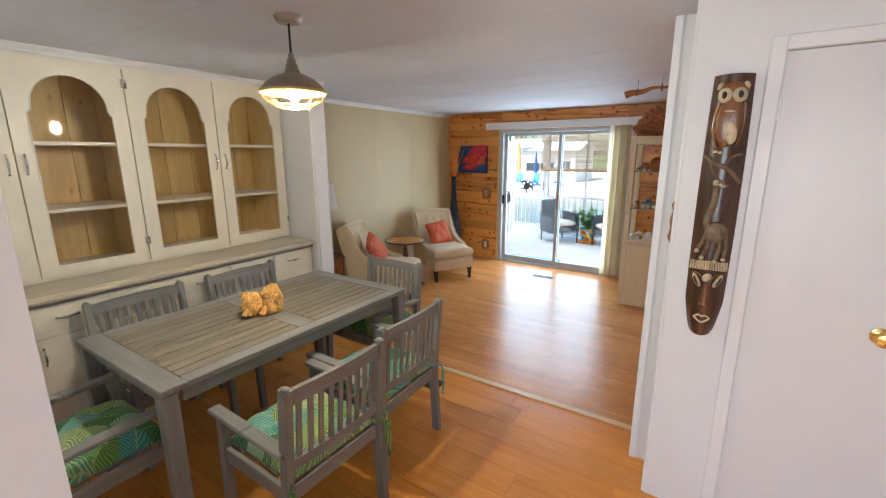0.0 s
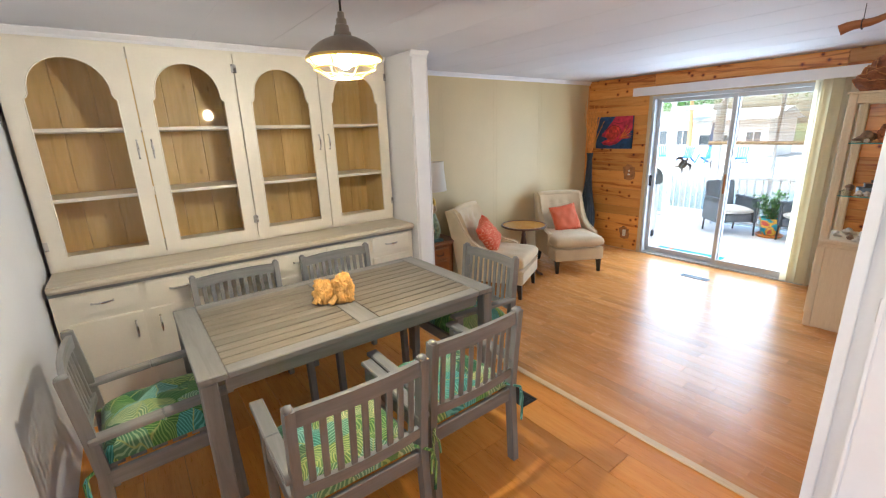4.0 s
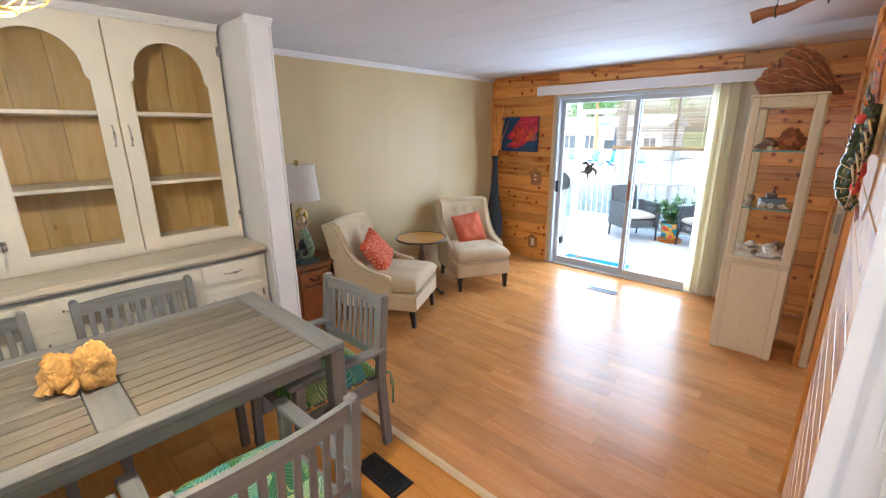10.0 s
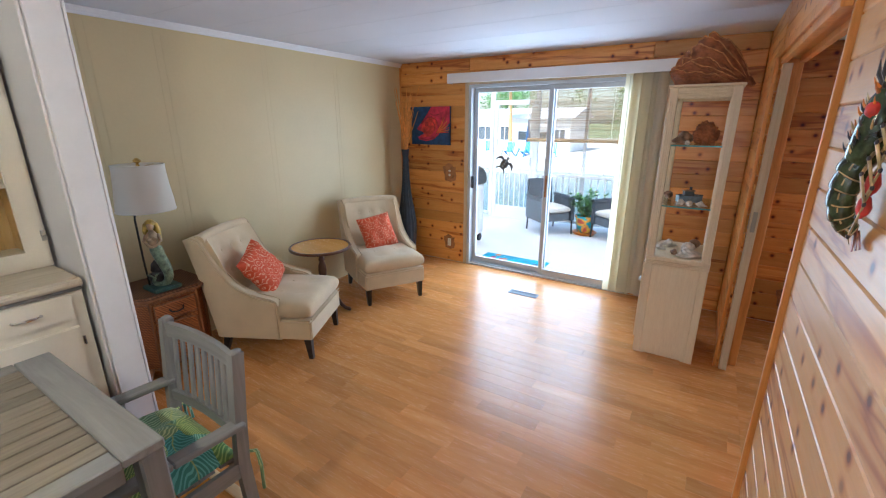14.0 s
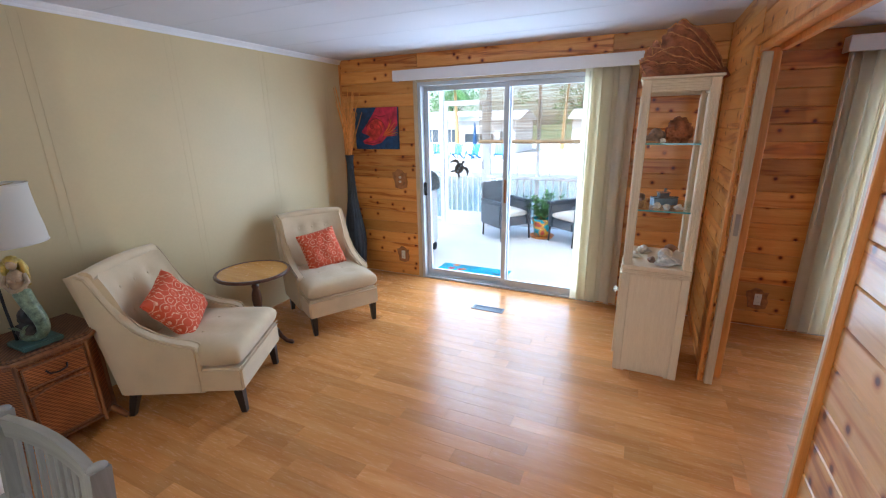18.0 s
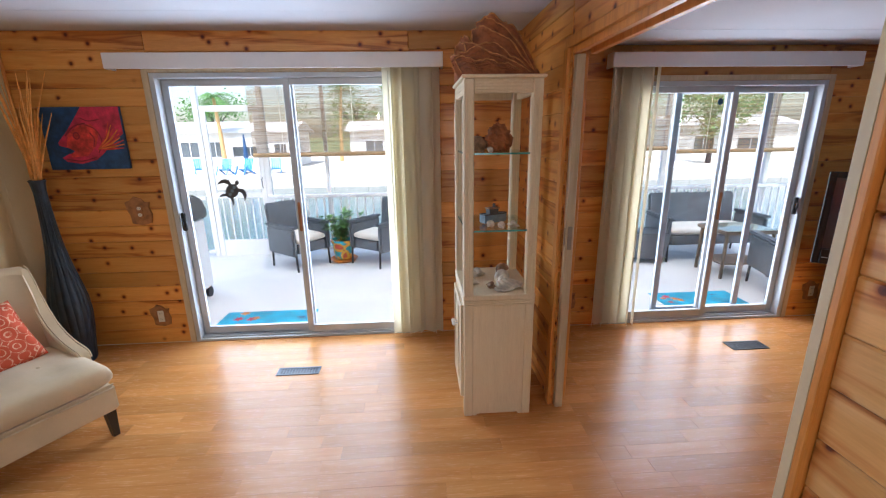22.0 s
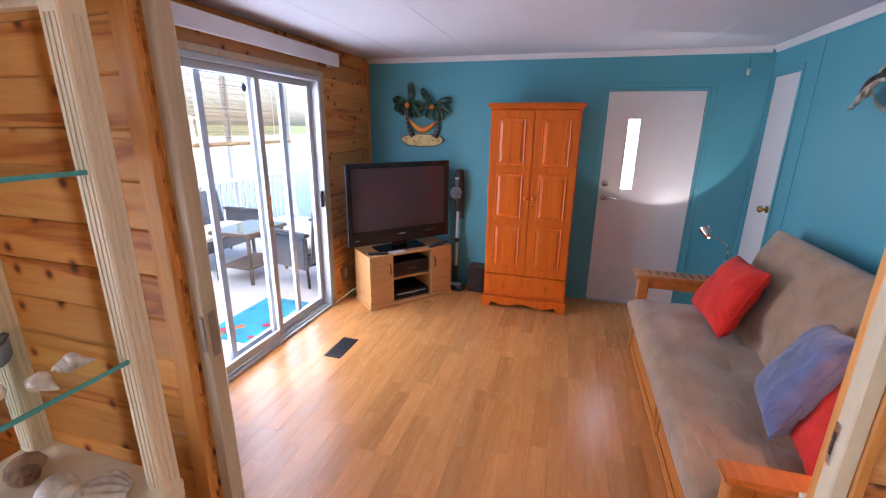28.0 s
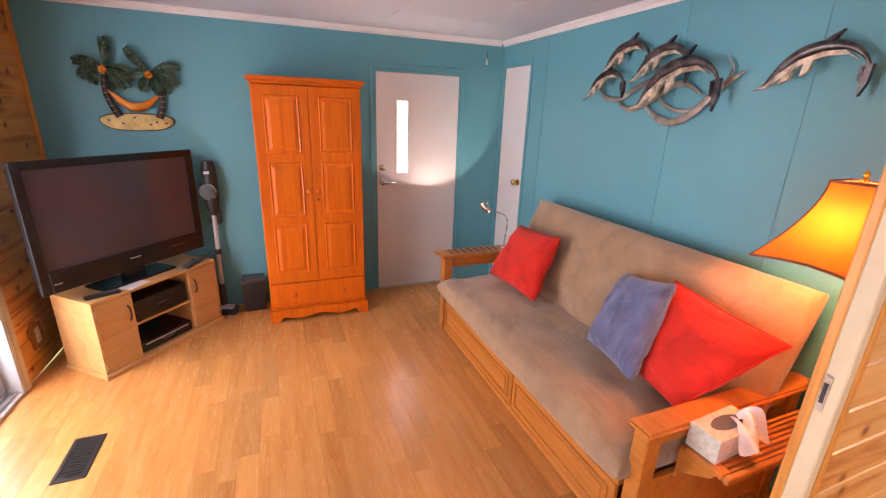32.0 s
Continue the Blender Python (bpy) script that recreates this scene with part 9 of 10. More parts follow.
# ---- lamps of the den ----
def clip_lamp():
    c = thing("clip_lamp", pose(2.06, 3.66, 0.602), "chrome gooseneck lamp on the futon arm, switched on", "lamp")
    part("clamp", boxed(-0.018, 0.018, -0.03, 0.03, 0, 0.014, 0.004), M["chrome"], c)
    part("neck", tubed([(0, 0, 0.014), (0.01, 0.0, 0.05), (0.0, -0.005, 0.13), (-0.01, -0.005, 0.22), (-0.008, 0.01, 0.262), (0.02, 0.03, 0.275), (0.10, 0.06, 0.283), (0.17, 0.085, 0.29)], 0.0045, 8), M["chrome"], c, "bent chrome neck", smooth=60)
    bm = lathed([(0.012, -0.055), (0.020, -0.05), (0.024, -0.02), (0.036, 0.005), (0.041, 0.03), (0.038, 0.03), (0.033, 0.006), (0.020, -0.015)], 20, False)
    ax = Vector((0.68, 0.25, 0.70)).normalized()
    turned(bm, Matrix.Translation((0.185, 0.09, 0.30)) @ ax.to_track_quat("Z", "Y").to_matrix().to_4x4())
    part("head", bm, M["chrome"], c, "chrome lamp head", smooth=60)
    bm = bmesh.new()
    blob(bm, 0.014, 0.014, 0.014, c=(0.185, 0.09, 0.30))
    part("bulb", bm, M["bulb"], c)
    s = new("clip_lamp_light", bpy.data.lights.new("clip_lamp_light", "SPOT"))
    s.data.energy, s.data.color, s.data.spot_size, s.data.spot_blend, s.data.shadow_soft_size = CLIP_W, (1, 0.93, 0.80), radians(84), 0.12, 0.012
    e = Vector((2.06 + 0.185, 3.66 + 0.09, 0.902)) + ax * 0.034
    s.matrix_world = look(e, e + ax)


clip_lamp()


def amber_lamp():
    L = thing("wall_lamp", pose(0.035, 3.585, 0.500), "swing-arm wall lamp with a lit flared amber shade", "lamp")
    part("socket", lathed([(0.006, 0.625), (0.012, 0.632), (0.012, 0.645), (0.007, 0.65), (0.012, 0.66), (0.016, 0.70), (0.012, 0.74)], 14), M["brass"], L, "brass lamp socket", smooth=60)
    part("arm", tubed([(0, 0, 0.672), (-0.10, 0.0, 0.672), (-0.27, 0.0, 0.672)], 0.006, 8), M["brass"], L, "brass swing arm")
    part("wall_plate", boxed(-0.2745, -0.262, -0.03, 0.03, 0.60, 0.74, 0.004), M["brass"], L)
    n, zz = 10, (0.66, 0.935)
    bm = bmesh.new()
    rings = []
    for k in range(n + 1):
        f = k / n
        r = 0.062 + 0.118 * (1 - f) ** 1.7
        z = zz[0] + (zz[1] - zz[0]) * f
        ring = []
        for c in range(4):
            for j in range(4):
                t = j / 4
                a, b = radians(45 + 90 * c), radians(135 + 90 * c)
                px, py = math.cos(a) * (1 - t) + math.cos(b) * t, math.sin(a) * (1 - t) + math.sin(b) * t
                dip = 1 - 0.06 * math.sin(math.pi * t) * (1 - f)
                ring.append(bm.verts.new((px * r * 1.35 * dip, py * r * 1.35 * dip, z - 0.018 * math.sin(math.pi * t) * (1 - f) ** 3 * -1)))
        rings.append(ring)
    for a, b in zip(rings, rings[1:]):
        for k in range(16):
            bm.faces.new((a[k], a[(k + 1) % 16], b[(k + 1) % 16], b[k]))
    edges = [[v.co.copy() for v in rings[0]] + [rings[0][0].co.copy()], [v.co.copy() for v in rings[-1]] + [rings[-1][0].co.copy()]]
    corners = [[rings[k][c * 4].co.copy() for k in range(n + 1)] for c in range(4)]
    shade = part("shade", bm, M["shade_amber"], L, "amber cloth shade, glowing", smooth=30)
    for e in edges:
        part("braid", tubed(e, 0.005, 6), M["shade_edge"], shade, "brown braid edge")
    for e in corners:
        part("rib", tubed(e, 0.003, 6), M["shade_edge"], shade)
    part("harp", tubed([(0, 0, 0.72), (0, 0.045, 0.78), (0, 0.04, 0.88), (0, 0, 0.94), (0, -0.04, 0.88), (0, -0.045, 0.78), (0, 0, 0.72)], 0.002, 6), M["brass"], shade)
    bm = bmesh.new()
    blob(bm, 0.03, 0.03, 0.038, c=(0, 0, 0.80))
    part("bulb", bm, M["bulb"], L, smooth=70)
    part("finial", lathed([(0.004, 0.936), (0.010, 0.945), (0.006, 0.955), (0.009, 0.962), (0.003, 0.975)], 12), M["brass"], L, "brass finial")
    p = new("amber_lamp_light", bpy.data.lights.new("amber_lamp_light", "POINT"))
    p.data.energy, p.data.color, p.data.shadow_soft_size = AMBER_W, (1, 0.42, 0.10), 0.035
    p.matrix_world = pose(0.035, 3.585, 0.500 + 0.748)


amber_lamp()

# ---- the screened porch ----
DECK, PORCH = -0.05, 9.5
bm = bmesh.new()
box(bm, -5.6, 5.6, NORTH + 0.165, PORCH + 0.25, DECK - 0.06, DECK, 0.004)
solid("pavement_porch", bm, plain("pale_deck_paint", (0.72, 0.72, 0.70), 0.6, vary=0.05, scale=2), "pale painted porch deck", "deck", kind="structure", smooth=None)
bm = bmesh.new()
box(bm, -5.6, 5.6, NORTH + 0.165, PORCH + 0.2, 2.86, 2.90)
for k in range(9):
    x = -5.2 + k * 1.3
    box(bm, x - 0.03, x + 0.03, NORTH + 0.165, PORCH + 0.1, 2.80, 2.8595)
# translucency is added so that sun through the sheet brightens the deck
solid("ceiling_porch", bm, shade_cloth("translucent_roof_sheet", (0.93, 0.94, 0.94), 0.85), "white translucent porch roof on beams", "ceiling", kind="structure", smooth=None)
M["pvc"] = plain("white_rail_paint", (0.78, 0.79, 0.80), 0.45, vary=0.03)


def porch_rail():
    r = thing("porch_railing", pose(0, 0, 0), "white porch railing with thin balusters", "railing")
    for a, b in ((-3.20, 5.5), (-5.5, -4.06)):
        part("hand_rail", boxed(a, b, PORCH - 0.03, PORCH + 0.03, 0.78, 0.83, 0.006), M["pvc"], r)
        part("foot_rail", boxed(a, b, PORCH - 0.02, PORCH + 0.02, DECK + 0.07, DECK + 0.11, 0.004), M["pvc"], r)
        me = mesh_of("baluster", boxed(-0.011, 0.011, -0.011, 0.011, DECK + 0.1105, 0.7795), M["pvc"])
        for k in range(int((b - a) / 0.115)):
            piece("baluster", me, r, pose(a + 0.06 + k * 0.115, PORCH, 0))
    for x in (-5.5, -4.04, -3.20, -2.38, -0.55, 0.95, 2.5, 4.1, 5.5):
        w = 0.022 if x == -2.38 else 0.035
        part("post", boxed(x - w, x + w, PORCH + 0.032, PORCH + 0.095, DECK, 2.80, 0.004), M["pvc"], r)
    part("beam", boxed(-5.55, 5.55, PORCH + 0.02, PORCH + 0.10, 2.8005, 2.8595, 0.004), M["pvc"], r)


porch_rail()


def screen_door():
    d = thing("screen_door", pose(-3.62, PORCH + 0.06, DECK), "white framed porch screen door", "door")
    bm = bmesh.new()
    for a, b, c, e in ((-0.38, -0.31, 0, 2.08), (0.31, 0.38, 0, 2.08), (-0.31, 0.31, 2.0, 2.08), (-0.31, 0.31, 0.84, 0.92)):
        box(bm, a, b, -0.018, 0.018, c, e, 0.004)
    part("door_frame", bm, M["pvc"], d)
    part("kick_panel", boxed(-0.3095, 0.3095, -0.010, 0.010, 0.0, 0.24, 0.003), M["pvc"], d)
    me = mesh_of("door_bar", boxed(-0.008, 0.008, -0.008, 0.008, 0.2405, 0.8395), M["pvc"])
    for k in range(6):
        piece("door_bar", me, d, pose(-0.25 + k * 0.1, 0, 0))
    part("handle", tubed([(0.34, -0.018, 0.98), (0.34, -0.05, 1.0), (0.34, -0.05, 1.10), (0.34, -0.018, 1.12)], 0.006, 6), M["black"], d)


screen_door()
M["matchstick"] = wood("matchstick_bamboo", [(0.20, 0.13, 0.06), (0.33, 0.22, 0.11), (0.44, 0.31, 0.17)], 0, 0.7, 10, 8, 0, 0.1, 0, 0.5, True)


def roll_shade(x0, x1, y, z0, z1, label, seed):
    s = thing("bamboo_blind", pose(0, 0, 0), label, "blind", "bamboo roll-up shades")
    rng = random.Random(seed)
    bm = bmesh.new()
    n = int((z1 - z0 - 0.06) / 0.011)
    for k in range(n):
        z = z0 + 0.06 + k * 0.011
        d = rng.uniform(-0.003, 0.003)
        h = rng.choice((0.005, 0.006, 0.0075))
        box(bm, x0, x1, y + d - 0.002, y + d + 0.002, z, z + h)
    reeds = part("reeds", bm, M["matchstick"], s, smooth=None)
    tagged(reeds, kind="stuff")
    part("roll", tubed([(x0, y, z0 + 0.03), (x1, y, z0 + 0.03)], 0.03, 10), M["matchstick"], s)
    part("head_board", boxed(x0, x1, y - 0.012, y + 0.012, z1, z1 + 0.06, 0.003), M["matchstick"], s)
    for x in (x0 + 0.05, x1 - 0.05):
        part("hanger", tubed([(x, y, z1 + 0.06), (x, y, 2.861)], 0.004, 5), M["blind"], s)
    for f in (0.15, 0.5, 0.85):
        x = x0 + (x1 - x0) * f
        part("cord", tubed([(x, y - 0.006, z0), (x, y - 0.006, z1)], 0.0025, 5), M["blind"], s)


roll_shade(-3.30, -0.62, PORCH - 0.12, 1.35, 2.36, "matchstick bamboo shade half rolled up over the railing", 1)
roll_shade(-0.48, 0.90, PORCH - 0.12, 1.33, 2.36, "matchstick bamboo shade half rolled up by the post", 2)
roll_shade(1.0, 2.42, PORCH - 0.12, 1.35, 2.36, "matchstick bamboo shade half rolled up behind the sofa", 3)
roll_shade(2.58, 5.3, PORCH - 0.12, 1.30, 2.36, "wide matchstick bamboo shade half rolled up", 4)
# grey strands, with the blue of reflections mixed into their colour
M["resin_weave"] = wicker("grey_resin_wicker", (0.055, 0.065, 0.078), (0.23, 0.26, 0.29), 150)
M["brown_weave"] = wicker("brown_resin_wicker", (0.10, 0.07, 0.045), (0.34, 0.26, 0.18), 150)
M["cushion_white"] = plain("off_white_cushion", (0.70, 0.67, 0.60), 0.9, vary=0.04, grain=200, bumps=0.15)


def wicker_seat(name, m, w, label, group):
    """Front towards -y."""
    c = thing(name, m, label, "chair" if w < 1 else "sofa", group)
    h = w / 2
    R = M["resin_weave"]
    part("seat", boxed(-h + 0.05, h - 0.05, -0.27, 0.24, 0.22, 0.345, 0.015, 2), R, c)
    part("backrest", boxed(-h + 0.03, h - 0.03, 0.20, 0.26, 0.30, 0.86, 0.02, 2), R, c).matrix_basis = pose(0, 0.02, 0, -7, 0, 0)
    for s in (-1, 1):
        part("arm_panel", boxed(s * h - 0.03, s * h + 0.03, -0.29, 0.27, 0.20, 0.555, 0.02, 2), R, c)
        part("arm_top", boxed(s * h - 0.045, s * h + 0.045, -0.32, 0.29, 0.556, 0.59, 0.014, 2), R, c)
        for y in (-0.27, 0.24):
            part("leg", tubed([(s * (h - 0.01), y, 0.22), (s * (h - 0.01), y * 1.06, 0)], 0.014, 8), M["black"], c)
    part("seat_cushion", turned(pad(w - 0.08, 0.50, 0.09, (), 8, 12, 0.02), Matrix.Translation((0, -0.02, 0.346))), M["cushion_white"], c, "off-white seat cushion", smooth=80)
    return c


wicker_seat("patio_chair", pose(-2.72, 9.02, DECK, 0, 0, 50), 0.52, "grey wicker patio chair with a white cushion", "porch chairs")
wicker_seat("patio_chair", pose(-1.66, 9.06, DECK, 0, 0, -38), 0.52, "grey wicker patio chair beside the potted plant", "porch chairs")
wicker_seat("patio_sofa", pose(2.75, 8.85, DECK, 0, 0, 0), 1.30, "grey wicker patio sofa with a white cushion", "")
wicker_seat("patio_chair", pose(2.78, 7.42, DECK, 0, 0, 165), 0.58, "grey wicker patio chair facing the sofa", "porch chairs")


def patio_table(m):
    t = thing("patio_table", m, "brown wicker patio table with a lower shelf", "table")
    part("tabletop", boxed(-0.33, 0.33, -0.26, 0.26, 0.52, 0.56, 0.012, 2), M["brown_weave"], t)
    part("glass_top", boxed(-0.30, 0.30, -0.23, 0.23, 0.5605, 0.566), M["shelf_glass"], t, smooth=None)
    part("shelf", boxed(-0.27, 0.27, -0.20, 0.20, 0.15, 0.17, 0.006), M["brown_weave"], t)
    for x in (-0.29, 0.29):
        for y in (-0.22, 0.22):
            part("leg", tubed([(x * 0.96, y * 0.96, 0.52), (x, y, 0)], 0.02, 8), M["brown_weave"], t)


patio_table(pose(2.64, 8.10, DECK))
ot = thing("ottoman", pose(1.88, 8.72, DECK), "grey wicker ottoman beside the sofa", "ottoman")
part("body", boxed(-0.20, 0.20, -0.20, 0.20, 0.06, 0.40, 0.02, 2), M["resin_weave"], ot)
for x in (-0.16, 0.16):
    for y in (-0.16, 0.16):
        part("leg", tubed([(x, y, 0.06), (x, y, 0)], 0.015, 8), M["black"], ot)


def leaf_mesh(ln, wd):
    bm = bmesh.new()
    sheet(bm, lambda u, v: Vector((wd * (u - 0.5) * math.sin(math.pi * (0.06 + 0.9 * v)), ln * v, 0.25 * ln * v * (1 - v) - 0.1 * ln * (2 * u - 1) ** 2 * v)), 2, 4)
    return bm


def potted_plant():
    p = thing("potted_plant", pose(-2.17, 9.16, DECK), "leafy green plant in a bright painted pot", "plant")
    pot = part("pot", lathed([(0.10, 0.03), (0.12, 0.05), (0.155, 0.27), (0.17, 0.275), (0.17, 0.30), (0.15, 0.30), (0.145, 0.25), (0.0, 0.24)], 28, False), M["pot_paint"], p, "turquoise and orange painted pot", smooth=50)
    part("saucer", lathed([(0.0, 0.0), (0.16, 0.0), (0.19, 0.035), (0.175, 0.04), (0.15, 0.012), (0.0, 0.012)], 28, False), M["orange_enamel"], p, "orange saucer")
    rng = random.Random(6)
    bm = bmesh.new()
    for k in range(26):
        a, s = rng.uniform(0, 6.28), rng.uniform(0.06, 0.30)
        pts = [(0.03 * math.cos(a), 0.03 * math.sin(a), 0.25), (s * 0.5 * math.cos(a), s * 0.5 * math.sin(a), 0.42), (s * math.cos(a), s * math.sin(a), rng.uniform(0.5, 0.78))]
        tube(bm, pts, [0.005, 0.004, 0.002], 5)
        for j in range(16):
            f = rng.uniform(0.25, 1.05)
            q = Vector(pts[0]).lerp(Vector(pts[1]), f * 2) if f < 0.5 else Vector(pts[1]).lerp(Vector(pts[2]), f * 2 - 1)
            lf = leaf_mesh(rng.uniform(0.05, 0.085), rng.uniform(0.03, 0.05))
            turned(lf, Matrix.Translation(q) @ Matrix.Rotation(rng.uniform(0, 6.28), 4, "Z") @ Matrix.Rotation(rng.uniform(-0.6, 0.9), 4, "X"))
            me = bpy.data.meshes.new("leaf")
            lf.to_mesh(me)
            lf.free()
            bm.from_mesh(me)
            bpy.data.meshes.remove(me)
    part("foliage", bm, M["leaf"], p, "dense small green leaves", smooth=None)


def painted_pot():
    m, t, b = nodes_of("painted_pot")
    v = coords(t, (1, 1, 1), False)
    n = noise_tex(t, v, 9, 1, 0.4, 0.5)
    link(t, ramp(t, n, [(0.36, (0.02, 0.30, 0.45)), (0.44, (0.05, 0.45, 0.40)), (0.50, (0.80, 0.28, 0.03)), (0.58, (0.75, 0.55, 0.06)), (0.66, (0.55, 0.08, 0.05))]), b.inputs["Base Color"])
    b.inputs["Roughness"].default_value = 0.35
    return m


M["pot_paint"] = painted_pot()
M["leaf"] = plain("green_leaf", (0.10, 0.24, 0.045), 0.45, 0, 0.35, 9, 60, 0.05)
potted_plant()


def door_mat(x0, x1, y0, y1, turn, label):
    m = thing("door_mat", pose((x0 + x1) / 2, (y0 + y1) / 2, DECK), label, "mat", "beach mats")
    w, h = (x1 - x0) / 2, (y1 - y0) / 2
    base = part("weave", boxed(-w, w, -h, h, 0.0, 0.008, 0.002), M["mat_blue"], m, "turquoise weave")
    rng = random.Random(int(x0 * 10))
    for k in range(7):
        x, y = -w + 0.05 + rng.random() * 0.28, -h + 0.04 + rng.random() * (2 * h - 0.08)
        r = rng.uniform(0.03, 0.06)
        pts = [(min(w, max(-w, x + r * (1 if j % 2 else 0.45) * math.cos(2 * math.pi * j / 14))), min(h, max(-h, y + r * (1 if j % 2 else 0.45) * math.sin(2 * math.pi * j / 14)))) for j in range(14)]
        part("coral_motif", slabbed(pts, 0.0083 + 0.0003 * k, 0.009 + 0.0003 * k), M["paint_red"] if k % 3 else M["paint_orange"], base, smooth=None)
    for k in range(4):
        x, y = 0.1 + rng.random() * (w - 0.15), -h + 0.05 + rng.random() * (2 * h - 0.1)
        part("fish_motif", slabbed([(x - 0.04, y), (x, y + 0.012), (x + 0.03, y), (x + 0.045, y + 0.012), (x + 0.045, y - 0.012), (x + 0.03, y), (x, y - 0.012)], 0.0083, 0.009), M["paint_navy"], base, smooth=None)


M["mat_blue"] = plain("turquoise_mat", (0.03, 0.40, 0.58), 0.85, 0, 0.2, 5, 120, 0.2)
door_mat(-3.02, -2.15, 6.98, 7.42, 0, "turquoise beach mat with red coral by the glass door")
door_mat(1.28, 2.12, 7.04, 7.50, 0, "turquoise beach mat with red coral outside the den")


def grill():
    g = thing("barbecue_grill", pose(-3.64, 7.72, DECK), "white barbecue cart with a dark grey lid", "grill")
    part("cart", boxed(-0.28, 0.26, -0.25, 0.25, 0.12, 0.86, 0.015, 2), M["pvc"], g)
    bm = bmesh.new()
    prof = [(-0.26, 0.0), (0.26, 0.0), (0.26, 0.10), (0.20, 0.20), (0.06, 0.26), (-0.12, 0.25), (-0.24, 0.16)]
    slab(bm, prof, -0.30, 0.30, 0.02)
    turned(bm, Matrix.Translation((0, 0, 0.865)) @ Matrix(((0, 0, 1, 0), (1, 0, 0, 0), (0, 1, 0, 0), (0, 0, 0, 1))))
    part("lid", bm, M["toy_grey"], g, "dark grey hood")
    part("lid_handle", tubed([(-0.2, -0.27, 0.98), (-0.2, -0.31, 0.98), (0.2, -0.31, 0.98), (0.2, -0.27, 0.98)], 0.01, 8), M["chrome"], g)
    for x in (-0.22, 0.22):
        for y in (-0.2, 0.2):
            part("wheel", tubed([(x - 0.015, y, 0.055), (x + 0.015, y, 0.055)], 0.055, 14), M["black"], g)
    for x in (-0.22, 0.22):
        part("strut", boxed(x - 0.02, x + 0.02, -0.22, 0.22, 0.112, 0.1195), M["outlet"], g)


grill()


# ---- water, far bank, houses, trees ----
M["lawn"] = plain("dry_grass", (0.16, 0.19, 0.07), 0.9, 0, 0.3, 0.4, 12, 0.4)
M["gravel"] = plain("pale_gravel", (0.55, 0.51, 0.44), 0.9, 0, 0.2, 0.8, 30, 0.4)
bm = bmesh.new()
box(bm, -900, 900, -900, 900, -2.2, -2.0)
solid("ground", bm, M["lawn"], "grassy ground reaching the horizon", "ground", kind="structure", smooth=None)
m, t, b = nodes_of("canal_water")
b.inputs["Base Color"].default_value, b.inputs["Roughness"].default_value = (0.05, 0.09, 0.09, 1), 0.08
bump(t, b, noise_tex(t, coords(t, (1, 2.5, 1), False), 2.2, 3), 0.35, 0.05)
solid("water", boxed(-120, 120, 10.4, 29.0, -1.999, -1.35), m, "calm canal water behind the porch", "water", kind="structure", smooth=None)
bm = bmesh.new()
box(bm, -120, 120, 29.2, 70, -1.999, -0.75)
solid("ground_bank", bm, M["gravel"], "pale gravel yard on the far bank", "ground", kind="structure", smooth=None)
bm = bmesh.new()
for k in range(60):
    box(bm, -60 + k * 2, -58.02 + k * 2, 29.005, 29.19, -1.998, -0.62)
solid("wall_canal", bm, plain("concrete_seawall", (0.50, 0.48, 0.44), 0.85, vary=0.12), "concrete seawall of panels", "wall", kind="structure", smooth=None)
M["house_white"] = plain("white_siding", (0.78, 0.78, 0.76), 0.6, vary=0.04, scale=1)
M["house_roof"] = plain("pale_metal_roof", (0.62, 0.62, 0.60), 0.5, vary=0.06, scale=1)
M["house_glass"] = plain("grey_window_glass", (0.10, 0.12, 0.14), 0.12, vary=0.1)


def far_house(x, y, w, label, wins, tint=None):
    h = thing("house", pose(x, y, -0.75), label, "house", "houses across the canal")
    bm = bmesh.new()
    box(bm, -w / 2, w / 2, 0, 6, 0, 2.75)
    for k in range(14):
        box(bm, -w / 2 - 0.01, w / 2 + 0.01, -0.02, -0.001, 0.1 + k * 0.19, 0.1 + k * 0.19 + 0.15)
    part("wall", bm, tint or M["house_white"], h, smooth=None)
    bm = bmesh.new()
    v = [bm.verts.new(p) for p in ((-w / 2 - 0.4, -0.5, 2.7), (w / 2 + 0.4, -0.5, 2.7), (w / 2 + 0.4, 6.5, 2.7), (-w / 2 - 0.4, 6.5, 2.7), (-w / 2 - 0.4, 3, 3.6), (w / 2 + 0.4, 3, 3.6))]
    for q in ((0, 1, 5, 4), (2, 3, 4, 5), (1, 2, 5), (3, 0, 4), (3, 2, 1, 0)):
        bm.faces.new([v[i] for i in q])
    part("roof", bm, M["house_roof"], h, smooth=None)
    for wx, ww, z0, z1 in wins:
        wi = part("window", boxed(wx - ww / 2, wx + ww / 2, -0.05, -0.021, z0, z1), M["house_glass"], h, smooth=None)
        bm = bmesh.new()
        for a, b2, c, e in ((wx - ww / 2 - 0.06, wx - ww / 2, z0 - 0.06, z1 + 0.06), (wx + ww / 2, wx + ww / 2 + 0.06, z0 - 0.06, z1 + 0.06), (wx - ww / 2, wx + ww / 2, z0 - 0.06, z0), (wx - ww / 2, wx + ww / 2, z1, z1 + 0.06), (wx - 0.025, wx + 0.025, z0, z1)):
            box(bm, a, b2, -0.08, -0.0505, c, e)
        part("frame", bm, M["pvc"], wi, smooth=None)
        if ww > 2:
            part("awning", beamed((wx, -0.45, z1 + 0.25), (wx, -0.44, z1 + 0.26), ww + 0.3, 0.9, (0, 1, 0.4)), M["pvc"], wi, smooth=None)


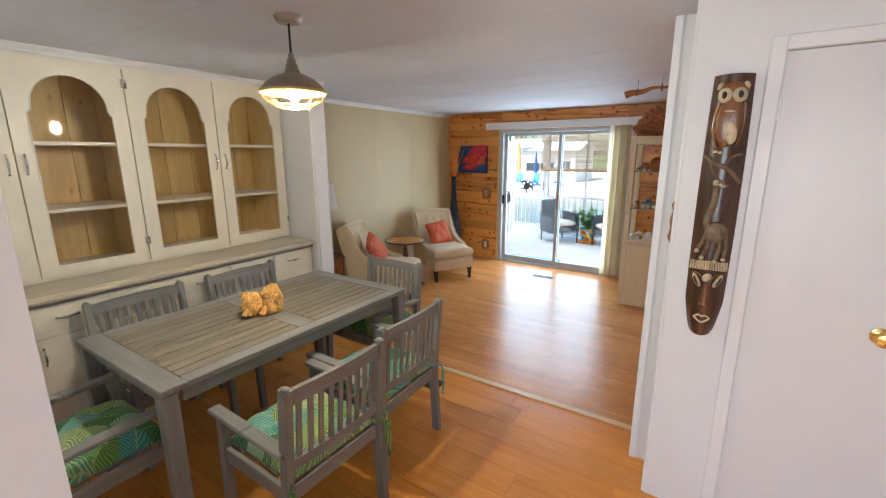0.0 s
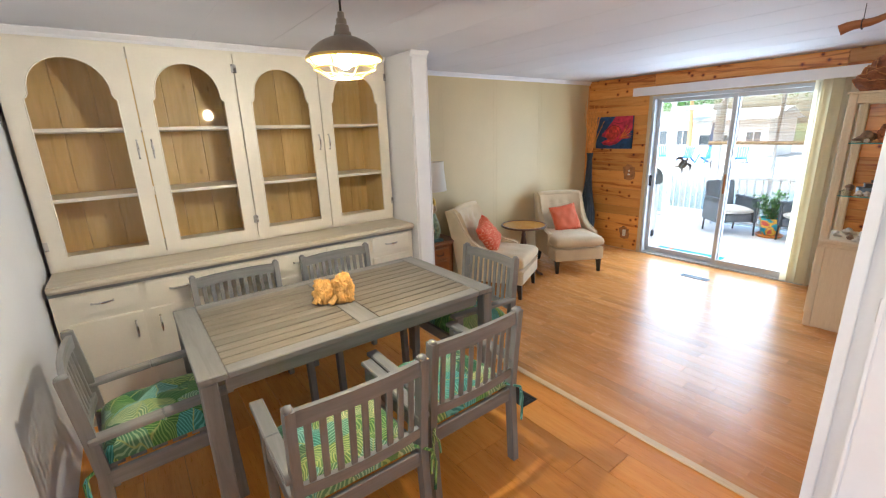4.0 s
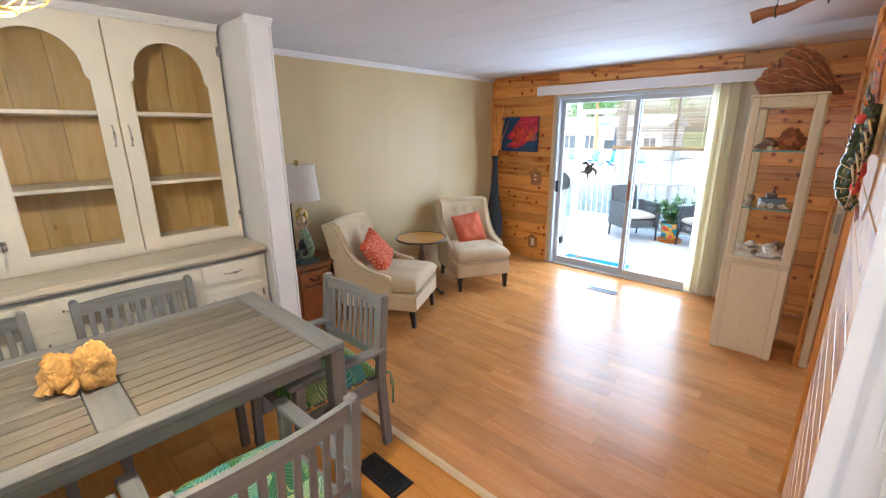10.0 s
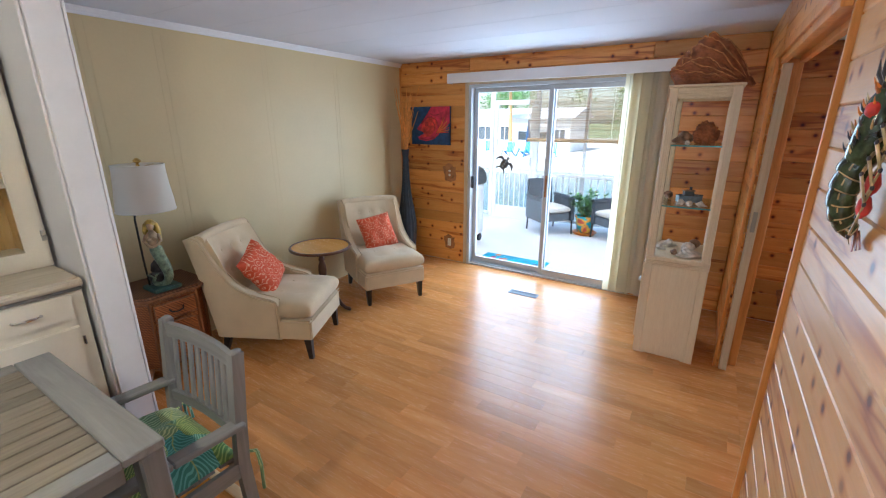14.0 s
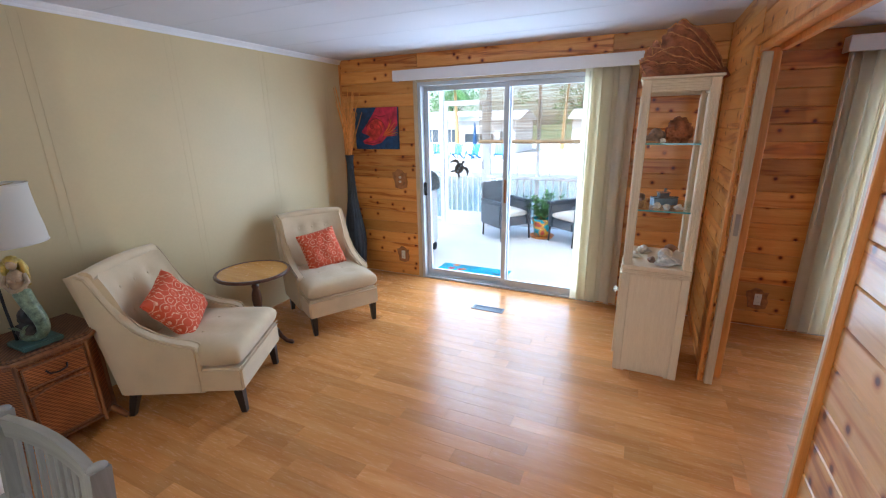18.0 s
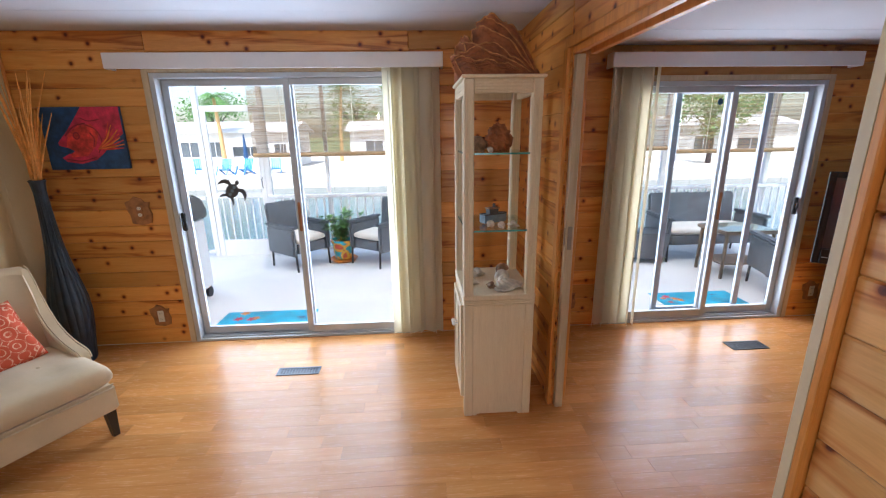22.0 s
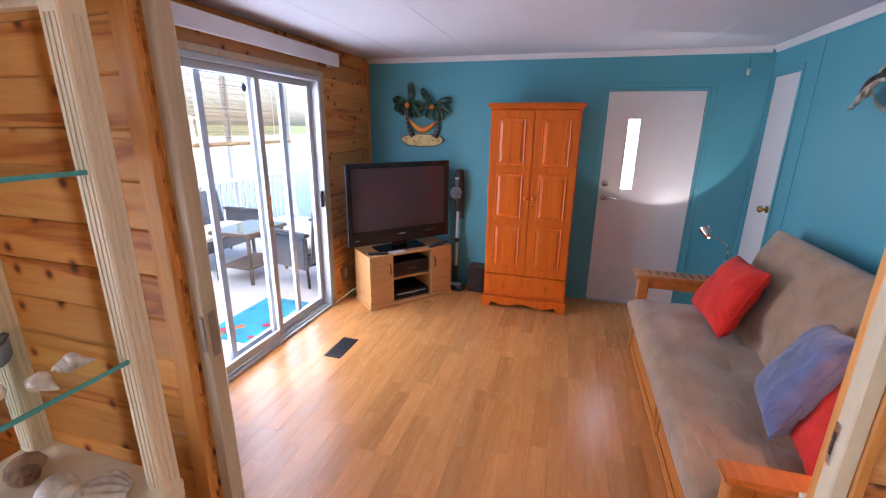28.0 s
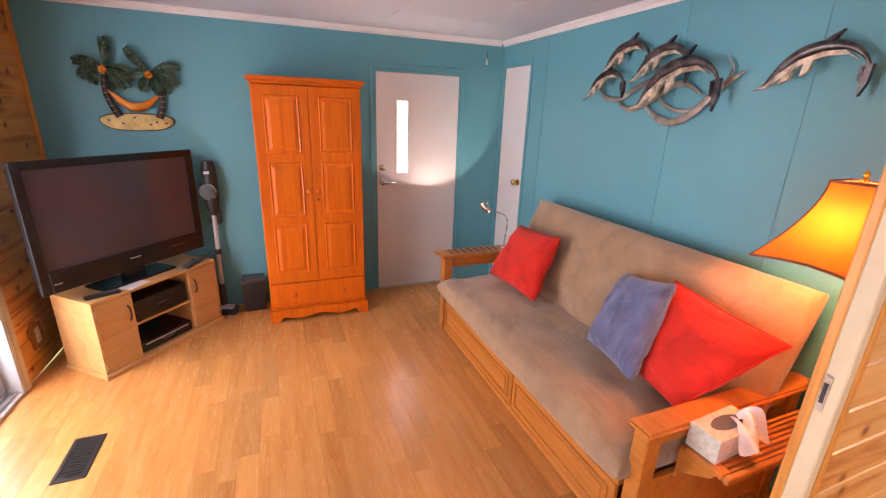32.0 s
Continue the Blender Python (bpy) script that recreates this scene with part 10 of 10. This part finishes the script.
far_house(-15.5, 38, 9.5, "white single-storey house across the canal", [(-2.9, 1.3, 0.9, 2.0), (-1.0, 0.8, 0.9, 2.0), (1.6, 2.6, 0.9, 1.7), (3.9, 0.9, 0.9, 1.8)])
far_house(-1.5, 40, 10, "white house with a row of windows across the canal", [(-3, 1.4, 0.9, 1.9), (0, 2.4, 0.9, 1.8), (3.2, 1.2, 0.9, 1.9)])
far_house(12, 39, 10, "pale turquoise house across the canal", [(-3, 1.5, 0.9, 1.9), (0.5, 2.2, 0.9, 1.8), (3.4, 1.0, 0.9, 1.9)], plain("turquoise_siding", (0.35, 0.62, 0.60), 0.6, vary=0.05))
far_house(25, 37, 10, "white house at the bend of the canal", [(-3, 1.5, 0.9, 1.9), (1, 2.2, 0.9, 1.8)])
far_house(-28, 39, 11, "white house far along the canal", [(-3, 1.5, 0.9, 1.9), (1, 2.2, 0.9, 1.8)])


def lawn_chair(x, y, turn):
    c = thing("lawn_chair", pose(x, y, -0.75, 0, 0, turn), "blue slatted lawn chair on the far bank", "chair", "blue lawn chairs")
    for k in range(5):
        part("back_slat", beamed((-0.24 + k * 0.12, 0.15, 0.25), (-0.26 + k * 0.13, 0.45, 1.0), 0.10, 0.02, (0, 1, 0)), M["chair_blue"], c, smooth=None)
        part("seat_slat", boxed(-0.28, 0.28, -0.35 + k * 0.11, -0.26 + k * 0.11, 0.36 - k * 0.03, 0.38 - k * 0.03), M["chair_blue"], c, smooth=None)
    for s in (-1, 1):
        part("arm", boxed(s * 0.32 - 0.05, s * 0.32 + 0.05, -0.4, 0.35, 0.56, 0.58), M["chair_blue"], c, smooth=None)
        part("leg", beamed((s * 0.32, -0.76, 0), (s * 0.32, -0.34, 0.56), 0.04, 0.09), M["chair_blue"], c, smooth=None)
        part("rear_leg", beamed((s * 0.30, 0.5, 0), (s * 0.30, -0.3, 0.36), 0.03, 0.1), M["chair_blue"], c, smooth=None)


M["chair_blue"] = plain("bright_blue_paint", (0.03, 0.22, 0.55), 0.5, vary=0.06)
for x, y, a in ((-13.6, 32.4, 0), (-12.2, 32.2, -15), (-10.4, 32.6, 12), (-15.6, 33.2, 30)):
    lawn_chair(x, y, a)
um = thing("patio_umbrella", pose(-12.6, 33.5, -0.75), "closed navy patio umbrella on the far bank", "umbrella")
part("pole", tubed([(0, 0, 0.05), (0, 0, 2.6)], 0.025, 8), M["pvc"], um)
part("canopy", lathed([(0.10, 0.95), (0.16, 1.0), (0.12, 1.7), (0.05, 2.5), (0.01, 2.6)], 10), M["paint_navy"], um)
part("base", lathed([(0.25, 0), (0.25, 0.05), (0.05, 0.08)], 14), M["vent_grey"], um)


def crown_mesh(rng, r, n, leaf):
    """A crown of many small leaves with gaps."""
    verts, faces = [], []
    clumps = [(Vector((rng.gauss(0, 0.5), rng.gauss(0, 0.5), rng.gauss(0, 0.36))) * r, r * rng.uniform(0.22, 0.42)) for _ in range(16)]
    for _ in range(n):
        c, s = rng.choice(clumps)
        p = c + Vector((rng.gauss(0, 0.6), rng.gauss(0, 0.6), rng.gauss(0, 0.45))) * s
        a, b = Vector((rng.uniform(-1, 1), rng.uniform(-1, 1), rng.uniform(-0.6, 0.6))).normalized() * leaf, Vector((rng.uniform(-1, 1), rng.uniform(-1, 1), rng.uniform(-1, 1))).normalized() * leaf * 0.5
        k = len(verts)
        verts += [p - a, p + b, p + a, p - b]
        faces.append((k, k + 1, k + 2, k + 3))
    return verts, faces


def far_tree(x, y, z, h, r, label, seed):
    rng = random.Random(seed)
    t = thing("tree", pose(x, y, z), label, "tree", "trees across the canal")
    bm = bmesh.new()
    tube(bm, [(0, 0, 0), (0.1, 0, h * 0.3), (0, 0.1, h * 0.7)], [0.20, 0.15, 0.07], 8)
    for k in range(5):
        a = 2 * math.pi * k / 5
        tube(bm, [(0.05, 0, h * 0.4), (r * 0.4 * math.cos(a), r * 0.4 * math.sin(a), h * 0.62), (r * 0.7 * math.cos(a), r * 0.7 * math.sin(a), h * 0.75)], [0.07, 0.05, 0.02], 6)
    part("trunk", bm, M["palm_trunk"], t)
    v, f = crown_mesh(rng, r, 1500, 0.16)
    me = bpy.data.meshes.new("crown")
    me.from_pydata(v, [], f)
    me.materials.append(M["leaf"])
    ob = new("crown", me)
    ob.parent = t
    ob.matrix_basis = pose(0, 0, h * 0.75)


def far_palm(x, y, z, h, seed):
    rng = random.Random(seed)
    t = thing("palm_tree", pose(x, y, z), "tall palm tree across the canal", "palm", "palms across the canal")
    top = (rng.uniform(-0.4, 0.4), 0.2, h)
    part("trunk", tubed([(0, 0, 0), (top[0] * 0.3, 0.05, h * 0.5), top], [0.20, 0.14, 0.11], 9), M["bamboo"], t)
    for k in range(18):
        a, e, ln = 2 * math.pi * k / 18 + rng.uniform(-0.2, 0.2), rng.uniform(-0.2, 1.0), rng.uniform(1.5, 2.2)
        sp = []
        for j in range(9):
            f = j / 8
            sp.append(Vector((top[0] + ln * f * math.cos(a) * math.cos(e * (1 - f)), top[1] + ln * f * math.sin(a) * math.cos(e * (1 - f)), top[2] + ln * (f * math.sin(e) - 0.75 * f * f))))
        bm = bmesh.new()
        side = Vector((-math.sin(a), math.cos(a), 0))
        for j in range(1, 9):
            for q in (0, 0.5):
                p = sp[j - 1].lerp(sp[j], q)
                d = (sp[j] - sp[j - 1]).normalized()
                for s in (-1, 1):
                    L = 0.55 * math.sin(math.pi * (j + q) / 9.5)
                    w = [bm.verts.new(p - d * 0.03), bm.verts.new(p + d * 0.04), bm.verts.new(p + side * s * L + d * L * 0.5 + Vector((0, 0, -0.35 * L)))]
                    bm.faces.new(w)
        tube(bm, sp, [0.02 - 0.002 * j for j in range(9)], 4)
        part("frond", bm, M["leaf"], t, smooth=None)


for x, y, h, r, s in ((-20, 46, 6.5, 2.6, 1), (-7, 48, 7, 3, 2), (5.5, 46, 7, 3, 3), (18, 45, 6.5, 2.8, 4), (30, 44, 7, 3.2, 5), (20.5, 34, 5.0, 2.2, 6)):
    far_tree(x, y, -0.76, h, r, "leafy broad tree behind the far houses", s)
for x, y, h, s in ((-15.5, 37, 5.2, 1), (-8.2, 45.5, 6.8, 2), (3.0, 36, 5.5, 3), (16.0, 35, 5.6, 4)):
    far_palm(x, y, -0.76, h, s)
far_tree(9.5, 30.5, -0.76, 4.6, 1.7, "leafy shrub tree at the edge of the canal", 9)

# ---- the floors, piece by piece ----
floor_strips("floor_living", WEST, PART2, SILL, NORTH, 0.095, 0.60, M["laminate"], 0.0002, "glossy beech laminate floor of staggered strips", 3)
floor_strips("floor_den", PART2, EAST, SOUTH_TV - 0.1, NORTH, 0.095, 0.52, M["laminate"], 0.0002, "beech laminate floor of staggered strips", 5)
floor_strips("floor_dining", -4.0, 3.0, -1.9, SILL, 0.19, 1.2, M["oak_floor"], 0.0008, "orange oak-look laminate floor", 7)
